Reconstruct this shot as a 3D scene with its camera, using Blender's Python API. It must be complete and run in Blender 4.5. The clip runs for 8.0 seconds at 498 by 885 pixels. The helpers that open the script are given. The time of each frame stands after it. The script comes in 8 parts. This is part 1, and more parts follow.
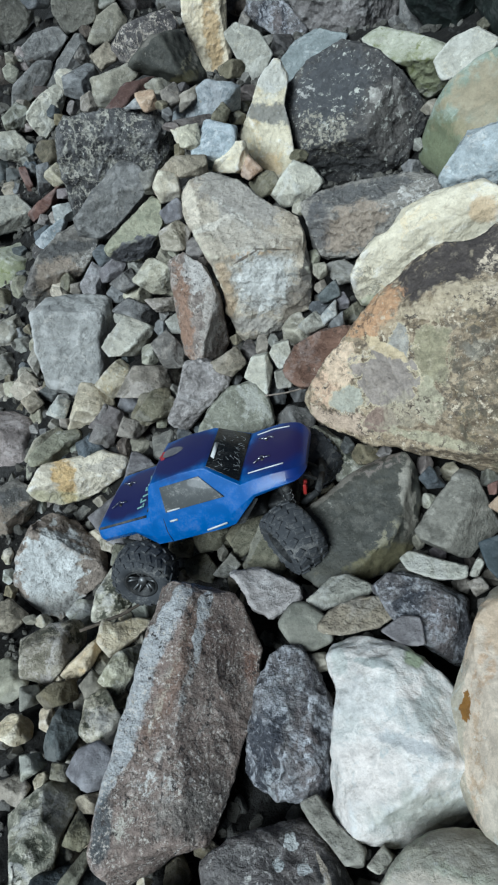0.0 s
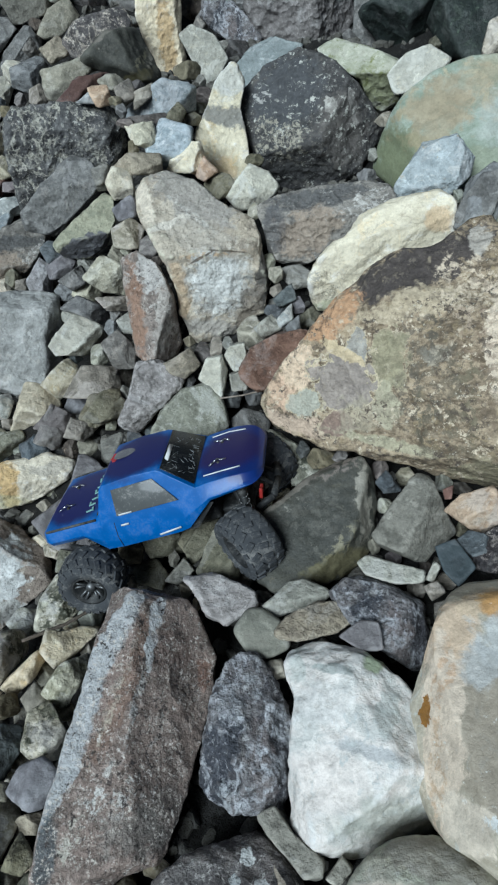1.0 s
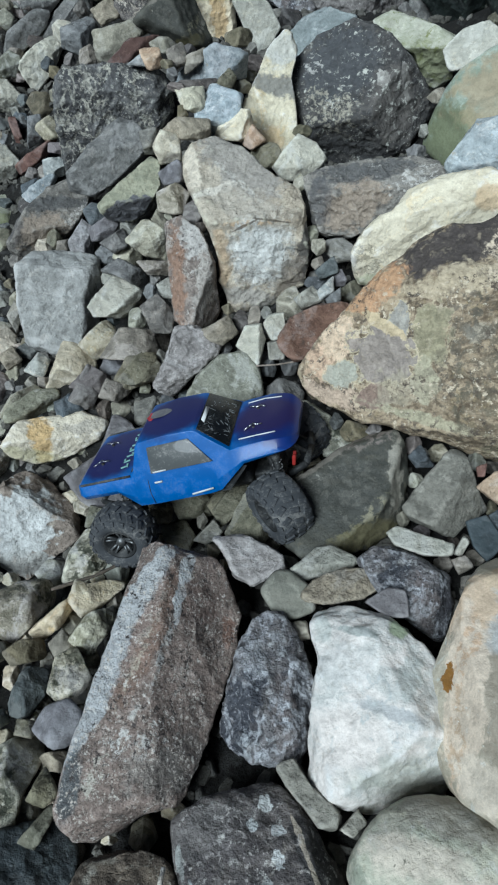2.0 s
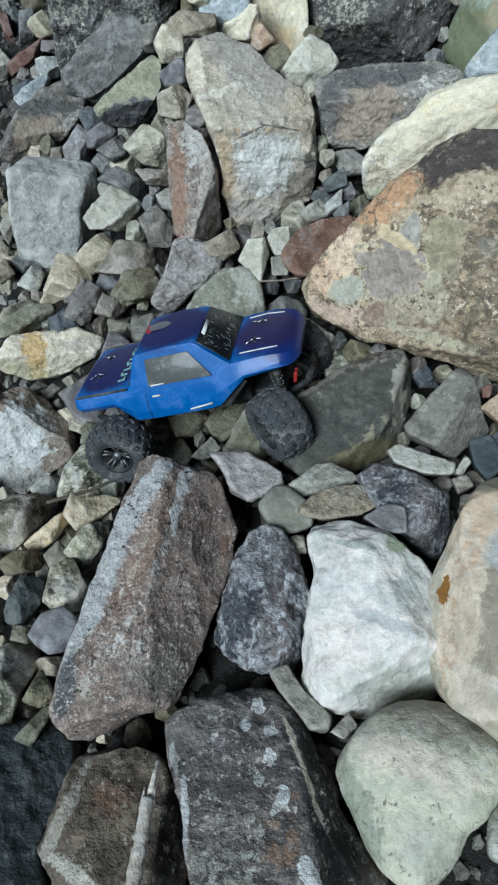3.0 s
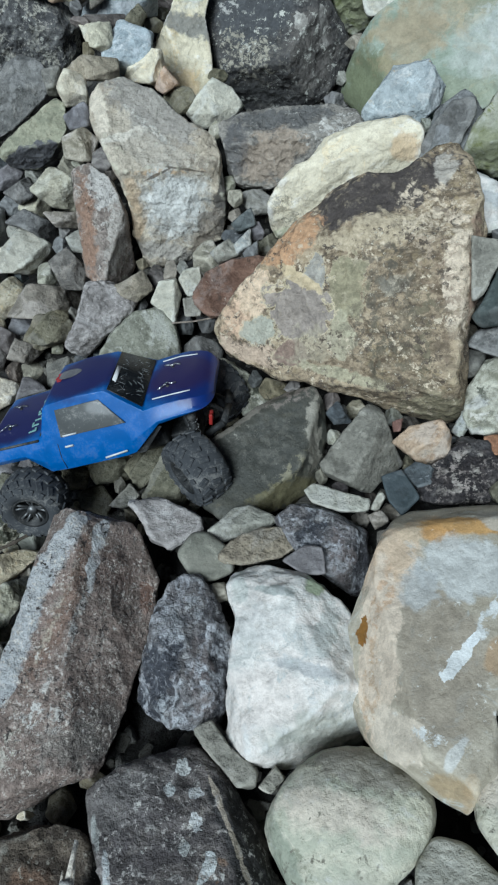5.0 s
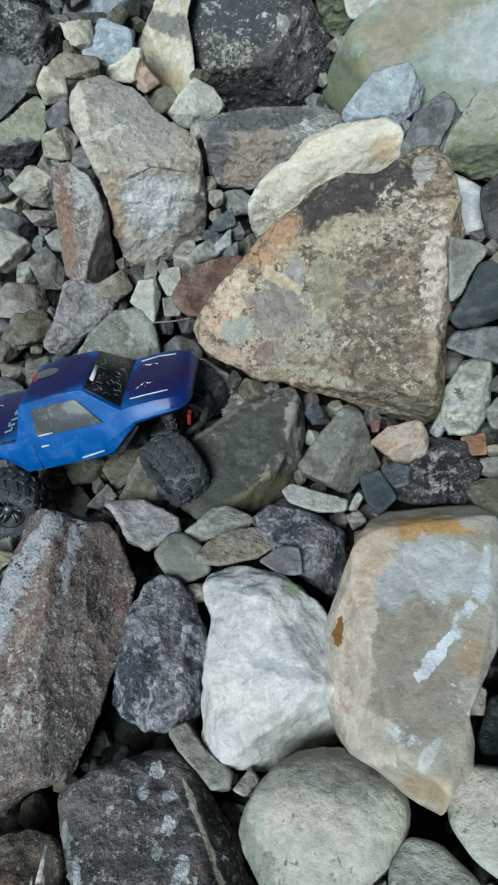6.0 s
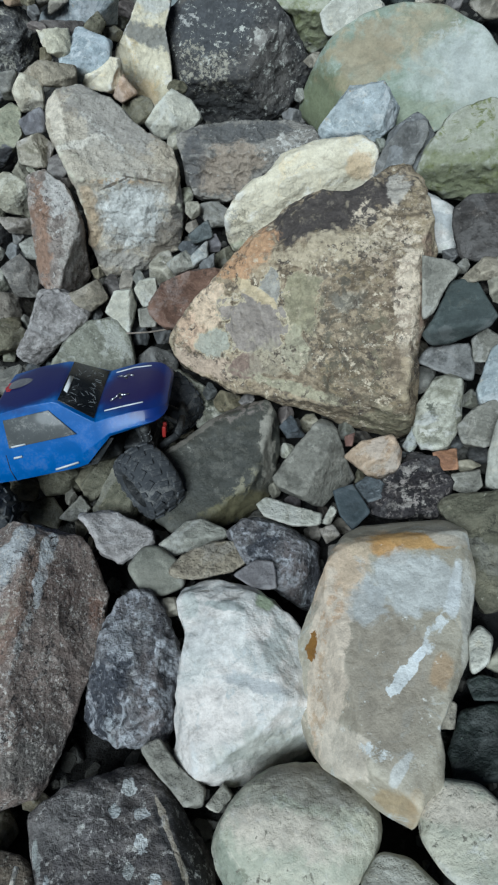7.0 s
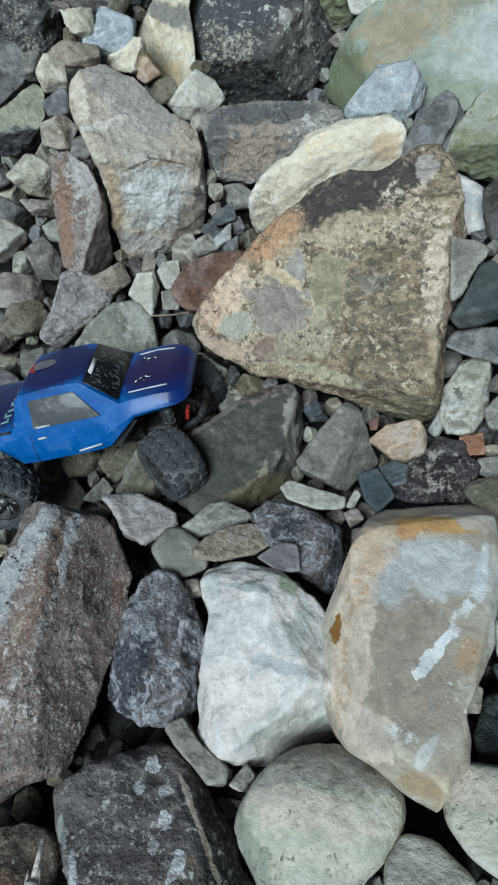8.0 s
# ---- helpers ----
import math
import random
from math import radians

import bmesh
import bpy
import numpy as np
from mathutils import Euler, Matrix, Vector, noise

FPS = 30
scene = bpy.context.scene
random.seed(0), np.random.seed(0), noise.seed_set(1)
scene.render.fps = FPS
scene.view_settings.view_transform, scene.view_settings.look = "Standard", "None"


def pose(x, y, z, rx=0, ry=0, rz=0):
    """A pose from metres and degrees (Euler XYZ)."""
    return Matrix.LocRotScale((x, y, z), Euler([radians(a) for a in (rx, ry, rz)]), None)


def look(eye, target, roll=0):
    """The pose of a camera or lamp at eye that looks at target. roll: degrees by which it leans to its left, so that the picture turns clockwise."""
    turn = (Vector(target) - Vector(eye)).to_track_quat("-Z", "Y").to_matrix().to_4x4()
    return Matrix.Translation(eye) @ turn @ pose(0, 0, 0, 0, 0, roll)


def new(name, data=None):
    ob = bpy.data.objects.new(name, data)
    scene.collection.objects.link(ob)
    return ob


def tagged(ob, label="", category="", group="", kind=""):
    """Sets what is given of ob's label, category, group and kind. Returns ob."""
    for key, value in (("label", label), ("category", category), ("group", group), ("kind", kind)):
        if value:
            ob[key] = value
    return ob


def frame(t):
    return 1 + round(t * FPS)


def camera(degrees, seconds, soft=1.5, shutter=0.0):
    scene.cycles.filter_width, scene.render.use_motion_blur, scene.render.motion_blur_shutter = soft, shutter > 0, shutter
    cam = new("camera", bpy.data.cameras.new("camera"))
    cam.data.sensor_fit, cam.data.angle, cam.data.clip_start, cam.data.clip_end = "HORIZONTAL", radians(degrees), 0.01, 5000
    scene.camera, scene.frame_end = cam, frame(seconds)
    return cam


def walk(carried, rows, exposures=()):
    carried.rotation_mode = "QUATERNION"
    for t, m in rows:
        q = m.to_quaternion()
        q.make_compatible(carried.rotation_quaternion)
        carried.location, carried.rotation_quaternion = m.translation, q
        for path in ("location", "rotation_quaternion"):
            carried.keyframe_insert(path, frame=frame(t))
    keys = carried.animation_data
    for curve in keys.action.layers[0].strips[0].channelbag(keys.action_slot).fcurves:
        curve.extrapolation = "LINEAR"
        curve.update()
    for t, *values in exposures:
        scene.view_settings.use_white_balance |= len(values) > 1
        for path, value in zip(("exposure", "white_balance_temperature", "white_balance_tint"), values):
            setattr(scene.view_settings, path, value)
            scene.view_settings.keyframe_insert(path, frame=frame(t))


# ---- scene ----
cam = camera(42.54, 8.0, 2.2)
ROWS = [
    (0.0, -0.1298, -0.7051, 0.8892, 34.80, 5.72, -8.16),
    (0.5, -0.1500, -0.6911, 0.8636, 35.72, 1.21, -10.22),
    (1.0, -0.1524, -0.6973, 0.8656, 35.48, 1.05, -10.42),
    (1.5, -0.1654, -0.7078, 0.8718, 35.43, 2.17, -8.40),
    (2.8, -0.2007, -0.7392, 0.8275, 29.13, -2.43, -5.16),
    (3.0, -0.1949, -0.7404, 0.8232, 28.37, -0.88, -5.44),
    (3.5, -0.1836, -0.7349, 0.8158, 27.95, -1.35, -6.94),
    (4.0, -0.1710, -0.7299, 0.8120, 27.84, -2.11, -8.57),
    (4.5, -0.1648, -0.7224, 0.8235, 29.36, -2.09, -9.22),
    (5.0, -0.1522, -0.7143, 0.8325, 30.70, -3.81, -10.81),
    (5.2, -0.1465, -0.7187, 0.8251, 30.28, -4.35, -11.30),
    (6.3, -0.1396, -0.7156, 0.8320, 31.18, -5.55, -11.49),
    (6.5, -0.1422, -0.7102, 0.8377, 30.93, -6.89, -11.98),
    (7.0, -0.1413, -0.7090, 0.8358, 31.58, -7.19, -12.19),
    (7.5, -0.1422, -0.7082, 0.8336, 30.71, -7.03, -12.02),
    (8.0, -0.1535, -0.7118, 0.8265, 30.41, -6.28, -11.00),
]
walk(cam, [(t, pose(x, y, z, rx, ry, rz)) for t, x, y, z, rx, ry, rz in ROWS], [(0.0, 0.02, 5490, 0), (3.5, 0.02, 5490, 0), (4.5, -0.02, 5490, 0), (5.2, -0.06, 5490, 0), (6.3, -0.15, 5490, 0), (8.0, -0.15, 5490, 0)])

# ---- light: an overcast day, the brighter part of the sky behind the viewer ----
SUN_TURN, SUN_HEIGHT = 228.0, 50.0
world = bpy.data.worlds.new("overcast_sky")
scene.world = world
world.use_nodes = True
wn = world.node_tree.nodes
sky = wn.new("ShaderNodeTexSky")
sky.sky_type, sky.sun_disc = "NISHITA", False
sky.sun_elevation, sky.sun_rotation = radians(SUN_HEIGHT), radians(SUN_TURN)
sky.air_density, sky.dust_density, sky.ozone_density = 1.0, 3.0, 1.0
world.node_tree.links.new(sky.outputs["Color"], wn["Background"].inputs["Color"])
wn["Background"].inputs["Strength"].default_value = 0.017
sun = new("sun", bpy.data.lights.new("sun", "SUN"))
sun.data.energy, sun.data.angle, sun.data.color = 3.85, radians(28), (1.0, 0.98, 0.95)
sun_way = Vector((math.sin(radians(SUN_TURN)) * math.cos(radians(SUN_HEIGHT)), math.cos(radians(SUN_TURN)) * math.cos(radians(SUN_HEIGHT)), math.sin(radians(SUN_HEIGHT))))
sun.matrix_world = look(sun_way * 30, (0, 0, 0))


# ---- materials ----
class Nodes:
    """A node material in the making."""

    def __init__(self, name):
        self.mat = bpy.data.materials.new(name)
        self.mat.use_nodes = True
        self.tree = self.mat.node_tree
        self.shader = self.tree.nodes["Principled BSDF"]

    def add(self, kind, **inputs):
        node = self.tree.nodes.new("ShaderNode" + kind)
        for key, value in inputs.items():
            self.put(node, key.replace("_", " "), value)
        return node

    def put(self, node, key, value):
        socket = node.inputs[key]
        if isinstance(value, bpy.types.NodeSocket):
            self.tree.links.new(value, socket)
        else:
            socket.default_value = value

    def maths(self, how, a, b=0.0, clamp=False):
        node = self.add("Math")
        node.operation, node.use_clamp = how, clamp
        self.put(node, 0, a)
        self.put(node, 1, b)
        return node.outputs[0]

    def noise(self, where, scale, detail=4.0, rough=0.55, warp=0.0):
        return self.add("TexNoise", Vector=where, Scale=scale, Detail=detail, Roughness=rough, Distortion=warp).outputs["Fac"]

    def ramp(self, value, low, high, clamp=True):
        node = self.add("MapRange", Value=value)
        node.inputs["From Min"].default_value, node.inputs["From Max"].default_value = low, high
        node.clamp = clamp
        node.interpolation_type = "SMOOTHSTEP"
        return node.outputs["Result"]

    def mix(self, amount, a, b, how="MIX"):
        node = self.add("Mix")
        node.data_type, node.blend_type = "RGBA", how
        self.put(node, "Factor", amount)
        for n, value in ((6, a), (7, b)):
            if isinstance(value, bpy.types.NodeSocket):
                self.tree.links.new(value, node.inputs[n])
            else:
                node.inputs[n].default_value = (*value, 1) if len(value) == 3 else value
        return node.outputs[2]


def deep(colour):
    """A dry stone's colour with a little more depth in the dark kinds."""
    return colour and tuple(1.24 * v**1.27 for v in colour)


def stone(name, a, b, c=None, grain=60.0, specks=None, veins=None, patches=(), rough=0.85, relief=1.0, mottle=1.35, by="object"):
    """Stone: a and b mottled at hand size, c in finer clouds, specks (colour, share, scale), veins (colour, share,
    scale, stretch), patches (x, y, half width, half height, turn, colour, softness, raggedness, strength, pale rim), a
    few of them painted light or shade."""
    a, b, c = deep(a), deep(b), deep(c)
    n = Nodes(name)
    coord = n.add("TexCoord")
    info = n.add("ObjectInfo")
    shift = n.add("VectorMath")
    shift.operation = "ADD"
    n.put(shift, 0, coord.outputs["Object"])
    if by == "island":
        geo = n.add("NewGeometry")
        chance = geo.outputs["Random Per Island"]
    else:
        chance = info.outputs["Random"]
    comb = n.add("CombineXYZ", X=n.maths("MULTIPLY", chance, 7.0), Y=n.maths("MULTIPLY", chance, 3.1), Z=n.maths("MULTIPLY", chance, 5.3))
    n.put(shift, 1, comb.outputs[0])
    where = shift.outputs[0]
    # layers lie a different way in each stone
    lay = n.add("Mapping", Vector=where)
    n.put(lay, "Rotation", (0.5, 0.9, 0.4))
    n.put(lay, "Scale", (1.0, 2.2, 1.0))
    big = n.noise(lay.outputs[0], 11.0 * mottle, 6.0, 0.62, 0.9)
    mid = n.noise(where, 38.0 * mottle, 6.0, 0.68, 0.5)
    fine = n.noise(where, grain * 6.0, 3.0, 0.7)
    colour = n.mix(n.ramp(n.maths("ADD", n.maths("MULTIPLY", big, 0.6), n.maths("MULTIPLY", mid, 0.4)), 0.42, 0.58), a, b)
    if c:
        colour = n.mix(n.maths("MULTIPLY", n.ramp(n.noise(where, 23.0 * mottle, 7.0, 0.72, 0.9), 0.54, 0.62), 0.85), colour, c)
    bloom = n.ramp(n.noise(where, 27.0 * mottle, 8.0, 0.75, 0.6), 0.54, 0.66)
    colour = n.mix(n.maths("MULTIPLY", bloom, 0.45 if patches else 0.6), colour, [min(v * 1.55 + 0.03, 0.75) for v in a])
    gloom = n.ramp(n.noise(where, 19.0 * mottle, 6.0, 0.62, 0.25), 0.46, 0.34)
    colour = n.mix(n.maths("MULTIPLY", gloom, 0.55 if sum(a) < 0.8 else 0.3), colour, [v * 0.5 for v in b])
    # ragged borders for the patches
    drift = n.add("TexNoise", Vector=where, Scale=30.0, Detail=4.0, Roughness=0.58)
    centred = n.add("VectorMath")
    centred.operation = "SUBTRACT"
    n.put(centred, 0, drift.outputs["Color"])
    n.put(centred, 1, (0.5, 0.5, 0.5))
    free = 1.0
    broken = n.noise(where, 75.0, 5.0, 0.7, 0.4) if patches else None
    lobes = n.noise(where, 42.0, 5.0, 0.62, 0.6) if patches else None
    for x, y, w, h, turn, tint, soft, ragged, strength, rim in patches:
        bent = n.add("VectorMath")
        bent.operation = "MULTIPLY_ADD"
        n.put(bent, 0, centred.outputs[0])
        n.put(bent, 1, [min(0.09, 2.0 * min(w, h)) * (0.8 * ragged + 0.2)] * 2 + [0.0])
        n.put(bent, 2, coord.outputs["Object"])
        spot = n.add("Mapping", Vector=bent.outputs[0])
        spot.vector_type = "TEXTURE"
        n.put(spot, "Location", (x, y, 0))
        n.put(spot, "Rotation", (0, 0, radians(turn)))
        n.put(spot, "Scale", (w, h, 100.0))
        far = n.add("VectorMath")
        far.operation = "LENGTH"
        n.put(far, 0, spot.outputs[0])
        edge = n.maths("ADD", far.outputs["Value"], n.maths("ADD", n.maths("MULTIPLY", n.maths("SUBTRACT", mid, 0.5), ragged), n.maths("MULTIPLY", n.maths("SUBTRACT", lobes, 0.5), 0.7 + 1.6 * ragged)))
        fade = n.maths("MULTIPLY", n.ramp(edge, 1.0 + 0.55 * soft, 1.0 - 0.55 * soft), strength)
        if ragged > 1.05:
            fade = n.maths("MULTIPLY", fade, n.ramp(broken, 0.46, 0.56))
        tone = n.mix(n.ramp(mid, 0.35, 0.65), tint, [v * 0.72 for v in tint])
        colour = n.mix(fade, colour, tone)
        if rim:
            free = n.maths("MULTIPLY", free, n.maths("SUBTRACT", 1.0, n.maths("MULTIPLY", fade, 0.9)))
            line = n.maths("MULTIPLY", n.ramp(n.maths("ABSOLUTE", n.maths("SUBTRACT", edge, 1.04)), 0.09, 0.03), rim)
            colour = n.mix(line, colour, (0.60, 0.52, 0.36))
    if veins:
        tint, share, scale, stretch = veins
        lie = n.add("Mapping", Vector=where)
        n.put(lie, "Rotation", (0.3, 0.5, 0.9))
        n.put(lie, "Scale", (1.0, stretch, 1.0))
        band = n.maths("ABSOLUTE", n.maths("SUBTRACT", n.noise(lie.outputs[0], scale, 5.0, 0.65, 0.3), 0.5))
        colour = n.mix(n.maths("MULTIPLY", n.ramp(band, 0.05 * share + 0.01, 0.0), n.ramp(big, 0.35, 0.6)), colour, tint)
    for tint, share, scale in specks or ():
        crust = n.noise(where, scale, 4.0, 0.7, 0.3)
        where_not = n.ramp(n.noise(where, scale * 0.22, 3.0, 0.6), 0.42, 0.60)
        level = 0.72 - 0.22 * share
        dot = n.maths("MULTIPLY", n.ramp(crust, level, level + 0.09), n.maths("MULTIPLY", where_not, free))
        colour = n.mix(dot, colour, tint)
    # edges rubbed pale
    edge_wear = n.ramp(n.maths("ADD", n.add("NewGeometry").outputs["Pointiness"], n.maths("MULTIPLY", n.maths("SUBTRACT", mid, 0.5), 0.16)), 0.52, 0.57)
    colour = n.mix(n.maths("MULTIPLY", edge_wear, 0.4), colour, [min(v * 1.7 + 0.04, 0.75) for v in a])
    # fine salt-and-pepper grain
    grit = n.mix(1.0, colour, n.mix(n.ramp(fine, 0.30, 0.70), (0.92, 0.92, 0.92), (1.08, 1.08, 1.08)), "MULTIPLY")
    pitted = n.noise(where, grain * 2.3, 4.0, 0.75)
    pits = n.ramp(pitted, 0.34, 0.45)
    grit = n.mix(1.0, grit, n.mix(pits, (0.87, 0.86, 0.84), (1.0, 1.0, 1.0)), "MULTIPLY")
    # each stone a little different
    vary = n.add("HueSaturation", Color=grit)
    n.put(vary, "Value", n.maths("ADD", n.maths("MULTIPLY", n.maths("FRACT", n.maths("MULTIPLY", chance, 13.7)), 0.46), 0.80))
    final = vary.outputs[0]
    if not patches:
        # one side crusted paler, and the cast that the stone carries
        crust = n.ramp(n.noise(where, 13.0, 6.0, 0.66, 0.7), 0.52, 0.60)
        pale = sum(c or a) / 3
        final = n.mix(n.maths("MULTIPLY", crust, 0.38), final, [min(0.65 * v + 0.65 * pale + 0.08, 0.7) for v in (c or a)])
        final = n.mix(1.0, final, info.outputs["Color"], "MULTIPLY")
    n.put(n.shader, "Base Color", final)
    n.put(n.shader, "Roughness", n.maths("ADD", n.maths("MULTIPLY", mid, 0.2), rough - 0.1))
    n.put(n.shader, "Specular IOR Level", 0.4)
    height = n.maths("ADD", n.maths("MULTIPLY", n.noise(where, 44.0 * mottle, 4.5, 0.58, 0.2), 0.55), n.maths("MULTIPLY", n.noise(where, grain * 2.6, 3.0, 0.6), 0.30))
    height = n.maths("ADD", height, n.maths("MULTIPLY", n.ramp(pitted, 0.28, 0.56), 0.13))
    bump = n.add("Bump", Height=height, Strength=0.95 * relief, Distance=0.0085)
    n.put(n.shader, "Normal", bump.outputs[0])
    return n.mat


WHITE_LICHEN = (0.62, 0.62, 0.56)
tri_stone = stone("weathered_triangle", (0.44, 0.37, 0.275), (0.17, 0.138, 0.10), (0.33, 0.275, 0.185), 55, [((0.66, 0.57, 0.43), 0.8, 85), ((0.10, 0.08, 0.062), 1.0, 95), ((0.60, 0.55, 0.44), 0.6, 190)], patches=(
    (0.020, 0.150, 0.118, 0.040, 18, (0.072, 0.062, 0.06), 0.25, 0.6, 0.95, 0.01),
    (0.117, 0.181, 0.016, 0.021, -10, (0.58, 0.534, 0.464), 0.3, 0.6, 0.85, 0),
    (0.011, 0.091, 0.081, 0.022, 8, (0.603, 0.51, 0.36), 0.3, 1, 0.8, 0),
    (0.101, 0.099, 0.040, 0.045, 0, (0.74, 0.63, 0.48), 0.35, 1.2, 0.9, 0),
    (0.133, 0.023, 0.020, 0.085, 0, (0.80, 0.68, 0.53), 0.35, 0.9, 0.92, 0),
    (0.031, 0.041, 0.043, 0.036, 0, (0.12, 0.108, 0.09), 0.4, 1.2, 0.7, 0),
    (0.002, -0.046, 0.032, 0.051, 0, (0.13, 0.12, 0.1), 0.4, 1.1, 0.7, 0),
    (0.075, -0.080, 0.052, 0.052, 0, (0.2, 0.185, 0.13), 0.5, 1.2, 0.6, 0),
    (0.110, -0.179, 0.053, 0.027, -10, (0.31, 0.29, 0.19), 0.4, 0.7, 0.7, 0),
    (-0.119, 0.083, 0.058, 0.028, 42, (0.60, 0.36, 0.20), 0.3, 0.6, 0.85, 0),
    (-0.185, 0.008, 0.038, 0.038, 20, (0.82, 0.64, 0.46), 0.25, 0.6, 0.9, 0),
    (-0.218, -0.035, 0.026, 0.031, 0, (0.76, 0.54, 0.38), 0.4, 0.7, 0.75, 0),
    (-0.187, -0.091, 0.069, 0.019, -14, (0.64, 0.50, 0.38), 0.3, 0.5, 0.85, 0),
    (-0.030, 0.006, 0.028, 0.051, -4, (0.37, 0.345, 0.225), 0.25, 0.8, 0.8, 0.4),
    (-0.040, -0.062, 0.020, 0.039, 0, (0.534, 0.499, 0.36), 0.3, 0.8, 0.75, 0),
    (-0.109, -0.019, 0.052, 0.050, 10, (0.37, 0.325, 0.29), 0.08, 0.75, 0.9, 0.9),
    (-0.078, 0.032, 0.015, 0.028, 10, (0.418, 0.406, 0.371), 0.12, 0.8, 0.85, 0.7),
    (-0.107, 0.029, 0.044, 0.010, -32, (0.638, 0.522, 0.336), 0.15, 0.4, 0.95, 0),
    (-0.178, -0.055, 0.033, 0.024, 0, (0.499, 0.499, 0.418), 0.15, 0.4, 0.9, 0.6),
    (-0.121, -0.093, 0.033, 0.024, 10, (0.28, 0.2, 0.165), 0.2, 0.4, 0.85, 0.5),
    (0.040, 0.010, 0.022, 0.016, 0, (0.429, 0.412, 0.348), 0.3, 0.9, 0.5, 0),
    (0.158, 0.010, 0.012, 0.085, 0, (0.34, 0.23, 0.17), 0.4, 0.7, 0.8, 0),
    (-0.040, -0.125, 0.099, 0.009, -14, (0.487, 0.464, 0.325), 0.4, 0.7, 0.7, 0),
    (0.107, -0.011, 0.034, 0.103, 0, (0.24, 0.175, 0.125), 0.4, 1.3, 0.6, 0),
    (0.068, -0.152, 0.071, 0.027, -8, (0.17, 0.145, 0.1), 0.4, 1.2, 0.6, 0),
    (0.039, -0.045, 0.052, 0.070, -8, (0.17, 0.145, 0.105), 0.5, 1.1, 0.6, 0),
    (0.052, 0.030, 0.016, 0.062, 6, (0.13, 0.115, 0.085), 0.5, 1.2, 0.6, 0),
    (0.020, -0.075, 0.014, 0.070, -6, (0.15, 0.135, 0.095), 0.5, 1.2, 0.6, 0),
    (0.085, -0.050, 0.012, 0.075, 4, (0.20, 0.18, 0.115), 0.5, 1.2, 0.6, 0),
    (-0.085, -0.080, 0.036, 0.027, 0, (0.464, 0.418, 0.313), 0.4, 1, 0.6, 0),
), relief=1.0, mottle=1.8)
rust_stone = stone("slab_with_rust_rim", (0.43, 0.40, 0.335), (0.36, 0.33, 0.27), (0.47, 0.482, 0.459), 70, [((0.66, 0.65, 0.60), 0.5, 100)], patches=(
    (-0.007, -0.025, 0.053, 0.082, 0, (0.35, 0.305, 0.24), 0.6, 0.3, 0.85, 0),
    (-0.055, 0.084, 0.034, 0.046, -25, (0.68, 0.53, 0.38), 0.3, 0.45, 0.9, 0),
    (-0.071, -0.016, 0.025, 0.101, -4, (0.70, 0.595, 0.475), 0.2, 0.35, 0.95, 0),
    (-0.051, -0.101, 0.036, 0.024, -35, (0.70, 0.62, 0.51), 0.25, 0.3, 0.85, 0),
    (-0.015, 0.130, 0.032, 0.018, 20, (0.6, 0.48, 0.34), 0.3, 0.35, 0.9, 0),
    (0.034, 0.133, 0.060, 0.013, -3, (0.53, 0.32, 0.12), 0.35, 0.4, 0.95, 0),
    (0.003, 0.118, 0.022, 0.015, -10, (0.53, 0.31, 0.12), 0.35, 0.4, 0.9, 0),
    (0.075, 0.140, 0.026, 0.014, -20, (0.46, 0.43, 0.37), 0.3, 0.4, 0.85, 0),
    (0.033, 0.082, 0.061, 0.036, -6, (0.57, 0.58, 0.56), 0.35, 0.35, 0.92, 0),
    (-0.023, 0.059, 0.025, 0.025, 0, (0.5, 0.51, 0.5), 0.4, 0.5, 0.8, 0),
    (-0.090, 0.002, 0.007, 0.018, -14, (0.27, 0.13, 0.025), 0.1, 0.9, 1, 0),
    (0.016, -0.021, 0.007, 0.026, -38, (0.74, 0.76, 0.75), 0.12, 0.8, 1, 0),
    (0.033, -0.000, 0.005, 0.010, -38, (0.8, 0.83, 0.84), 0.1, 0.4, 1, 0),
    (0.057, 0.032, 0.008, 0.035, -35, (0.7, 0.72, 0.71), 0.3, 1.15, 0.9, 0),
    (0.077, 0.073, 0.008, 0.036, -12, (0.68, 0.7, 0.7), 0.35, 0.3, 0.8, 0),
    (-0.022, -0.100, 0.015, 0.009, 0, (0.7, 0.71, 0.69), 0.15, 1.15, 1, 0),
    (0.007, -0.111, 0.006, 0.019, -32, (0.58, 0.58, 0.55), 0.25, 0.5, 0.85, 0),
    (0.056, -0.017, 0.011, 0.020, -20, (0.44, 0.3, 0.17), 0.5, 0.4, 0.7, 0),
    (0.001, -0.142, 0.019, 0.014, -30, (0.38, 0.28, 0.15), 0.4, 0.4, 0.7, 0),
    (0.021, -0.150, 0.009, 0.023, 0, (0.44, 0.33, 0.2), 0.4, 0.4, 0.7, 0),
    (0.088, 0.043, 0.008, 0.065, -6, (0.62, 0.6, 0.54), 0.4, 0.4, 0.8, 0),
    (-0.081, -0.058, 0.009, 0.050, -6, (0.52, 0.36, 0.22), 0.4, 1.1, 0.6, 0),
    (-0.065, 0.046, 0.010, 0.039, -18, (0.56, 0.38, 0.24), 0.4, 1.1, 0.7, 0),
), relief=0.4, rough=0.58)
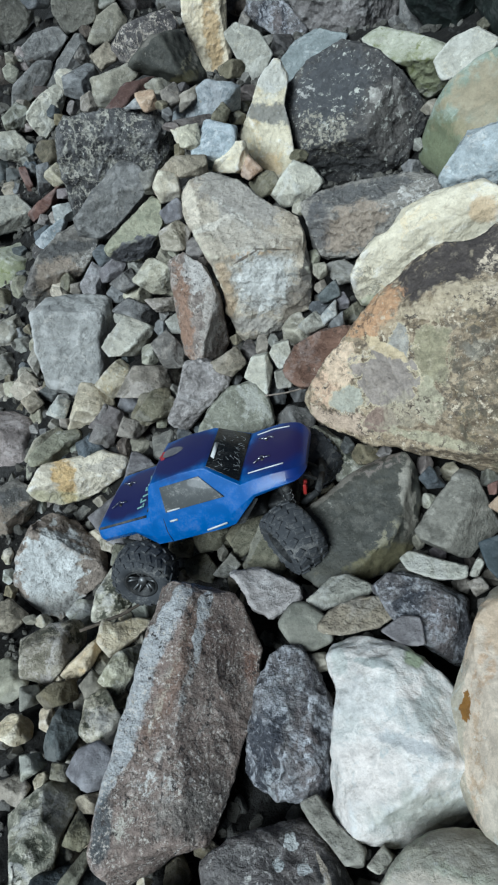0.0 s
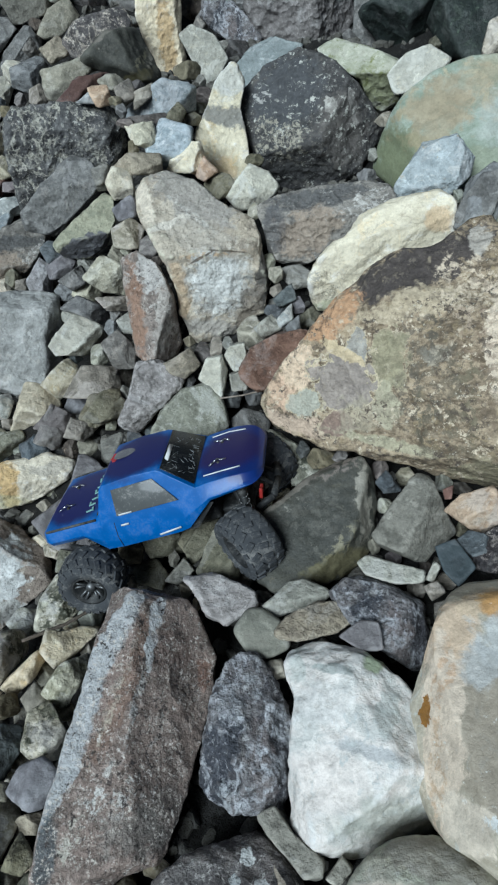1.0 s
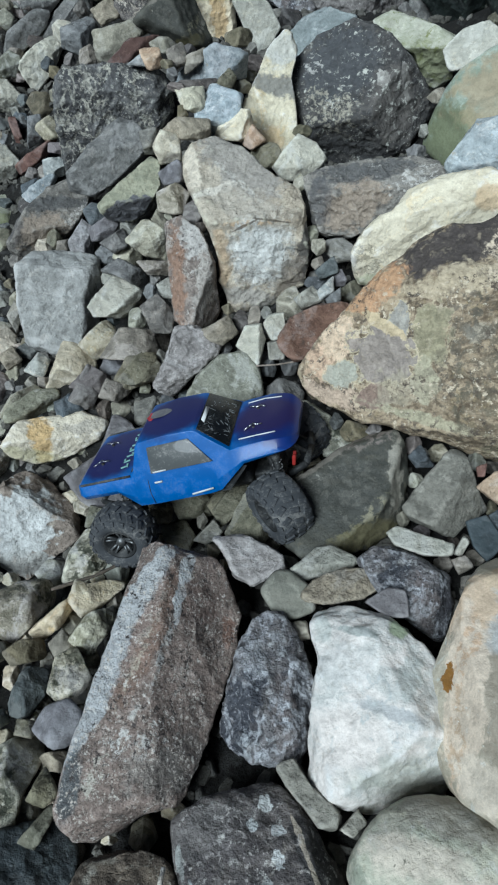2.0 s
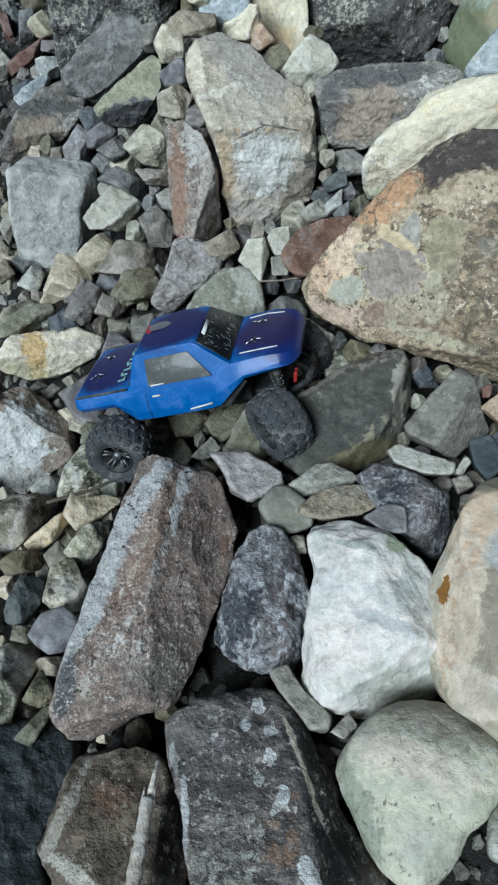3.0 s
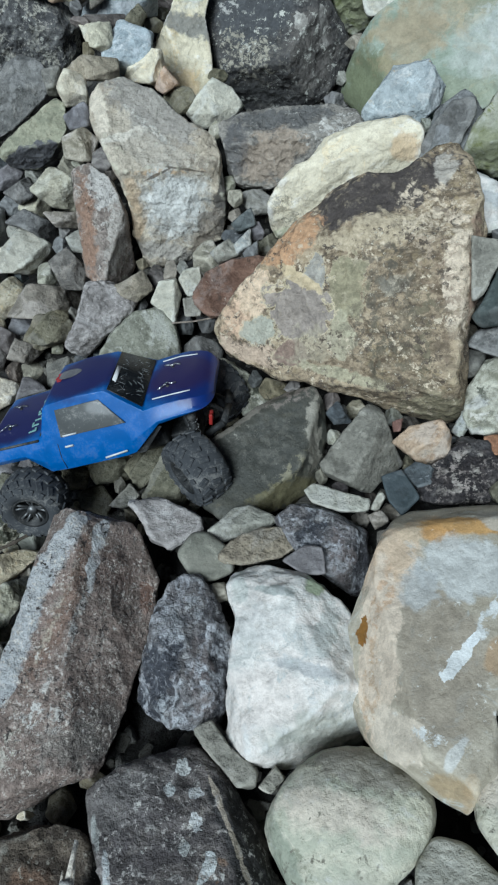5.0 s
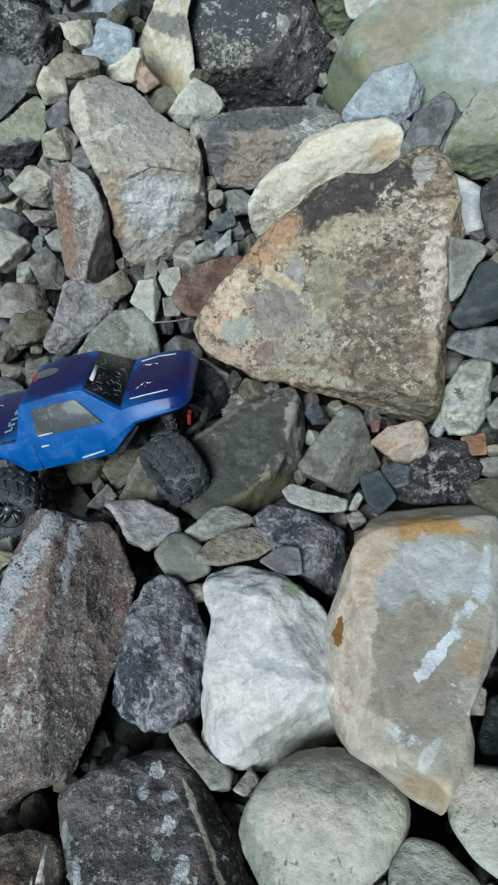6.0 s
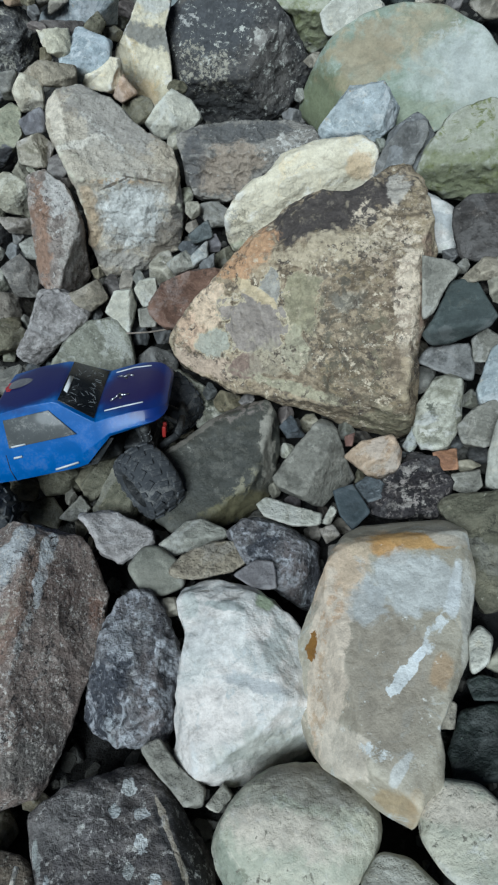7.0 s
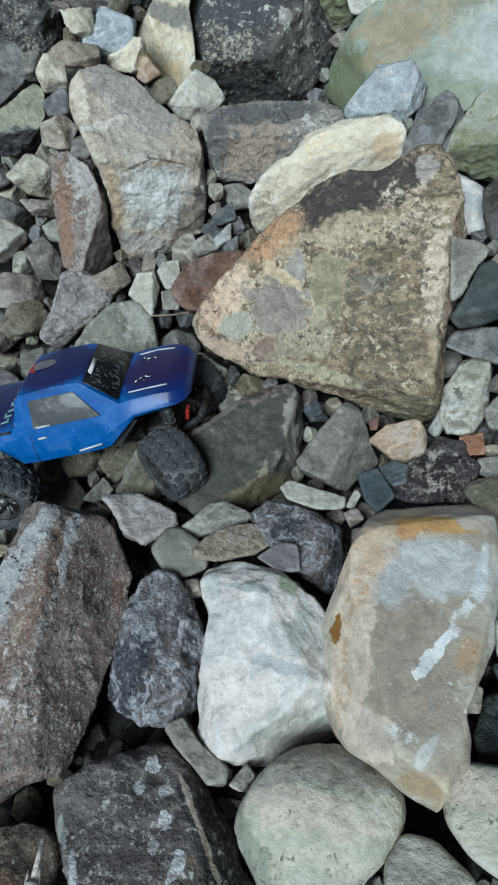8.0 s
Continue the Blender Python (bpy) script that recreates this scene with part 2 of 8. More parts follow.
white_stone = stone("white_marble", (0.63, 0.60, 0.57), (0.50, 0.50, 0.48), (0.67, 0.655, 0.625), 40, [((0.36, 0.37, 0.35), 0.35, 120)], ((0.46, 0.48, 0.47), 0.15, 7, 0.8), patches=(
    (0.020, -0.067, 0.054, 0.027, -6, (0.38, 0.40, 0.34), 0.6, 0.7, 0.6, 0),
    (-0.036, -0.030, 0.045, 0.034, 15, (0.76, 0.70, 0.65), 0.6, 0.5, 0.8, 0),
    # shade of the hollow near the top, painted grey
    (-0.016, 0.095, 0.025, 0.006, -12, (0.4, 0.44, 0.42), 0.3, 0.8, 0.8, 0),
    (0.033, 0.101, 0.015, 0.012, -30, (0.3, 0.36, 0.22), 0.4, 0.6, 0.8, 0),
    (0.019, 0.002, 0.039, 0.009, -14, (0.44, 0.46, 0.47), 0.4, 0.9, 0.7, 0),
    (-0.037, 0.057, 0.034, 0.027, 0, (0.68, 0.67, 0.645), 0.5, 0.8, 0.6, 0),
    (0.043, 0.045, 0.013, 0.033, -20, (0.42, 0.46, 0.44), 0.4, 0.8, 0.6, 0),
    (-0.064, 0.105, 0.011, 0.021, 0, (0.45, 0.49, 0.46), 0.4, 0.6, 0.6, 0),
), relief=0.6, rough=0.75)
longst_stone = stone("brown_speckled", (0.275, 0.226, 0.20), (0.20, 0.166, 0.148), (0.36, 0.31, 0.28), 90, [((0.60, 0.57, 0.53), 0.75, 130), ((0.50, 0.46, 0.41), 0.92, 250), ((0.05, 0.042, 0.04), 0.9, 150)], patches=(
    (-0.052, 0.054, 0.028, 0.172, -26, (0.46, 0.47, 0.48), 0.10, 0.15, 0.95, 0),
    (-0.105, -0.118, 0.012, 0.048, -10, (0.085, 0.1, 0.11), 0.4, 0.5, 0.85, 0),
    (-0.010, 0.072, 0.020, 0.113, -23, (0.235, 0.16, 0.125), 0.3, 0.4, 0.85, 0),
    (-0.015, 0.061, 0.007, 0.082, -23, (0.36, 0.32, 0.27), 0.25, 1.8, 0.6, 0),
    (0.039, 0.162, 0.007, 0.019, -10, (0.6, 0.6, 0.6), 0.2, 0.9, 0.9, 0),
    (0.032, 0.117, 0.009, 0.026, -12, (0.64, 0.65, 0.66), 0.15, 0.8, 0.95, 0),
    (0.013, 0.053, 0.005, 0.045, -18, (0.5, 0.49, 0.47), 0.25, 1.1, 0.85, 0),
    (-0.004, -0.004, 0.004, 0.022, -18, (0.52, 0.5, 0.48), 0.25, 1.2, 0.85, 0),
    (0.044, 0.165, 0.009, 0.024, -20, (0.62, 0.63, 0.64), 0.2, 1.0, 0.9, 0),
    (-0.034, -0.050, 0.007, 0.032, -26, (0.58, 0.56, 0.53), 0.25, 1.3, 0.9, 0),
    (-0.030, 0.020, 0.004, 0.060, -25, (0.46, 0.40, 0.32), 0.25, 1.3, 0.8, 0),
    (-0.019, -0.070, 0.036, 0.014, -8, (0.6, 0.59, 0.56), 0.2, 1.5, 0.85, 0),
    (-0.075, -0.107, 0.010, 0.029, -28, (0.5, 0.48, 0.41), 0.25, 1.3, 0.8, 0),
    (0.007, -0.102, 0.036, 0.022, 0, (0.24, 0.23, 0.21), 0.4, 1, 0.6, 0),
    (0.110, 0.075, 0.011, 0.025, -5, (0.27, 0.16, 0.12), 0.35, 0.5, 0.8, 0),
    (0.065, 0.119, 0.031, 0.039, 0, (0.15, 0.105, 0.09), 0.5, 0.8, 0.6, 0),
    (0.043, -0.090, 0.029, 0.037, 0, (0.1, 0.092, 0.085), 0.5, 0.8, 0.6, 0),
), relief=1.1)
tan_stone = stone("tan_rough", (0.47, 0.42, 0.345), (0.35, 0.313, 0.262), (0.56, 0.52, 0.435), 60, [((0.12, 0.10, 0.08), 0.5, 100)], patches=(
    (-0.029, 0.123, 0.102, 0.058, -35, (0.35, 0.33, 0.3), 0.35, 0.6, 0.85, 0),
    (-0.089, 0.047, 0.044, 0.076, 25, (0.53, 0.475, 0.385), 0.3, 0.6, 0.85, 0),
    (-0.131, 0.115, 0.017, 0.053, 20, (0.694, 0.627, 0.515), 0.3, 0.6, 0.9, 0),
    (-0.084, 0.062, 0.061, 0.009, 20, (0.739, 0.694, 0.605), 0.3, 0.8, 0.85, 0),
    (0.007, 0.024, 0.086, 0.044, -25, (0.47, 0.43, 0.365), 0.35, 0.6, 0.8, 0),
    (0.028, -0.066, 0.070, 0.066, 0, (0.66, 0.665, 0.64), 0.7, 0.8, 0.9, 0),
    (-0.057, -0.103, 0.018, 0.078, 4, (0.56, 0.426, 0.28), 0.5, 0.9, 0.8, 0),
    (0.007, -0.168, 0.077, 0.023, -10, (0.403, 0.381, 0.347), 0.4, 0.6, 0.8, 0),
    # side turned from the light, its shade painted on
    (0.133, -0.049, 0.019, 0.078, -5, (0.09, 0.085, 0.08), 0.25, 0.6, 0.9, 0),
    (0.108, -0.090, 0.020, 0.033, 0, (0.56, 0.56, 0.538), 0.2, 1.4, 0.7, 0),
    (0.013, -0.001, 0.074, 0.006, 6, (0.538, 0.392, 0.246), 0.4, 1.3, 0.8, 0),
    (0.026, -0.115, 0.051, 0.025, 0, (0.2, 0.18, 0.155), 0.3, 1.4, 0.6, 0),
    (0.062, 0.018, 0.049, 0.012, 10, (0.22, 0.19, 0.15), 0.3, 1.3, 0.7, 0),
    (0.104, -0.110, 0.026, 0.050, -20, (0.20, 0.17, 0.135), 0.5, 1.0, 0.8, 0),
    (-0.012, -0.010, 0.030, 0.0024, 28, (0.11, 0.09, 0.07), 0.5, 0.8, 0.85, 0),
    (0.050, 0.006, 0.040, 0.0024, -4, (0.11, 0.09, 0.07), 0.5, 0.8, 0.85, 0),
    (-0.020, 0.080, 0.070, 0.006, -38, (0.60, 0.58, 0.53), 0.5, 1.2, 0.7, 0),
), relief=1.1)
darkw_stone = stone("dark_with_white", (0.14, 0.136, 0.132), (0.085, 0.084, 0.086), (0.18, 0.17, 0.155), 60, [(WHITE_LICHEN, 0.75, 55), (WHITE_LICHEN, 0.55, 130)], patches=(
    (-0.061, 0.068, 0.107, 0.083, 20, (0.105, 0.11, 0.118), 0.35, 0.4, 0.85, 0),
    (0.059, 0.038, 0.016, 0.021, 30, (0.64, 0.62, 0.57), 0.12, 0.6, 1, 0),
    (0.118, 0.036, 0.010, 0.050, 16, (0.62, 0.6, 0.56), 0.15, 0.8, 1, 0),
    (-0.075, -0.040, 0.071, 0.046, -20, (0.5, 0.47, 0.38), 0.3, 1.8, 0.85, 0),
    (0.099, -0.022, 0.069, 0.090, 0, (0.19, 0.175, 0.16), 0.5, 0.7, 0.7, 0),
    (-0.131, 0.065, 0.024, 0.015, 0, (0.6, 0.59, 0.56), 0.2, 1.6, 0.9, 0),
    # lower face darkened by colour, standing in for its shade
    (-0.036, -0.133, 0.094, 0.025, 0, (0.07, 0.07, 0.07), 0.5, 0.6, 0.7, 0),
), relief=1.1)
darkl_stone = stone("dark_lichened", (0.13, 0.13, 0.13), (0.09, 0.09, 0.094), (0.175, 0.17, 0.162), 60, [(WHITE_LICHEN, 0.75, 70), ((0.48, 0.45, 0.40), 0.8, 140)], veins=((0.56, 0.54, 0.46), 0.7, 13, 0.7), relief=1.2)
cream_stone = stone("cream", (0.62, 0.58, 0.475), (0.54, 0.50, 0.40), (0.61, 0.54, 0.40), 40, [((0.20, 0.18, 0.14), 0.2, 60)], veins=((0.44, 0.39, 0.30), 0.1, 8, 0.8), patches=(
    (0.105, 0.047, 0.028, 0.024, 0, (0.62, 0.46, 0.28), 0.5, 0.8, 0.7, 0),
    (-0.119, -0.055, 0.021, 0.047, 20, (0.22, 0.2, 0.15), 0.4, 1.5, 0.7, 0),
    (-0.115, -0.098, 0.024, 0.013, 10, (0.34, 0.36, 0.24), 0.4, 0.6, 0.7, 0),
    (-0.035, -0.017, 0.041, 0.005, 35, (0.4, 0.36, 0.27), 0.3, 0.8, 0.7, 0),
), relief=0.75, mottle=0.8)
band_stone = stone("cream_with_grey_band", (0.62, 0.575, 0.46), (0.52, 0.48, 0.37), (0.60, 0.51, 0.34), 40, [((0.24, 0.21, 0.16), 0.3, 60)], patches=(
    (0.0, 0.028, 0.075, 0.028, -8, (0.20, 0.20, 0.19), 0.4, 0.6, 0.85, 0),
    (0.010, 0.115, 0.05, 0.045, 0, (0.56, 0.56, 0.52), 0.5, 0.6, 0.8, 0),
    (-0.01, -0.10, 0.04, 0.03, 0, (0.58, 0.42, 0.22), 0.5, 0.7, 0.6, 0),
), relief=0.7, mottle=0.8)
foot_stone = stone("cream_with_ochre_foot", (0.66, 0.60, 0.48), (0.58, 0.52, 0.40), (0.62, 0.55, 0.42), 40, [((0.26, 0.22, 0.16), 0.3, 60)], patches=(
    (0.02, -0.08, 0.03, 0.13, 4, (0.50, 0.34, 0.16), 0.5, 0.8, 0.75, 0),
    (0.0, 0.10, 0.07, 0.05, 0, (0.66, 0.64, 0.58), 0.5, 0.6, 0.7, 0),
), relief=0.7, mottle=0.8)
greyb_stone = stone("grey_rough", (0.31, 0.295, 0.27), (0.20, 0.19, 0.175), (0.39, 0.37, 0.335), 60, [((0.46, 0.45, 0.42), 0.55, 90)], patches=(
    # brownish front lightened and top darkened, light painted into both tones
    (-0.026, -0.031, 0.079, 0.047, 20, (0.40, 0.33, 0.26), 0.4, 0.9, 0.85, 0),
    (-0.003, 0.044, 0.108, 0.019, 10, (0.12, 0.12, 0.12), 0.4, 0.8, 0.85, 0),
    (0.099, 0.029, 0.054, 0.017, 28, (0.62, 0.60, 0.56), 0.3, 1.7, 0.9, 0),
    (-0.100, -0.018, 0.025, 0.062, 0, (0.12, 0.12, 0.125), 0.4, 0.6, 0.7, 0),
), relief=1.2)
greenb_stone = stone("pale_green_smooth", (0.40, 0.44, 0.39), (0.28, 0.32, 0.26), (0.48, 0.44, 0.33), 35, [((0.22, 0.24, 0.17), 0.3, 60)], patches=(
    (-0.167, -0.055, 0.070, 0.070, 0, (0.27, 0.29, 0.17), 0.5, 0.4, 0.7, 0),
    (0.095, 0.007, 0.092, 0.069, 0, (0.52, 0.55, 0.5), 0.5, 0.3, 0.7, 0),
    (-0.026, 0.085, 0.139, 0.035, 25, (0.46, 0.40, 0.28), 0.55, 0.6, 0.5, 0),
    (-0.094, 0.028, 0.060, 0.072, 20, (0.4, 0.38, 0.27), 0.5, 0.8, 0.7, 0),
    (0.155, -0.017, 0.080, 0.103, 0, (0.56, 0.58, 0.54), 0.5, 0.6, 0.75, 0),
    (-0.017, -0.085, 0.147, 0.037, 5, (0.3, 0.33, 0.23), 0.5, 0.6, 0.7, 0),
    (-0.193, -0.054, 0.056, 0.089, -20, (0.2, 0.225, 0.13), 0.5, 0.6, 0.8, 0),
    (-0.083, 0.038, 0.084, 0.060, 30, (0.4, 0.30, 0.19), 0.6, 1.0, 0.4, 0),
    (0.021, 0.072, 0.104, 0.035, 25, (0.44, 0.36, 0.24), 0.6, 1.0, 0.35, 0),
    (0.104, 0.037, 0.057, 0.046, 0, (0.54, 0.57, 0.54), 0.5, 1.2, 0.6, 0),
), relief=0.3, mottle=0.5)
blacks_stone = stone("black_lichened", (0.175, 0.16, 0.153), (0.10, 0.092, 0.092), (0.25, 0.23, 0.21), 70, [((0.50, 0.49, 0.46), 0.7, 80), ((0.40, 0.38, 0.36), 0.85, 150)], patches=(
    # right flank nearly black: its shade is painted into the colour
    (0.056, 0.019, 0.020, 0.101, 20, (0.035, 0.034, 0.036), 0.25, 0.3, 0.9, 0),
    (-0.075, 0.087, 0.044, 0.029, 20, (0.17, 0.16, 0.155), 0.5, 1, 0.7, 0),
    (-0.043, 0.053, 0.037, 0.037, 0, (0.1, 0.09, 0.092), 0.5, 0.8, 0.6, 0),
    (-0.015, 0.116, 0.008, 0.010, 0, (0.58, 0.59, 0.58), 0.12, 1, 1, 0),
    (0.000, 0.090, 0.009, 0.007, 10, (0.55, 0.56, 0.56), 0.12, 1, 1, 0),
    (-0.030, 0.092, 0.006, 0.006, 0, (0.45, 0.47, 0.47), 0.12, 1, 1, 0),
    (-0.000, 0.061, 0.007, 0.007, 0, (0.55, 0.56, 0.56), 0.12, 1, 1, 0),
    (0.011, 0.020, 0.007, 0.015, -25, (0.55, 0.57, 0.57), 0.12, 1, 1, 0),
    (-0.012, 0.037, 0.005, 0.008, 0, (0.4, 0.41, 0.4), 0.12, 1, 1, 0),
    (0.014, -0.012, 0.017, 0.034, 0, (0.25, 0.17, 0.12), 0.5, 1.1, 0.85, 0),
    (0.042, -0.045, 0.010, 0.014, 10, (0.58, 0.6, 0.6), 0.15, 1, 1, 0),
    (-0.046, -0.046, 0.034, 0.028, 0, (0.3, 0.3, 0.26), 0.45, 1.2, 0.7, 0),
    (-0.022, -0.034, 0.010, 0.015, 0, (0.46, 0.46, 0.41), 0.2, 1.1, 0.9, 0),
    (0.035, 0.056, 0.003, 0.067, 20, (0.46, 0.4, 0.32), 0.25, 1, 0.9, 0),
    (-0.109, 0.056, 0.005, 0.021, 18, (0.5, 0.52, 0.5), 0.2, 0.8, 0.9, 0),
    (-0.090, 0.006, 0.004, 0.041, 8, (0.5, 0.52, 0.53), 0.2, 0.7, 0.9, 0),
), relief=1.2)
roundg_stone = stone("smooth_green_grey", (0.61, 0.595, 0.50), (0.49, 0.495, 0.415), (0.64, 0.62, 0.53), 45, [((0.20, 0.19, 0.15), 0.7, 110)], patches=(
    (0.019, 0.066, 0.063, 0.022, -18, (0.4, 0.375, 0.32), 0.35, 0.7, 0.85, 0),
    (-0.043, 0.042, 0.029, 0.012, 35, (0.42, 0.4, 0.34), 0.4, 0.8, 0.7, 0),
    # green-grey lower left, with the shading of that side painted in
    (-0.065, -0.029, 0.015, 0.045, 22, (0.33, 0.37, 0.29), 0.45, 0.6, 0.75, 0),
    (-0.010, 0.022, 0.060, 0.020, -14, (0.76, 0.68, 0.57), 0.6, 0.6, 0.85, 0),
    (-0.003, -0.056, 0.021, 0.021, 0, (0.6, 0.6, 0.52), 0.5, 0.6, 0.6, 0),
    (-0.045, -0.030, 0.006, 0.022, 20, (0.2, 0.22, 0.15), 0.3, 1.5, 0.6, 0),
    (0.012, -0.072, 0.012, 0.022, -20, (0.34, 0.36, 0.28), 0.5, 0.8, 0.6, 0),
), relief=0.65)
brownb_stone = stone("dark_brown", (0.17, 0.145, 0.118), (0.105, 0.088, 0.073), (0.22, 0.187, 0.15), 80, [((0.36, 0.34, 0.29), 0.75, 120)], patches=(
    # left face painted pale as if lit
    (-0.067, 0.012, 0.008, 0.063, -26, (0.36, 0.34, 0.29), 0.3, 0.8, 0.85, 0),
    (-0.043, -0.030, 0.031, 0.008, -28, (0.48, 0.46, 0.4), 0.3, 0.7, 0.95, 0),
    (-0.011, 0.041, 0.021, 0.019, 0, (0.17, 0.105, 0.07), 0.6, 1, 0.7, 0),
    # shaded right flank, painted nearly black
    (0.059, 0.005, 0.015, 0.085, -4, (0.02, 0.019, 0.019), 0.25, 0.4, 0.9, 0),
    (-0.009, 0.012, 0.030, 0.007, 40, (0.22, 0.19, 0.14), 0.3, 1.5, 0.6, 0),
    (-0.017, 0.083, 0.031, 0.006, 0, (0.26, 0.24, 0.2), 0.3, 1.4, 0.7, 0),
), relief=1.2)
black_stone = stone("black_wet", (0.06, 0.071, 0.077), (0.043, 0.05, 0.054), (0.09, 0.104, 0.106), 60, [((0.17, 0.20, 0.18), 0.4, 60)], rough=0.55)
purpv_stone = stone("purple_veined", (0.22, 0.21, 0.21), (0.105, 0.102, 0.11), (0.37, 0.37, 0.37), 70, [((0.44, 0.45, 0.47), 0.55, 60), ((0.40, 0.40, 0.43), 0.8, 140)], ((0.46, 0.47, 0.50), 0.9, 14, 0.5), patches=(
    # both flanks darkened in the colour, in place of shade
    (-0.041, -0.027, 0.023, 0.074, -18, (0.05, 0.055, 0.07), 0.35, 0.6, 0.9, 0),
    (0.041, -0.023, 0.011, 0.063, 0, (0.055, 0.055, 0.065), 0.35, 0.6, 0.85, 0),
    (-0.006, 0.052, 0.016, 0.049, -20, (0.42, 0.43, 0.45), 0.4, 1.2, 0.75, 0),
    (0.015, -0.022, 0.015, 0.041, 10, (0.22, 0.19, 0.185), 0.4, 0.8, 0.7, 0),
    (-0.016, -0.059, 0.020, 0.017, 0, (0.42, 0.44, 0.46), 0.3, 1.2, 0.75, 0),
), relief=1.6, mottle=2.2)
slab_stone = stone("olive_grey_slab", (0.105, 0.104, 0.088), (0.074, 0.075, 0.066), (0.14, 0.132, 0.105), 70, [((0.22, 0.21, 0.18), 0.5, 90)], patches=(
    (-0.008, 0.002, 0.085, 0.063, 35, (0.058, 0.06, 0.052), 0.4, 0.4, 0.7, 0),
    # right edge painted paler so that it looks lit
    (0.078, 0.040, 0.012, 0.062, 2, (0.33, 0.31, 0.26), 0.35, 1.0, 0.9, 0),
    (0.040, -0.024, 0.011, 0.055, -38, (0.27, 0.25, 0.17), 0.4, 1.1, 0.85, 0),
    (0.038, 0.102, 0.055, 0.012, 22, (0.24, 0.205, 0.18), 0.4, 1.1, 0.85, 0),
    (-0.039, 0.064, 0.055, 0.007, 38, (0.22, 0.2, 0.17), 0.35, 0.7, 0.8, 0),
    (0.027, -0.060, 0.062, 0.018, 25, (0.15, 0.135, 0.07), 0.4, 0.6, 0.8, 0),
    (-0.008, 0.029, 0.054, 0.045, 0, (0.14, 0.135, 0.115), 0.4, 1.5, 0.5, 0),
), relief=0.5, rough=0.65)
greygr_stone = stone("grey_green", (0.30, 0.29, 0.255), (0.235, 0.228, 0.20), (0.365, 0.35, 0.31), 60, [((0.42, 0.41, 0.36), 0.4, 90)])
greyp_stone = stone("grey_plain", (0.23, 0.228, 0.22), (0.165, 0.164, 0.16), (0.28, 0.27, 0.255), 60, [((0.42, 0.41, 0.38), 0.5, 80)])
redst_stone = stone("red_brown", (0.178, 0.115, 0.0978), (0.145, 0.0935, 0.0808), (0.212, 0.145, 0.119), 50, [((0.11, 0.06, 0.045), 0.6, 50)], relief=0.6)
redlong_stone = stone("rusty_grey", (0.36, 0.32, 0.29), (0.23, 0.20, 0.18), (0.50, 0.47, 0.43), 70, [((0.58, 0.55, 0.51), 0.7, 70), ((0.08, 0.07, 0.07), 0.7, 100)], patches=(
    (-0.032, 0.003, 0.017, 0.114, 3, (0.33, 0.205, 0.14), 0.6, 1, 0.85, 0),
    (0.003, 0.088, 0.035, 0.049, 0, (0.58, 0.56, 0.53), 0.3, 1, 0.8, 0),
    (0.027, -0.021, 0.018, 0.076, -6, (0.46, 0.43, 0.39), 0.4, 1, 0.7, 0),
), relief=1.2)
paleb_stone = stone("pale_grey_block", (0.36, 0.36, 0.35), (0.30, 0.30, 0.29), (0.42, 0.41, 0.39), 60, [((0.56, 0.55, 0.50), 0.4, 60)], relief=0.9)
wedge_stone = stone("pale_green_and_slate", (0.44, 0.435, 0.34), (0.34, 0.345, 0.27), (0.50, 0.48, 0.38), 55, [((0.22, 0.21, 0.15), 0.5, 80)], patches=(
    (-0.008, -0.037, 0.066, 0.028, 22, (0.165, 0.165, 0.185), 0.12, 0.3, 0.95, 0),
))
palegr_stone = stone("pale_greenish", (0.45, 0.435, 0.375), (0.365, 0.355, 0.31), (0.51, 0.485, 0.42), 55, [((0.20, 0.20, 0.16), 0.35, 80)])
palegg_stone = stone("pale_green_grey", (0.355, 0.35, 0.31), (0.29, 0.288, 0.255), (0.40, 0.385, 0.34), 55)
whitel_stone = stone("brown_with_white_lichen", (0.27, 0.235, 0.205), (0.21, 0.18, 0.155), (0.33, 0.30, 0.26), 60, [((0.08, 0.075, 0.07), 0.5, 70)], patches=(
    (-0.015, 0.000, 0.072, 0.087, -25, (0.56, 0.57, 0.56), 0.2, 0.6, 0.95, 0),
    (-0.001, -0.088, 0.069, 0.028, 0, (0.42, 0.42, 0.4), 0.3, 0.7, 0.8, 0),
), relief=1.2)
yellow_stone = stone("cream_yellow", (0.53, 0.495, 0.40), (0.42, 0.39, 0.30), (0.52, 0.45, 0.31), 50, [((0.62, 0.60, 0.52), 0.4, 60)])
ochre_stone = stone("cream_with_ochre_stain", (0.60, 0.56, 0.47), (0.50, 0.46, 0.38), (0.64, 0.60, 0.52), 50, [((0.30, 0.26, 0.19), 0.35, 70)], patches=(
    (-0.028, 0.0, 0.024, 0.055, 12, (0.56, 0.38, 0.16), 0.5, 0.7, 0.85, 0),
    (0.07, 0.03, 0.05, 0.016, 15, (0.40, 0.37, 0.32), 0.4, 0.8, 0.7, 0),
    (-0.05, -0.045, 0.07, 0.014, -5, (0.40, 0.38, 0.22), 0.5, 0.8, 0.6, 0),
), relief=0.9)
purpg_stone = stone("purple_grey_smooth", (0.205, 0.196, 0.20), (0.165, 0.157, 0.16), (0.25, 0.238, 0.236), 60, relief=0.6)
paleg_stone = stone("pale_grey_green", (0.45, 0.44, 0.39), (0.375, 0.37, 0.33), (0.50, 0.475, 0.40), 50, [((0.22, 0.21, 0.17), 0.35, 70)])
bluegr_stone = stone("blue_grey", (0.33, 0.36, 0.36), (0.28, 0.31, 0.31), (0.40, 0.42, 0.42), 50)
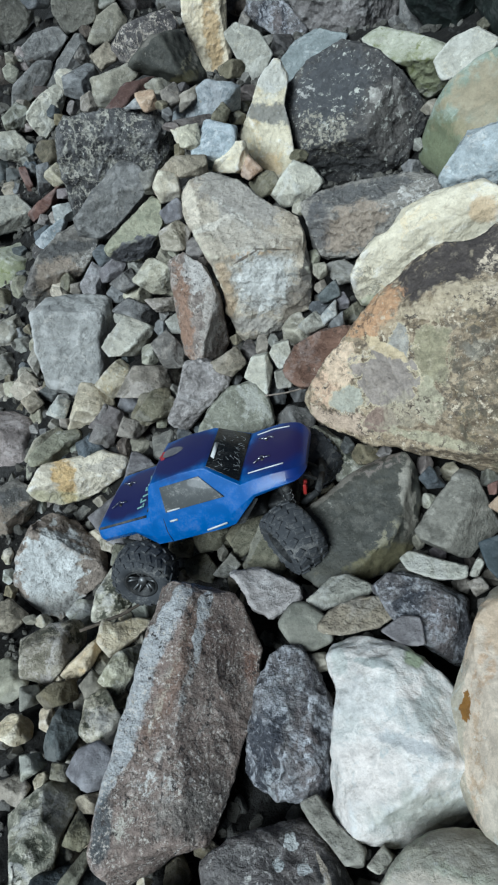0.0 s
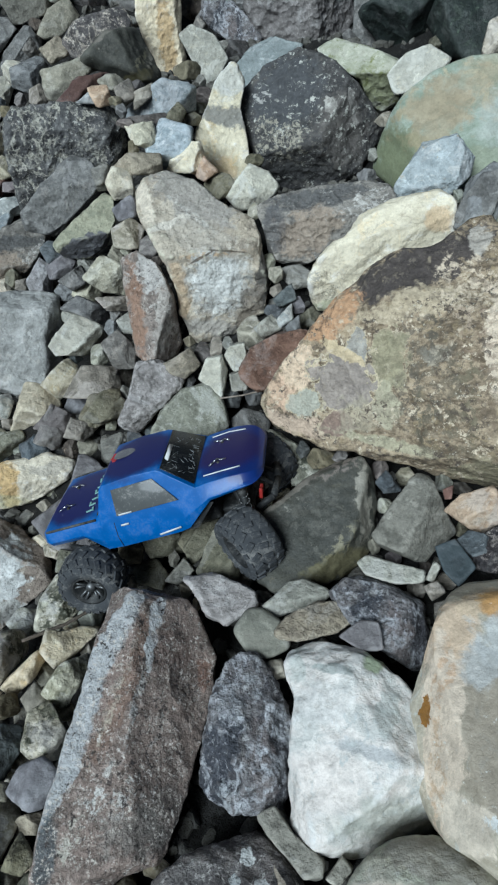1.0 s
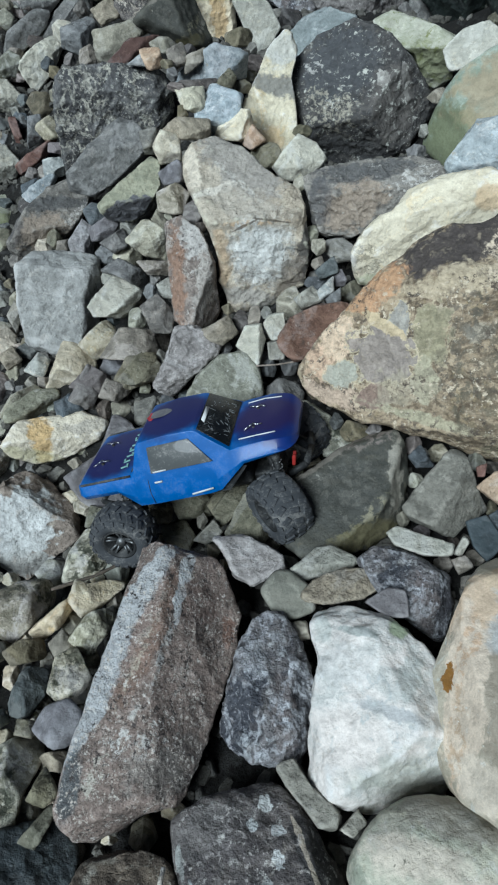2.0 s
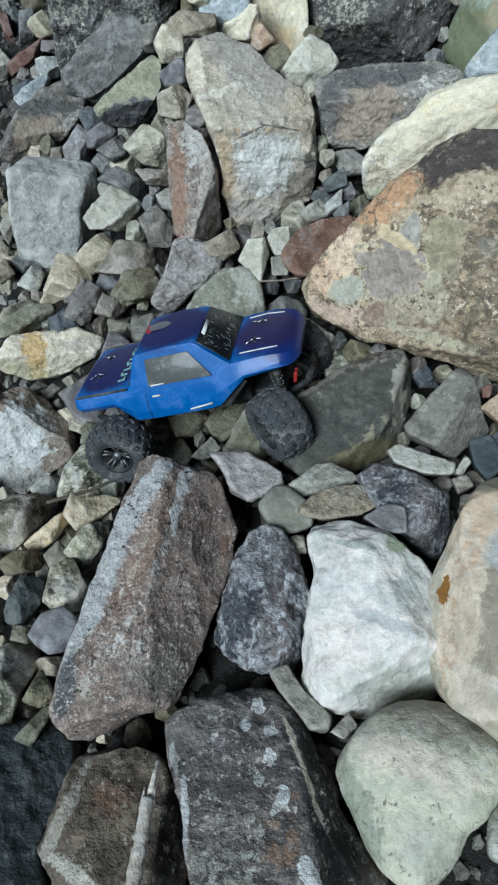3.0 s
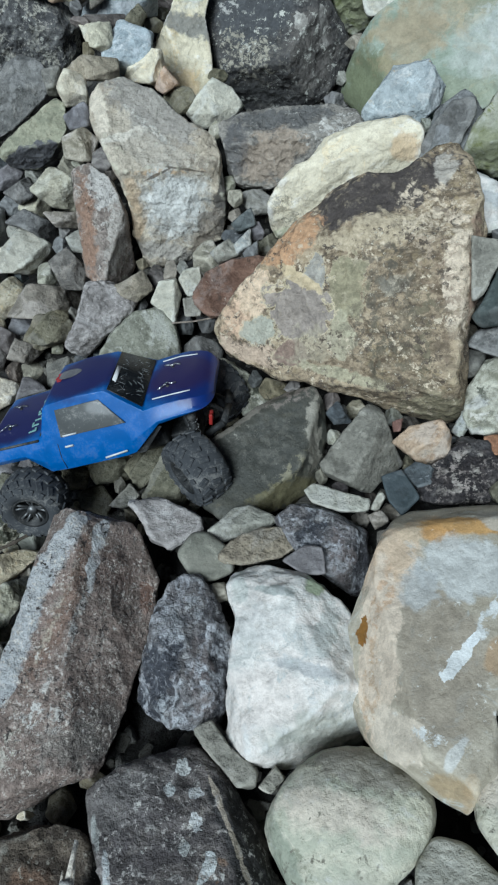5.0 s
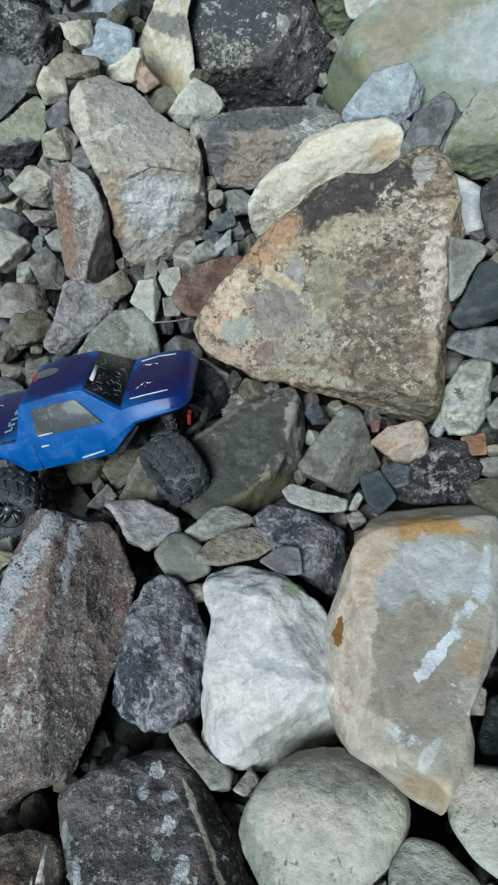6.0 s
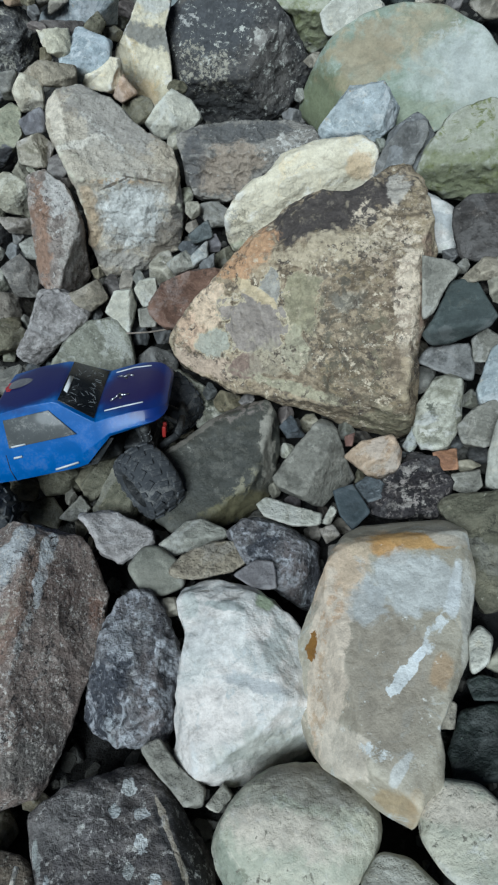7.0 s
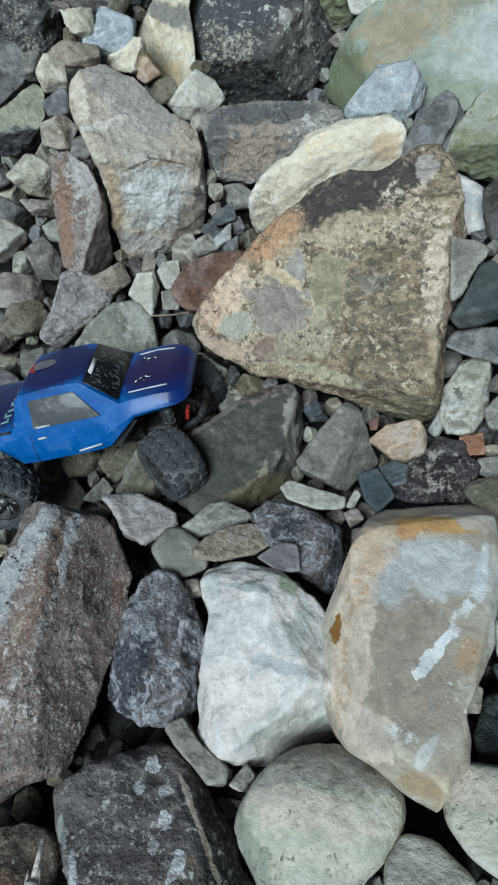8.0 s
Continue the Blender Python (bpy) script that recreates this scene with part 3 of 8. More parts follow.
bluew_stone = stone("blue_white", (0.40, 0.43, 0.44), (0.29, 0.32, 0.33), (0.52, 0.53, 0.52), 50, [((0.60, 0.60, 0.57), 0.6, 70), ((0.46, 0.40, 0.30), 0.5, 60)])
pinkg_stone = stone("pinkish_grey", (0.31, 0.293, 0.285), (0.22, 0.207, 0.20), (0.39, 0.372, 0.36), 60, [((0.50, 0.48, 0.46), 0.4, 80)])
mossw_stone = stone("white_with_moss", (0.47, 0.47, 0.40), (0.38, 0.39, 0.31), (0.24, 0.26, 0.11), 45, [((0.18, 0.20, 0.08), 0.5, 70)], patches=((0.0, -0.04, 0.16, 0.045, 0, (0.24, 0.26, 0.12), 0.6, 1.0, 0.65, 0.0),), relief=0.7)
mossd_stone = stone("mottled_moss", (0.44, 0.43, 0.37), (0.27, 0.265, 0.21), (0.54, 0.53, 0.46), 60, [((0.58, 0.56, 0.50), 0.8, 55), ((0.07, 0.075, 0.055), 1.2, 42)])
crust_stone = stone("dark_crusted", (0.075, 0.066, 0.068), (0.045, 0.042, 0.046), (0.11, 0.096, 0.094), 70, [((0.46, 0.42, 0.38), 0.95, 55), ((0.42, 0.37, 0.34), 0.95, 120)], relief=1.8)
wetrust_stone = stone("rusty_brown_smooth", (0.22, 0.145, 0.11), (0.165, 0.105, 0.08), (0.27, 0.19, 0.15), 60, [((0.07, 0.05, 0.04), 0.9, 60), ((0.36, 0.30, 0.25), 0.6, 110)], relief=0.9)
mottle_stone = stone("mottled_grey_green", (0.32, 0.32, 0.27), (0.24, 0.24, 0.20), (0.40, 0.40, 0.35), 60, [((0.50, 0.50, 0.46), 0.65, 60)])
olive_stone = stone("olive_grey", (0.20, 0.19, 0.145), (0.14, 0.136, 0.102), (0.23, 0.217, 0.162), 60, [((0.36, 0.34, 0.27), 0.5, 70), ((0.05, 0.048, 0.035), 0.8, 60)])
teal_stone = stone("teal_grey", (0.108, 0.128, 0.124), (0.088, 0.104, 0.102), (0.136, 0.148, 0.136), 50, relief=0.5)
darkb_stone = stone("dark_brown_grey", (0.13, 0.12, 0.113), (0.09, 0.083, 0.079), (0.17, 0.15, 0.135), 60, [((0.30, 0.27, 0.24), 0.6, 80)])
orange_stone = stone("pink_orange", (0.42, 0.34, 0.26), (0.35, 0.27, 0.20), (0.46, 0.40, 0.33), 50)
brick_stone = stone("orange_brick", (0.30, 0.18, 0.11), (0.25, 0.15, 0.10), None, 60)
bluedk_stone = stone("dark_blue_grey", (0.13, 0.145, 0.155), (0.10, 0.11, 0.117), (0.16, 0.18, 0.19), 60, [((0.32, 0.34, 0.36), 0.35, 80)])
slate_stone = stone("slate_blue", (0.084, 0.104, 0.116), (0.068, 0.088, 0.096), None, 60, relief=0.3, rough=0.65)
tanr_stone = stone("tan_brown", (0.27, 0.24, 0.19), (0.21, 0.185, 0.15), (0.33, 0.30, 0.24), 60, [((0.42, 0.40, 0.34), 0.4, 70)], relief=1.4)
greengr_stone = stone("green_grey_smooth", (0.30, 0.295, 0.255), (0.25, 0.25, 0.215), None, 50, relief=0.5)
# nearly black: the shade these stones lie in is part of the colour
darkgreen_stone = stone("dark_green_shaded", (0.035, 0.046, 0.042), (0.025, 0.032, 0.03), (0.055, 0.07, 0.058), 50, [((0.12, 0.16, 0.12), 0.5, 50)], rough=0.6)
gravel_mix = stone("mixed_gravel", (0.12, 0.115, 0.10), (0.075, 0.072, 0.066), (0.17, 0.16, 0.14), 90, by="island")
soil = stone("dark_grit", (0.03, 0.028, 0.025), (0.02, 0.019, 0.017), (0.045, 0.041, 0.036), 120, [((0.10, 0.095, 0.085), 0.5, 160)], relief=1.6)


# ---- stones ----
BALLS = {}
BED = []


def ball(level):
    """Unit directions and faces of an even ball, made once for each level."""
    if level not in BALLS:
        bm = bmesh.new()
        bmesh.ops.create_icosphere(bm, subdivisions=level, radius=1.0)
        BALLS[level] = (np.array([v.co[:] for v in bm.verts]), [[v.index for v in face.verts] for face in bm.faces])
        bm.free()
    return BALLS[level]


def tilt(azimuth, slope):
    return np.array([math.cos(radians(azimuth)) * math.sin(radians(slope)), math.sin(radians(azimuth)) * math.sin(radians(slope)), math.cos(radians(slope))])


def around(edge, blur):
    """How far the outline lies from its middle, all the way round, with its corners rubbed off by some radians."""
    angles = np.linspace(-math.pi, math.pi, 720, endpoint=False)
    far = np.zeros(720)
    for a, b in zip(edge, np.roll(edge, -1, axis=0)):
        run = b - a
        bottom = np.cos(angles) * run[1] - np.sin(angles) * run[0]
        bottom = np.where(np.abs(bottom) < 1e-9, 1e-9, bottom)
        reach = (a[0] * run[1] - a[1] * run[0]) / bottom
        part_way = (a[0] * np.sin(angles) - a[1] * np.cos(angles)) / bottom
        far = np.where((reach > 0) & (part_way >= -1e-6) & (part_way <= 1.000001), np.maximum(far, reach), far)
    far = np.where(far <= 0, np.median(far), far)
    steps = np.arange(-60, 61)
    weight = np.exp(-0.5 * (steps * 2 * math.pi / 720 / blur) ** 2)
    far = sum(w * np.roll(far, k) for w, k in zip(weight / weight.sum(), steps))
    return angles, far


def broken(body, tri, spacing, depth, rng, at_rim):
    """Breaks a skin into shallow hollows, each about as wide as the spacing, that meet in ridges; shallower round the rim."""
    a, b, c = body[tri[:, 0]], body[tri[:, 1]], body[tri[:, 2]]
    cross = np.cross(b - a, c - a)
    area = np.linalg.norm(cross, axis=1)
    out = np.zeros_like(body)
    for k in range(3):
        np.add.at(out, tri[:, k], cross)
    out /= np.maximum(np.linalg.norm(out, axis=1, keepdims=True), 1e-12)
    count = int(np.clip(0.5 * area.sum() / spacing**2, 6, 2600))
    picks = rng.choice(len(tri), count, p=area / area.sum())
    seeds = (a[picks] + b[picks] + c[picks]) / 3
    lean = rng.normal(size=(count, 3)) * depth / spacing * 0.75
    bend = 0.85 * depth / spacing**2
    base = rng.uniform(-0.55, 0.0, count) * depth - (lean * seeds).sum(1) + bend * (seeds**2).sum(1)
    lift = np.empty(len(body))
    slopes = (lean - 2 * bend * seeds).T
    for k in range(0, len(body), 6000):
        here = body[k:k + 6000]
        lift[k:k + 6000] = (here @ slopes + base).min(axis=1) + bend * (here**2).sum(1)
    lift = np.clip(lift - lift.mean(), -1.6 * depth, 1.6 * depth) * np.clip(at_rim + 1.2 * np.abs(out[:, 2]), at_rim, 1.0)
    return body + out * lift[:, None]


def stone_mesh(name, outline, thick, facets, sharp, level, seed, rough=1.0, deep=0.0):
    """A broken stone: the solid between its sides, its facets and its underside, with softened edges, chipped corners and a rough skin."""
    rng = np.random.default_rng(seed)
    sharp = sharp * 2.6 if sharp > 9 else sharp
    edge = np.array(outline)
    size = np.ptp(edge, axis=0)
    half = np.array([size[0] / 2, size[1] / 2, thick / 2])
    top = tilt(*facets[0][:2])
    planes = [(top, top[2] * thick / 2)]
    for azimuth, slope, u, v in facets[1:]:
        way = tilt(azimuth, slope)
        lift = (planes[0][1] - top[0] * u - top[1] * v) / top[2]
        planes.append((way, way @ np.array([u, v, lift])))
    # the underside lies below the lowest corner of the upper faces
    skirt = min((off - way[0] * u - way[1] * v) / way[2] for way, off in planes for u, v in edge)
    under = max(thick * 0.55, min(-skirt + 0.15 * thick, 3.5 * thick), deep)
    planes.append((np.array([0.0, 0.0, -1.0]), under))
    half[2] = (thick / 2 + under) / 2
    rise = thick / 2 - half[2]
    # seen from a point inside the stone, half way down
    ways, faces = ball(level)
    reach = np.array([way * half / max(off - way[2] * rise, 0.05 * thick) for way, off in planes])
    press = np.maximum(ways @ reach.T, 1e-6)
    flat = ways[:, :2] * half[:2]
    girth = around(edge, 0.02 if sharp > 40 else 0.05 if sharp > 22 else 0.14)
    side = np.hypot(*flat.T) / np.interp(np.arctan2(flat[:, 1], flat[:, 0]), *girth, period=2 * math.pi)
    press = np.hstack([press, np.maximum(side, 1e-6)[:, None]])
    most = press.max(axis=1, keepdims=True)
    span = 1.0 / (most[:, 0] * ((press / most) ** sharp).sum(axis=1) ** (1.0 / sharp))
    body = ways * span[:, None] * half + np.array([0.0, 0.0, rise])
    for k in (0, 1):
        low, high = body[:, k].min(), body[:, k].max()
        body[:, k] = edge[:, k].min() + (body[:, k] - low) * size[k] / (high - low)
    small = min(size.min(), 0.25)
    if sharp > 9:
        for _ in range(int(22 * rough) + 4):
            way = rng.normal(size=3)
            way[2] = abs(way[2]) * 0.8
            way /= np.linalg.norm(way)
            reachd = body @ way
            cut = reachd.max() - small * rng.uniform(0.006, 0.028)
            over = np.maximum(reachd - cut, 0.0)
            body -= way * over[:, None] * 0.92
    # worn lumps, then breaks of a hand's, a thumb's and a nail's width that meet in ridges
    shift = rng.uniform(-50, 50, 3)
    near = body / max(small, 0.02)
    lump = np.array([noise.fractal(Vector(p * 1.7 + shift), 1.0, 2.0, 3) for p in near])
    body *= (1.0 + 0.022 * rough * lump)[:, None]
    tri = np.array(faces)
    fall = (0.016 if small > 0.12 else 0.040) if sharp > 9 else 0.012
    scales = [(0.30, fall, 0.35), (0.115, 0.016 if sharp > 9 else 0.005, 0.7)]
    if level >= 6 and rough > 0.5:
        scales.append((0.042, 0.0065, 1.0))
    for span_of, depth_of, at_rim in scales:
        body = broken(body, tri, span_of * small, depth_of * small * min(rough, 1.6), rng, at_rim)
    if level >= 6:
        # a coarse broken grain
        out = ways / np.maximum(half / half.max(), 0.35)
        out /= np.linalg.norm(out, axis=1, keepdims=True)
        ridge = np.array([noise.ridged_multi_fractal(Vector(p * 30.0 + shift), 0.75, 2.2, 5, 1.0, 2.0) for p in body])
        body += out * ((ridge - 1.1) * 0.0017 * rough * min(small / 0.16, 1.0))[:, None]
    mesh = bpy.data.meshes.new(name)
    mesh.from_pydata(body.tolist(), [], faces)
    mesh.polygons.foreach_set("use_smooth", [True] * len(faces))
    return mesh, body


def settle(ob, mesh, place, turn, material):
    mesh.materials.append(material)
    ob.matrix_world = pose(*place, *turn)
    return ob


def bedded(place, turn, thick, width):
    """Remembers where a small stone lies, for the grit under it."""
    face = pose(*place, *turn) @ Vector((0, 0, thick / 2))
    BED.append((*face, width, thick))


COUNT = [0]
CASTS = ((1.09, 1.0, 0.90, 1), (0.97, 1.0, 1.04, 1), (1.05, 0.98, 0.96, 1), (1.03, 1.01, 0.94, 1), (1.02, 1.0, 0.99, 1), (1.10, 1.04, 0.98, 1), (0.90, 0.90, 0.92, 1))
LIMITS = []


def face_lift(facets, thick, n, u, v):
    """The height of the n-th face of a stone over the point (u, v)."""
    top = tilt(*facets[0][:2])
    lift = (top[2] * thick / 2 - top[0] * u - top[1] * v) / top[2]
    if n == 0:
        return lift
    azimuth, slope, fu, fv = facets[n]
    way = tilt(azimuth, slope)
    base = (top[2] * thick / 2 - top[0] * fu - top[1] * fv) / top[2]
    return base - (way[0] * (u - fu) + way[1] * (v - fv)) / way[2]


def rock(name, label, material, place, turn, thick, sharp, outline, facets, rough=1.0):
    """One boulder or larger stone of the bank."""
    across = max(np.ptp(np.array(outline), axis=0))
    COUNT[0] += 1
    mesh, body = stone_mesh(name, outline, thick, facets, sharp, 7 if across > 0.30 else 6 if across > 0.14 else 5, COUNT[0] + 11, rough, 0.075)
    ob = settle(new(name, mesh), mesh, place, turn, material)
    # the bed stays under the rim of the upper faces
    ring = np.array(outline)
    for corner, then in zip(ring, np.roll(ring, -1, axis=0)):
        for u, v in (corner, corner * 0.67 + then * 0.33, corner * 0.33 + then * 0.67):
            rim = min(face_lift(facets, thick, n, u, v) for n in range(len(facets)))
            LIMITS.append(ob.matrix_world @ Vector((u, v, max(rim, -2.0 * thick) - 0.03)))
    return tagged(ob, label, "boulder" if across > 0.2 else "rock")


def pebble(material, place, turn, thick, outline):
    """A fist-sized or smaller stone of the rubble between the boulders."""
    across = max(np.ptp(np.array(outline), axis=0))
    COUNT[0] += 1
    k = COUNT[0]
    facets = [(90 + (k * 53) % 70 - 35, 8 + (k * 29) % 22)]
    half = np.ptp(np.array(outline), axis=0) / 2
    for n in range(2 + k % 3):
        way = radians((k * 97 + n * 137) % 360)
        share = 0.1 + 0.13 * ((k + 2 * n) % 4)
        facets.append((math.degrees(way), 34 + (k * 17 + n * 11) % 26, half[0] * share * math.cos(way), half[1] * share * math.sin(way)))
    mesh, body = stone_mesh("stone", outline, thick, facets, 12 + (k * 7) % 14, 5 if across > 0.075 else 4, k + 500, 1.2, 0.04)
    ob = settle(new("stone", mesh), mesh, place, turn, material)
    ob.color = CASTS[(k * 5 + k // 7) % 7]
    bedded(place, turn, thick, across)
    words = material.name.replace("_", " ")
    return tagged(ob, f"small {words} broken stone in the rubble", "stone", "rubble stones")


def chip(material, place, half, turn):
    """A small chip of stone deep in the cracks."""
    COUNT[0] += 1
    rng = np.random.default_rng(COUNT[0])
    sides = int(rng.integers(5, 8))
    angles = np.linspace(0, 2 * math.pi, sides, endpoint=False) + rng.uniform(-0.35, 0.35, sides)
    ring = np.stack([np.cos(angles) * half[0], np.sin(angles) * half[1]], 1) * rng.uniform(0.9, 1.15, (sides, 1))
    thick = 1.1 * min(half)
    mesh, body = stone_mesh("stone", ring.tolist(), thick, [(rng.uniform(40, 140), rng.uniform(8, 34)), (rng.uniform(0, 120), 48, 0.0, 0.0), (rng.uniform(120, 240), 52, 0.0, 0.0), (rng.uniform(240, 360), 45, 0.0, -0.3 * half[1])], 20, 4, COUNT[0], 1.0, 0.02)
    ob = settle(new("stone", mesh), mesh, place, turn, material)
    ob.color = CASTS[(COUNT[0] * 5 + COUNT[0] // 7) % 7]
    bedded(place, turn, thick, 2 * max(half))
    words = material.name.replace("_", " ")
    return tagged(ob, f"small {words} stone chip deep between larger stones", "stone", "rubble stones")


rock("triangle_boulder", "large triangular boulder, tan and ochre with dark top and lichen patches", tri_stone, (0.234, -0.013, 0.052), (43.9, -12.1, -16.0), 0.178, 26,
     [(-0.263, -0.049), (-0.221, 0.006), (-0.180, 0.046), (-0.120, 0.109), (-0.061, 0.156), (-0.008, 0.183), (0.028, 0.178), (0.066, 0.184), (0.104, 0.212), (0.137, 0.227), (0.156, 0.194), (0.166, 0.135), (0.175, 0.092), (0.175, 0.023), (0.156, -0.048), (0.158, -0.149), (0.154, -0.206), (0.136, -0.218), (0.034, -0.183), (-0.061, -0.156), (-0.157, -0.131), (-0.239, -0.106)],
     [(178, 20), (97, 36, 0.0, 0.118), (-3, 52, 0.134, 0.020), (-106, 58, -0.058, -0.140), (137, 42, -0.150, 0.052)], 1.1)
rock("rust_slab", "grey-brown stone slab with cream and rust-orange rim and white scar", rust_stone, (0.149, -0.586, 0.098), (14.6, -18.2, -17.0), 0.083, 26,
     [(-0.054, 0.147), (-0.032, 0.166), (0.006, 0.169), (0.078, 0.170), (0.099, 0.150), (0.104, 0.091), (0.086, -0.001), (0.071, -0.031), (0.048, -0.073), (0.054, -0.095), (0.049, -0.123), (0.028, -0.137), (0.021, -0.169), (-0.011, -0.154), (-0.046, -0.134), (-0.092, -0.115), (-0.104, -0.090), (-0.116, -0.011), (-0.100, 0.039)],
     [(85, 20), (178, 46, -0.054, 0.003), (95, 62, 0.011, 0.136), (-128, 48, -0.040, -0.098), (2, 50, 0.084, 0.050)], 0.36)
rock("white_boulder", "smooth white marble-like boulder with faint grey-green veins", white_stone, (-0.013, -0.575, 0.008), (12.9, -9.8, -10.1), 0.093, 25,
     [(-0.079, 0.121), (-0.064, 0.132), (-0.030, 0.135), (0.018, 0.121), (0.051, 0.095), (0.081, 0.058), (0.083, 0.013), (0.083, -0.027), (0.084, -0.075), (0.081, -0.093), (0.046, -0.105), (0.020, -0.106), (-0.010, -0.116), (-0.064, -0.095), (-0.083, -0.074), (-0.085, -0.032), (-0.078, 0.014), (-0.072, 0.061), (-0.079, 0.094)],
     [(150, 14), (38, 36, 0.022, 0.046), (-62, 54, 0.010, -0.052), (95, 52, -0.029, 0.100), (185, 58, -0.071, -0.016), (-8, 48, 0.058, -0.030), (128, 34, -0.046, 0.082)], 0.9)
rock("long_stone", "long brown-purple speckled stone with a pale grey side", longst_stone, (-0.302, -0.482, -0.108), (14.7, 8.1, -3.2), 0.150, 26,
     [(-0.021, 0.216), (-0.005, 0.215), (0.042, 0.203), (0.094, 0.186), (0.116, 0.146), (0.129, 0.103), (0.122, 0.048), (0.086, -0.044), (0.058, -0.117), (0.041, -0.140), (-0.010, -0.149), (-0.036, -0.173), (-0.065, -0.182), (-0.098, -0.191), (-0.115, -0.175), (-0.122, -0.149), (-0.111, -0.102), (-0.092, -0.024), (-0.062, 0.078), (-0.032, 0.170)],
     [(12, 30), (156, 26, 0.002, 0.035), (153, 58, -0.038, 0.059), (-85, 50, -0.028, -0.120), (62, 58, 0.084, 0.186)], 0.75)
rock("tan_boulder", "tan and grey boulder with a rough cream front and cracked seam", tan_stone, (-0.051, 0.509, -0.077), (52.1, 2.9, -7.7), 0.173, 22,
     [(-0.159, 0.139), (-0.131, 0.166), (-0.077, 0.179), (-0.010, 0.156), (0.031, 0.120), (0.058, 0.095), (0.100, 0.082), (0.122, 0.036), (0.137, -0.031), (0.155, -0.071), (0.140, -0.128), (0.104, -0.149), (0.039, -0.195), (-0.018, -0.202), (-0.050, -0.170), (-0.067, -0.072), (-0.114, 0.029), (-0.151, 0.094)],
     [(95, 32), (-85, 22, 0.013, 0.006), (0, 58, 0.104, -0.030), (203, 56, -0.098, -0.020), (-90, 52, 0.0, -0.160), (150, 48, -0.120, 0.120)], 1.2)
rock("dark_boulder", "dark grey rounded boulder spotted with white lichen", darkw_stone, (0.318, 1.040, -0.085), (62.1, -2.1, -14.0), 0.216, 24,
     [(-0.210, 0.046), (-0.174, 0.087), (-0.113, 0.138), (-0.035, 0.177), (-0.002, 0.172), (0.067, 0.148), (0.138, 0.087), (0.208, -0.018), (0.202, -0.049), (0.137, -0.152), (0.069, -0.167), (-0.059, -0.183), (-0.100, -0.148), (-0.180, -0.038)],
     [(122, 26), (-12, 36, 0.070, 0.020), (-92, 44, -0.030, -0.060), (60, 50, 0.090, 0.110), (178, 50, -0.160, 0.0)], 1.0)
rock("cream_boulder", "cream-white boulder with faint yellow stains", cream_stone, (0.272, 0.266, 0.068), (53.3, -10.5, -15.2), 0.105, 18,
     [(-0.146, -0.035), (-0.124, -0.001), (-0.091, 0.025), (-0.069, 0.031), (-0.037, 0.067), (0.025, 0.087), (0.108, 0.097), (0.138, 0.070), (0.138, -0.005), (0.029, -0.059), (-0.104, -0.113), (-0.144, -0.106)],
     [(100, 25), (-70, 24, 0.025, 0.039), (180, 35, -0.098, -0.036)], 1)
rock("grey_block", "grey rough stone block with a pale flecked top", greyb_stone, (0.212, 0.501, -0.014), (54.9, -4.0, -14.6), 0.097, 22,
     [(-0.139, 0.029), (-0.104, 0.047), (-0.021, 0.065), (0.079, 0.074), (0.151, 0.068), (0.175, 0.044), (0.135, 0.008), (0.083, -0.016), (0.023, -0.068), (-0.025, -0.102), (-0.074, -0.103), (-0.110, -0.086), (-0.124, -0.024)],
     [(100, 42), (-90, 18, -0.014, 0.001)], 1.3)
rock("green_boulder", "huge smooth pale green boulder with ochre stains", greenb_stone, (0.602, 0.618, 0.097), (63.0, -15.6, -21.5), 0.133, 10,
     [(-0.244, -0.066), (-0.207, 0.013), (-0.163, 0.077), (-0.089, 0.119), (-0.006, 0.136), (0.077, 0.125), (0.162, 0.076), (0.224, -0.000), (0.221, -0.065), (0.110, -0.106), (-0.015, -0.130), (-0.174, -0.124)],
     [(70, 25), (180, 40, -0.143, 0.010)], 0.35)
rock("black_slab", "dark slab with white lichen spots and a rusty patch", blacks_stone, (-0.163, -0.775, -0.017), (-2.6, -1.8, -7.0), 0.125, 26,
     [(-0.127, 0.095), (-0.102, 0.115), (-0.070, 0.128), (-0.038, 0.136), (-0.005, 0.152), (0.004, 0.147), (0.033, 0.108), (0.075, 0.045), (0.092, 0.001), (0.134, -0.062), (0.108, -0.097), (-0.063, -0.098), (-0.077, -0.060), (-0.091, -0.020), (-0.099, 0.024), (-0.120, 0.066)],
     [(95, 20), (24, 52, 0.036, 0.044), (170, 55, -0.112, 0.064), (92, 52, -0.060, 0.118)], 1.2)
rock("round_stone", "smooth rounded pale green-grey boulder with a brownish crown", roundg_stone, (0.007, -0.758, 0.022), (0.7, -13.6, -10.1), 0.138, 9,
     [(-0.092, 0.010), (-0.084, 0.030), (-0.056, 0.062), (-0.018, 0.087), (0.016, 0.089), (0.044, 0.083), (0.069, 0.062), (0.090, 0.041), (0.092, 0.016), (0.077, -0.009), (0.061, -0.027), (0.045, -0.034), (0.041, -0.041), (0.033, -0.064), (0.012, -0.085), (-0.004, -0.096), (-0.033, -0.088), (-0.055, -0.064), (-0.074, -0.028)],
     [(-100, 6), (72, 34, 0.010, 0.034), (-150, 40, -0.044, -0.015), (-30, 40, 0.052, -0.015)], 0.7)
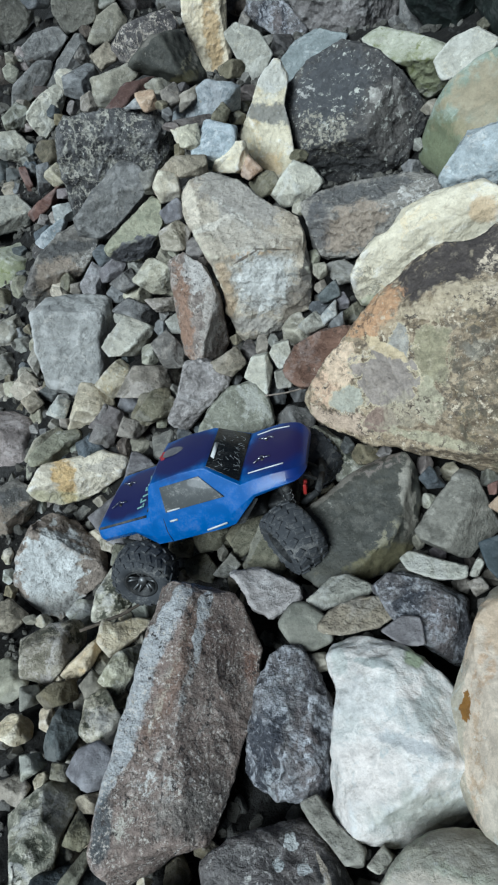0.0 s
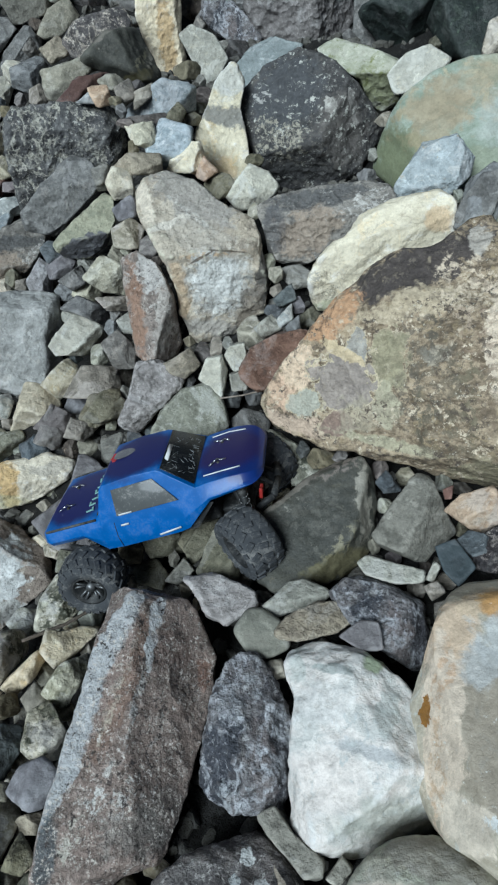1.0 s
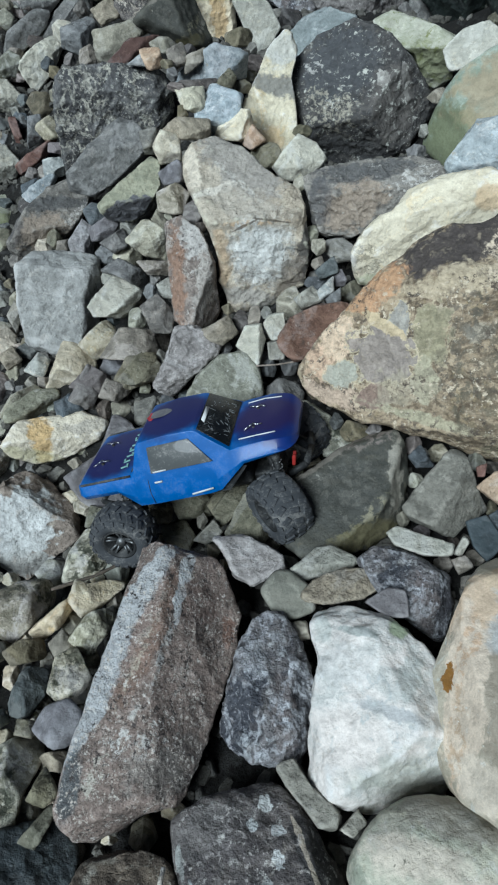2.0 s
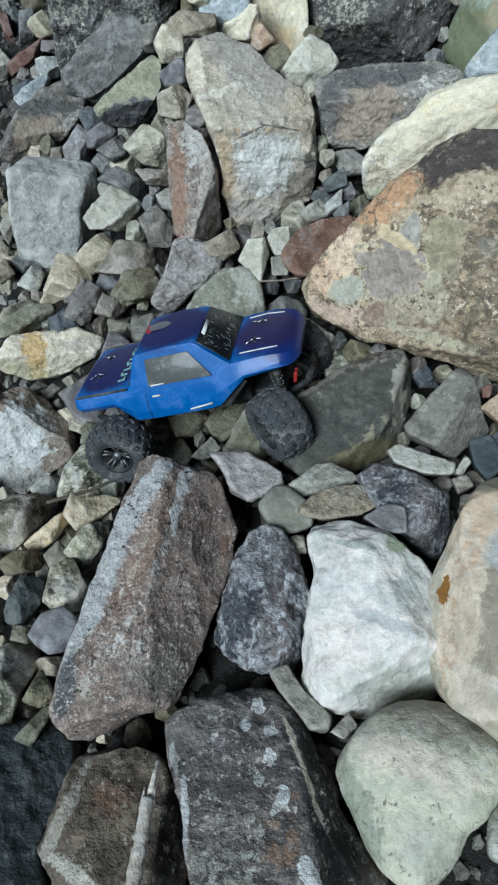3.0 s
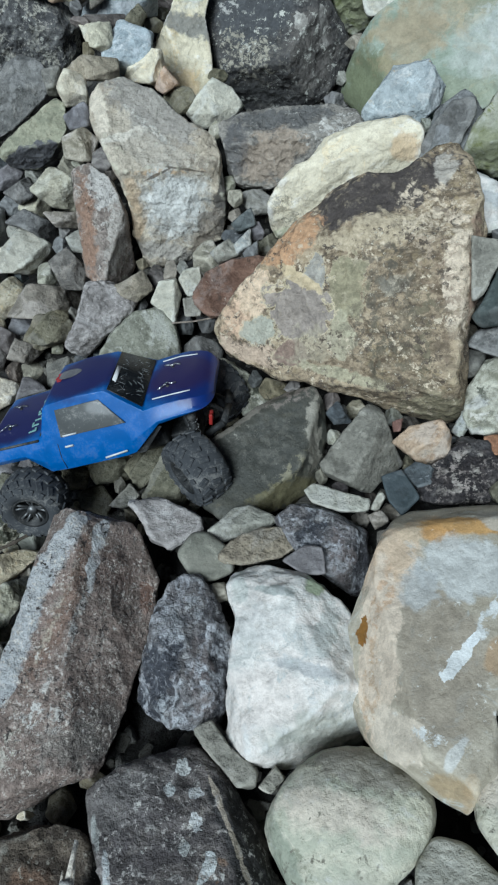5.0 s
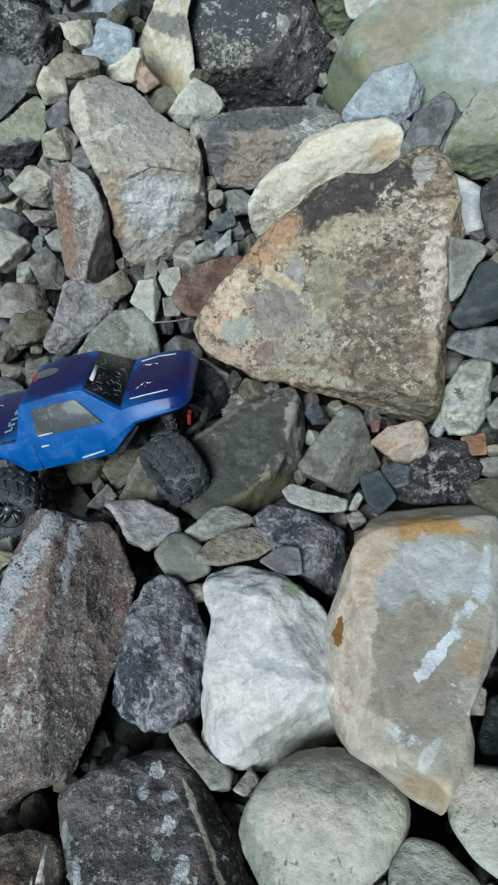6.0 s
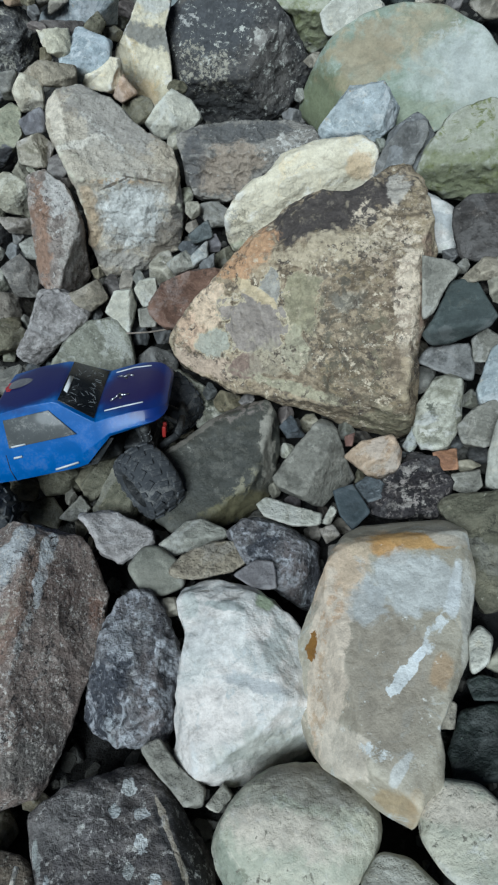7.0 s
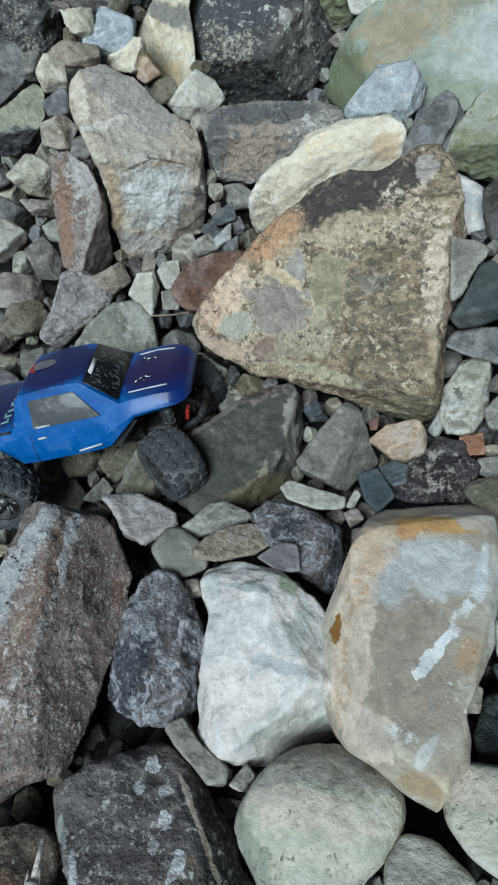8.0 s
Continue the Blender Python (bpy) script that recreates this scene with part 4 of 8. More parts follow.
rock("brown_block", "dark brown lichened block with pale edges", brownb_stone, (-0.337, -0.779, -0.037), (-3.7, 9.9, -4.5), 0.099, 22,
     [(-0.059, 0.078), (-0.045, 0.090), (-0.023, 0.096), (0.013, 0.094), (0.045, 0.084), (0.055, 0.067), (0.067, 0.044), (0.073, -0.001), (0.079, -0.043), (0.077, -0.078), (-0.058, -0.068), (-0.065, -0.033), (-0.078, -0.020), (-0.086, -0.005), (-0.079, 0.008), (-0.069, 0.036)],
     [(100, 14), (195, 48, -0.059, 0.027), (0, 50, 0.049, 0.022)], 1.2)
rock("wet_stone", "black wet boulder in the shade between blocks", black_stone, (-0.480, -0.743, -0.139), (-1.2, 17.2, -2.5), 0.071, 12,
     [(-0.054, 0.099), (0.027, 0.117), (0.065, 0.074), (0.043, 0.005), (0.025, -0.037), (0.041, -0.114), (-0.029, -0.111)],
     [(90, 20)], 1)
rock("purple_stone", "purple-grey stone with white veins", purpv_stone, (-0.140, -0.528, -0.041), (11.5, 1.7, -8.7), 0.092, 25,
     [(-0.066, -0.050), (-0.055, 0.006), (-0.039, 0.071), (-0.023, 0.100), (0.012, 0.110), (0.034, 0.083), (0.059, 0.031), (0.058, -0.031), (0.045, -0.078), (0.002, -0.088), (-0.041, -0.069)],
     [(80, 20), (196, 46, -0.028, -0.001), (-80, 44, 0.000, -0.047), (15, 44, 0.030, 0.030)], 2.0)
rock("flat_slab", "dark olive-grey flat slab with lighter broken edges", slab_stone, (0.028, -0.229, -0.078), (28.1, -5.0, -12.8), 0.076, 26,
     [(-0.110, -0.010), (-0.094, 0.025), (-0.027, 0.078), (0.030, 0.111), (0.077, 0.119), (0.097, 0.098), (0.105, 0.050), (0.085, -0.043), (0.037, -0.079), (-0.009, -0.092), (-0.062, -0.100), (-0.097, -0.080), (-0.110, -0.046)],
     [(110, 16), (-42, 50, 0.046, -0.020), (-6, 50, 0.074, 0.050), (118, 42, 0.020, 0.086)], 0.8)
rock("grey_wedge", "pale grey-green wedge-shaped stone", greygr_stone, (0.168, -0.279, -0.006), (29.6, -12.2, -17.5), 0.076, 22,
     [(-0.067, -0.019), (-0.042, 0.017), (0.003, 0.073), (0.023, 0.069), (0.044, 0.018), (0.060, -0.016), (0.035, -0.035), (0.009, -0.062), (-0.024, -0.049), (-0.055, -0.038)],
     [(120, 12), (-20, 45, 0.010, 0.017)], 1)
rock("redbrown_stone", "reddish brown stone with darker blotches", wetrust_stone, (0.043, 0.149, -0.066), (43.2, -1.8, -11.7), 0.071, 12,
     [(-0.071, -0.014), (-0.053, 0.020), (0.006, 0.049), (0.064, 0.057), (0.076, 0.021), (0.007, -0.052), (-0.037, -0.062), (-0.062, -0.044)],
     [(80, 25)], 1)
rock("red_stone", "long narrow stone with rusty side and grey lichened face", redlong_stone, (-0.192, 0.409, -0.132), (47.7, 6.5, -4.5), 0.080, 22,
     [(-0.063, 0.109), (-0.029, 0.129), (0.022, 0.095), (0.051, 0.029), (0.070, -0.074), (0.055, -0.109), (0.007, -0.118), (-0.037, -0.104), (-0.050, 0.003)],
     [(100, 18), (185, 45, -0.029, 0.003), (-5, 55, 0.033, 0.003)], 1)
rock("pale_block", "pale grey cubic stone block with lichen edges", paleb_stone, (-0.549, 0.594, -0.343), (46.3, 14.9, 2.7), 0.151, 26,
     [(-0.108, 0.078), (-0.070, 0.117), (0.023, 0.136), (0.096, 0.125), (0.108, 0.041), (0.102, -0.066), (0.077, -0.132), (-0.013, -0.147), (-0.084, -0.117), (-0.105, -0.039)],
     [(-110, 12), (92, 58, 0.007, 0.079), (-12, 50, 0.059, -0.006)], 1)
rock("speckled_boulder", "dark grey boulder streaked with white lichen", darkl_stone, (-0.382, 1.100, -0.106), (61.2, 10.6, 1.1), 0.189, 20,
     [(-0.143, 0.046), (-0.114, 0.089), (0.055, 0.113), (0.152, 0.102), (0.184, 0.016), (0.149, -0.048), (0.064, -0.072), (-0.067, -0.130), (-0.117, -0.202), (-0.135, -0.072)],
     [(95, 30), (-90, 22, -0.010, 0.041), (0, 40, 0.103, 0.026)], 1.4)
rock("grey_plate", "dark grey flat-faced stone leaning on a boulder", greyp_stone, (-0.388, 0.897, -0.135), (57.5, 11.0, 0.9), 0.101, 24,
     [(-0.108, -0.044), (-0.027, 0.045), (0.035, 0.105), (0.089, 0.082), (0.112, 0.037), (0.017, -0.055), (-0.025, -0.098), (-0.095, -0.094)],
     [(-120, 10), (120, 40, -0.042, 0.004)], 1.2)
rock("wedge_stone", "pale greenish wedge stone with a purple-grey underside", wedge_stone, (-0.318, 0.712, -0.121), (54.6, 9.8, -0.7), 0.093, 24,
     [(-0.090, -0.032), (-0.023, 0.033), (0.043, 0.092), (0.062, 0.077), (0.066, 0.022), (0.041, -0.037), (0.003, -0.066), (-0.063, -0.065)],
     [(125, 25), (-85, 48, -0.023, -0.019)], 1)
rock("grey_stone", "grey rough long stone with a chipped end", greyb_stone, (-0.596, 0.936, -0.339), (53.1, 14.7, 3.9), 0.142, 16,
     [(-0.115, -0.068), (-0.069, 0.019), (-0.002, 0.090), (0.067, 0.126), (0.122, 0.067), (0.062, -0.028), (-0.010, -0.106), (-0.060, -0.116), (-0.107, -0.100)],
     [(110, 25), (-80, 40, -0.022, -0.027)], 1.3)
rock("lichen_stone", "stone with brown top and mottled white lichen face", whitel_stone, (-0.598, -0.039, -0.393), (26.1, 19.9, 0.4), 0.126, 18,
     [(-0.094, 0.015), (-0.066, 0.089), (-0.031, 0.120), (0.043, 0.103), (0.108, 0.020), (0.116, -0.010), (0.060, -0.076), (0.014, -0.122), (-0.048, -0.098), (-0.091, -0.046)],
     [(60, 45), (-115, 18, -0.004, 0.048)], 1.3)
rock("yellow_stone", "cream stone with a yellow ochre stain", ochre_stone, (-0.548, 0.166, -0.365), (33.5, 18.2, 0.4), 0.065, 18,
     [(-0.116, -0.034), (-0.081, 0.028), (0.058, 0.066), (0.121, 0.048), (0.108, 0.005), (0.032, -0.049), (-0.032, -0.064), (-0.087, -0.053)],
     [(100, 25), (-80, 35, -0.008, -0.005)], 1)
rock("grey_triangle", "smooth purple-grey triangular flat stone", purpg_stone, (-0.403, 0.045, -0.337), (30.2, 14.1, -2.7), 0.071, 24,
     [(-0.104, -0.026), (-0.034, 0.032), (-0.009, 0.125), (0.023, 0.110), (0.097, 0.018), (0.065, -0.028), (-0.001, -0.105), (-0.067, -0.072)],
     [(80, 20)], 0.7)
rock("pale_stone", "pale green-white angular stone", palegr_stone, (0.098, 0.703, -0.053), (57.2, 0.1, -10.6), 0.066, 18,
     [(-0.068, -0.019), (-0.008, 0.058), (0.038, 0.039), (0.068, 0.002), (0.036, -0.033), (-0.036, -0.052)],
     [(100, 15), (-80, 35, -0.007, -0.013)], 1)
rock("cream_stone", "tall cream stone with an ochre foot", foot_stone, (-0.007, 2.038, -0.153), (69.5, 4.7, -5.1), 0.110, 18,
     [(-0.087, 0.161), (0.078, 0.166), (0.074, -0.067), (0.091, -0.144), (0.042, -0.228), (-0.006, -0.217), (-0.059, -0.108), (-0.093, -0.015)],
     [(-90, 10), (0, 50, 0.056, -0.029)], 1)
rock("cream_stone", "pale cream rounded small boulder", paleg_stone, (0.092, 1.513, -0.083), (66.8, 2.7, -7.8), 0.093, 14,
     [(-0.080, 0.049), (-0.041, 0.077), (0.033, 0.049), (0.074, -0.011), (0.037, -0.077), (0.003, -0.097), (-0.033, -0.031)],
     [(100, 15)], 0.7)
rock("cream_stone", "cream boulder with a grey band across it", band_stone, (0.080, 1.024, -0.067), (61.8, 1.7, -9.0), 0.096, 16,
     [(-0.088, -0.018), (-0.051, 0.047), (-0.027, 0.109), (0.026, 0.159), (0.054, 0.113), (0.040, 0.044), (0.056, -0.013), (0.071, -0.098), (0.022, -0.144), (-0.044, -0.101)],
     [(90, 18), (190, 45, -0.041, -0.009)], 1)
rock("grey_boulder", "pale blue-grey smooth stone", bluegr_stone, (0.286, 1.491, -0.114), (66.3, -0.3, -11.5), 0.071, 16,
     [(-0.104, -0.019), (-0.054, 0.034), (0.020, 0.066), (0.122, 0.042), (0.079, -0.012), (-0.025, -0.066), (-0.083, -0.077)],
     [(100, 20)], 1)
rock("pink_boulder", "tall pinkish grey boulder with a vertical break", pinkg_stone, (0.491, 1.859, -0.088), (70.1, -1.4, -13.6), 0.142, 18,
     [(-0.221, 0.123), (-0.198, -0.028), (-0.123, -0.129), (0.010, -0.161), (0.145, -0.130), (0.197, -0.071), (0.198, 0.113)],
     [(-80, 10), (0, 50, 0.055, -0.049)], 2)
rock("brown_boulder", "grey-brown upright boulder among other rocks", greyp_stone, (0.649, 1.530, 0.008), (70.0, -4.8, -18.1), 0.066, 18,
     [(-0.061, 0.115), (-0.064, -0.084), (-0.016, -0.138), (0.061, -0.093), (0.068, 0.093)],
     [(-80, 10)], 1.2)
rock("purple_boulder", "purple-grey stone with pale veins", purpv_stone, (0.229, 1.911, -0.142), (69.0, 1.6, -9.2), 0.096, 18,
     [(-0.074, 0.105), (-0.002, 0.070), (0.128, -0.054), (0.086, -0.087), (-0.028, -0.057), (-0.096, 0.001)],
     [(100, 20)], 2.1)
rock("mossy_stone", "white stone with a green mossy flank", mossw_stone, (0.528, 1.157, -0.025), (65.6, -5.1, -17.8), 0.105, 14,
     [(-0.148, 0.058), (-0.093, 0.086), (0.038, 0.046), (0.084, 0.027), (0.089, -0.080), (0.035, -0.124), (-0.024, -0.017)],
     [(90, 20), (-90, 40, -0.024, -0.002)], 1)
rock("mossy_stone", "pale grey-green rounded boulder", paleg_stone, (0.608, 1.014, 0.039), (66.0, -7.4, -20.7), 0.057, 14,
     [(-0.078, -0.009), (-0.031, 0.038), (0.028, 0.054), (0.087, 0.018), (0.040, -0.030), (-0.053, -0.061)],
     [(90, 20)], 0.7)
rock("blue_stone", "angular pale blue-white stone with sparkling faces", bluew_stone, (0.434, 0.437, 0.109), (58.9, -9.4, -21.7), 0.078, 24,
     [(-0.083, -0.025), (-0.028, 0.053), (0.038, 0.068), (0.075, 0.021), (0.068, -0.013), (0.024, -0.055), (-0.069, -0.062)],
     [(100, 18), (0, 50, 0.046, 0.012), (-80, 40, -0.012, -0.027)], 1)
rock("grey_stone", "dark grey stone with a pinkish side", greyp_stone, (0.431, 0.236, 0.175), (57.7, -16.2, -21.2), 0.045, 18,
     [(-0.048, -0.027), (-0.028, 0.013), (0.005, 0.043), (0.042, 0.047), (0.039, 0.011), (0.006, -0.044), (-0.031, -0.045)],
     [(160, 25)], 1.2)
rock("white_green_boulder", "white boulder with green algae on its flank", mossw_stone, (0.524, 0.160, 0.222), (58.6, -20.2, -25.5), 0.085, 12,
     [(-0.099, -0.040), (-0.079, 0.014), (-0.044, 0.060), (-0.000, 0.079), (0.048, 0.079), (0.085, 0.003), (0.060, -0.059), (0.020, -0.076), (-0.046, -0.074)],
     [(80, 20), (-90, 40, -0.002, -0.017)], 1)
rock("brown_stone", "dark brown-grey stone block", darkb_stone, (0.442, -0.050, 0.246), (53.2, -21.9, -25.9), 0.059, 20,
     [(-0.052, 0.032), (-0.030, 0.048), (0.029, 0.045), (0.060, -0.018), (0.019, -0.050), (-0.034, -0.048), (-0.049, -0.012)],
     [(100, 50), (-90, 15, -0.005, 0.025)], 1)
rock("white_stone", "smooth white elongated stone", white_stone, (0.414, 0.035, 0.184), (52.6, -18.8, -22.9), 0.045, 12,
     [(-0.046, 0.056), (-0.010, 0.044), (0.027, 0.021), (0.045, -0.011), (0.038, -0.039), (0.011, -0.051), (-0.017, -0.040), (-0.032, -0.003)],
     [(40, 20)], 1.3)
rock("grey_fragment", "thin pale grey stone fragment against the boulder", greygr_stone, (0.351, -0.110, 0.203), (47.9, -19.5, -22.6), 0.023, 18,
     [(-0.020, 0.038), (0.022, 0.027), (0.037, 0.015), (0.017, -0.004), (-0.003, -0.045), (-0.018, -0.056)],
     [(60, 20)], 1)
rock("teal_stone", "flat dark teal-grey stone", teal_stone, (0.386, -0.153, 0.177), (45.6, -21.4, -23.8), 0.035, 22,
     [(-0.056, -0.029), (-0.038, -0.007), (-0.015, 0.047), (0.017, 0.054), (0.037, 0.020), (0.052, -0.005), (0.037, -0.023), (-0.012, -0.045), (-0.039, -0.047)],
     [(95, 25), (-80, 50, -0.013, -0.019)], 0.6)
rock("grey_stone", "flat grey stone fragment", greyp_stone, (0.391, -0.180, 0.102), (41.4, -21.2, -22.9), 0.024, 20,
     [(-0.050, -0.003), (-0.034, 0.022), (0.028, 0.026), (0.036, -0.012), (0.033, -0.033), (-0.007, -0.022)],
     [(95, 20)], 1.2)
rock("grey_stone", "small grey stone among other rocks", greygr_stone, (0.428, -0.192, 0.143), (43.2, -23.3, -24.9), 0.023, 16,
     [(-0.023, 0.012), (-0.002, 0.030), (0.023, 0.012), (0.019, -0.024), (-0.018, -0.023)],
     [(95, 20)], 1)
rock("pale_stone", "pale blue-grey stone among other rocks", bluew_stone, (0.431, -0.246, 0.135), (40.7, -24.5, -25.3), 0.033, 18,
     [(-0.034, -0.018), (-0.014, 0.042), (0.014, 0.063), (0.031, -0.042), (-0.029, -0.040)],
     [(150, 20)], 1)
rock("mossy_stone", "stone mottled with dark spots and pale moss", mossd_stone, (0.352, -0.258, 0.077), (36.5, -21.0, -21.7), 0.044, 16,
     [(-0.039, -0.026), (-0.033, 0.011), (-0.008, 0.054), (0.017, 0.062), (0.035, 0.048), (0.031, -0.017), (0.010, -0.056), (-0.029, -0.057)],
     [(100, 15), (0, 45, 0.021, 0.010)], 1.3)
rock("grey_stone", "pale grey flat-sided stone", greygr_stone, (0.406, -0.300, 0.099), (36.4, -24.3, -24.1), 0.040, 20,
     [(-0.047, -0.004), (-0.013, 0.027), (0.030, 0.045), (0.038, -0.017), (-0.005, -0.034), (-0.034, -0.035)],
     [(110, 20)], 1)
rock("pale_stone", "pale grey upright stone", paleg_stone, (0.393, -0.368, 0.119), (33.7, -25.7, -24.5), 0.031, 16,
     [(-0.028, -0.041), (-0.023, 0.010), (-0.010, 0.058), (0.017, 0.060), (0.024, -0.055)],
     [(180, 20)], 0.7)
rock("orange_stone", "small angular pink-orange stone", orange_stone, (0.246, -0.302, 0.044), (31.5, -16.9, -18.3), 0.043, 24,
     [(-0.049, 0.001), (-0.024, 0.022), (0.022, 0.035), (0.036, 0.009), (0.031, -0.022), (-0.002, -0.036), (-0.033, -0.014)],
     [(120, 24), (-70, 36, 0.0, -0.002), (5, 48, 0.020, 0.004), (195, 40, -0.030, 0.0)], 0.7)
rock("brick_fragment", "small orange brick fragment", brick_stone, (0.333, -0.336, 0.074), (32.4, -21.8, -21.6), 0.020, 24,
     [(-0.019, 0.011), (0.014, 0.017), (0.017, -0.014), (-0.014, -0.016)],
     [(95, 20)], 1)
rock("grey_stone", "small grey-green stone among other rocks", greygr_stone, (0.347, -0.378, 0.079), (30.8, -23.3, -22.3), 0.024, 18,
     [(-0.023, 0.011), (0.017, 0.019), (0.021, -0.005), (0.002, -0.021), (-0.019, -0.011)],
     [(95, 20)], 1)
rock("dark_stone", "dark stone crusted with pink-white lichen", crust_stone, (0.281, -0.362, 0.042), (29.1, -19.5, -19.6), 0.048, 18,
     [(-0.068, -0.037), (-0.058, 0.007), (-0.024, 0.026), (0.000, 0.055), (0.034, 0.051), (0.057, 0.008), (0.051, -0.017), (0.033, -0.040), (-0.025, -0.041)],
     [(100, 20)], 2.2)
rock("blue_stone", "small dark blue-grey stone", bluedk_stone, (0.222, -0.348, 0.036), (28.6, -16.5, -17.7), 0.024, 20,
     [(-0.024, 0.005), (-0.005, 0.019), (0.021, 0.010), (0.017, -0.012), (-0.005, -0.021)],
     [(95, 20)], 1)
rock("slate", "blue-grey slate blade among other rocks", slate_stone, (0.183, -0.372, 0.042), (26.8, -15.1, -16.7), 0.011, 30,
     [(-0.026, 0.021), (0.003, 0.031), (0.028, -0.008), (0.002, -0.034), (-0.015, -0.017)],
     [(95, 15)], 0.4)
rock("flat_stone", "thin pale greenish flat stone", palegg_stone, (0.098, -0.359, 0.017), (25.1, -10.5, -15.8), 0.012, 22,
     [(-0.048, 0.012), (-0.033, 0.023), (0.023, 0.007), (0.048, 0.001), (0.044, -0.016), (0.007, -0.018), (-0.034, -0.006)],
     [(95, 25)], 1)
rock("dark_stone", "dark purple-grey boulder with pale dusting", purpv_stone, (0.079, -0.416, -0.006), (21.2, -10.3, -15.1), 0.068, 18,
     [(-0.080, 0.033), (-0.041, 0.063), (0.006, 0.046), (0.053, 0.022), (0.056, -0.023), (0.041, -0.077), (0.003, -0.049), (-0.043, -0.013)],
     [(95, 20), (-20, 45, 0.019, -0.002)], 2.1)
rock("long_pebble", "pale green-grey elongated stone", palegg_stone, (-0.034, -0.351, -0.038), (22.4, -3.6, -11.6), 0.030, 18,
     [(-0.050, -0.012), (-0.012, 0.023), (0.014, 0.028), (0.054, 0.007), (0.032, -0.012), (-0.013, -0.021), (-0.033, -0.031)],
     [(95, 35), (-80, 30, 0.005, -0.002)], 1)
rock("tan_stone", "rough tan-brown stone among other rocks", tanr_stone, (-0.013, -0.400, -0.011), (20.6, -5.3, -12.4), 0.026, 16,
     [(-0.068, -0.016), (-0.045, 0.006), (-0.004, 0.026), (0.063, 0.025), (0.062, 0.006), (0.020, -0.018), (-0.021, -0.027), (-0.053, -0.026)],
     [(95, 20)], 2.2)
rock("round_pebble", "smooth green-grey rounded stone", greengr_stone, (-0.094, -0.391, -0.046), (19.5, -0.9, -10.0), 0.050, 8,
     [(-0.041, 0.005), (-0.020, 0.036), (0.000, 0.037), (0.029, 0.016), (0.041, -0.019), (0.008, -0.035), (-0.019, -0.028)],
     [(95, 15)], 0.5)
rock("purple_pebble", "small purple-grey angular stone", purpg_stone, (0.035, -0.443, 0.022), (19.6, -8.7, -14.1), 0.024, 20,
     [(-0.035, -0.001), (-0.003, 0.021), (0.020, 0.018), (0.024, -0.017), (-0.004, -0.019)],
     [(95, 20)], 0.7)
rock("pinkgrey_stone", "rough pinkish grey stone", pinkg_stone, (-0.140, -0.309, -0.088), (22.5, 2.0, -8.5), 0.048, 14,
     [(-0.062, 0.031), (-0.013, 0.038), (0.051, 0.005), (0.057, -0.011), (0.005, -0.042), (-0.022, -0.029), (-0.041, 0.011)],
     [(95, 20)], 2)
rock("mossy_boulder", "mottled olive-grey boulder among other rocks", olive_stone, (0.341, -0.471, 0.087), (26.0, -25.3, -22.5), 0.059, 14,
     [(-0.071, 0.043), (-0.051, 0.062), (0.026, 0.070), (0.048, 0.001), (0.025, -0.073), (-0.018, -0.092), (-0.025, -0.024), (-0.033, 0.014)],
     [(95, 15)], 1)
rock("round_pebble", "pale rounded stone among other rocks", paleg_stone, (0.228, -0.610, 0.158), (16.5, -24.7, -20.3), 0.016, 9,
     [(-0.012, 0.010), (0.001, 0.025), (0.015, 0.012), (0.009, -0.013), (-0.011, -0.027)],
     [(95, 20)], 0.7)
rock("dark_boulder", "dark green boulder with shade painted into its colour", darkgreen_stone, (0.220, -0.702, 0.104), (8.7, -24.9, -18.9), 0.047, 12,
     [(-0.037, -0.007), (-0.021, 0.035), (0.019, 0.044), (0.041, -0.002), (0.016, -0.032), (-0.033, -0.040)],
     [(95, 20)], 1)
rock("grey_stone", "small grey-green stone painted dark for its shade", darkgreen_stone, (0.226, -0.649, 0.143), (13.3, -25.1, -19.9), 0.013, 14,
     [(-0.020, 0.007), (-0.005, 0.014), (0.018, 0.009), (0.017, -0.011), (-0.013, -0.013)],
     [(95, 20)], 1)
rock("pale_boulder", "smooth pale grey-green boulder", roundg_stone, (0.156, -0.773, 0.139), (2.1, -23.5, -17.3), 0.058, 9,
     [(-0.049, 0.035), (-0.035, 0.048), (0.014, 0.046), (0.040, 0.022), (0.047, -0.026), (0.014, -0.053), (-0.025, -0.032), (-0.048, -0.005)],
     [(90, 12), (160, 40, -0.036, 0.011)], 0.6)
rock("pale_boulder", "pale grey-green boulder in shade", paleg_stone, (0.084, -0.809, 0.095), (-2.8, -18.2, -15.1), 0.038, 9,
     [(-0.037, 0.008), (-0.019, 0.036), (0.011, 0.032), (0.050, -0.005), (0.016, -0.027), (-0.038, -0.027)],
     [(90, 15)], 0.7)
rock("flat_stone", "small grey-green tongue-shaped stone", greygr_stone, (-0.110, -0.653, -0.010), (6.3, -4.3, -7.8), 0.034, 16,
     [(-0.040, 0.031), (-0.017, 0.042), (0.005, 0.011), (0.036, -0.016), (0.031, -0.036), (0.010, -0.033), (-0.025, 0.008)],
     [(150, 20)], 1)
rock("grey_stone", "small grey stone among other rocks", greygr_stone, (-0.065, -0.690, 0.008), (4.4, -7.8, -8.8), 0.015, 16,
     [(-0.017, -0.006), (0.005, 0.016), (0.015, 0.002), (-0.001, -0.013)],
     [(95, 20)], 1)
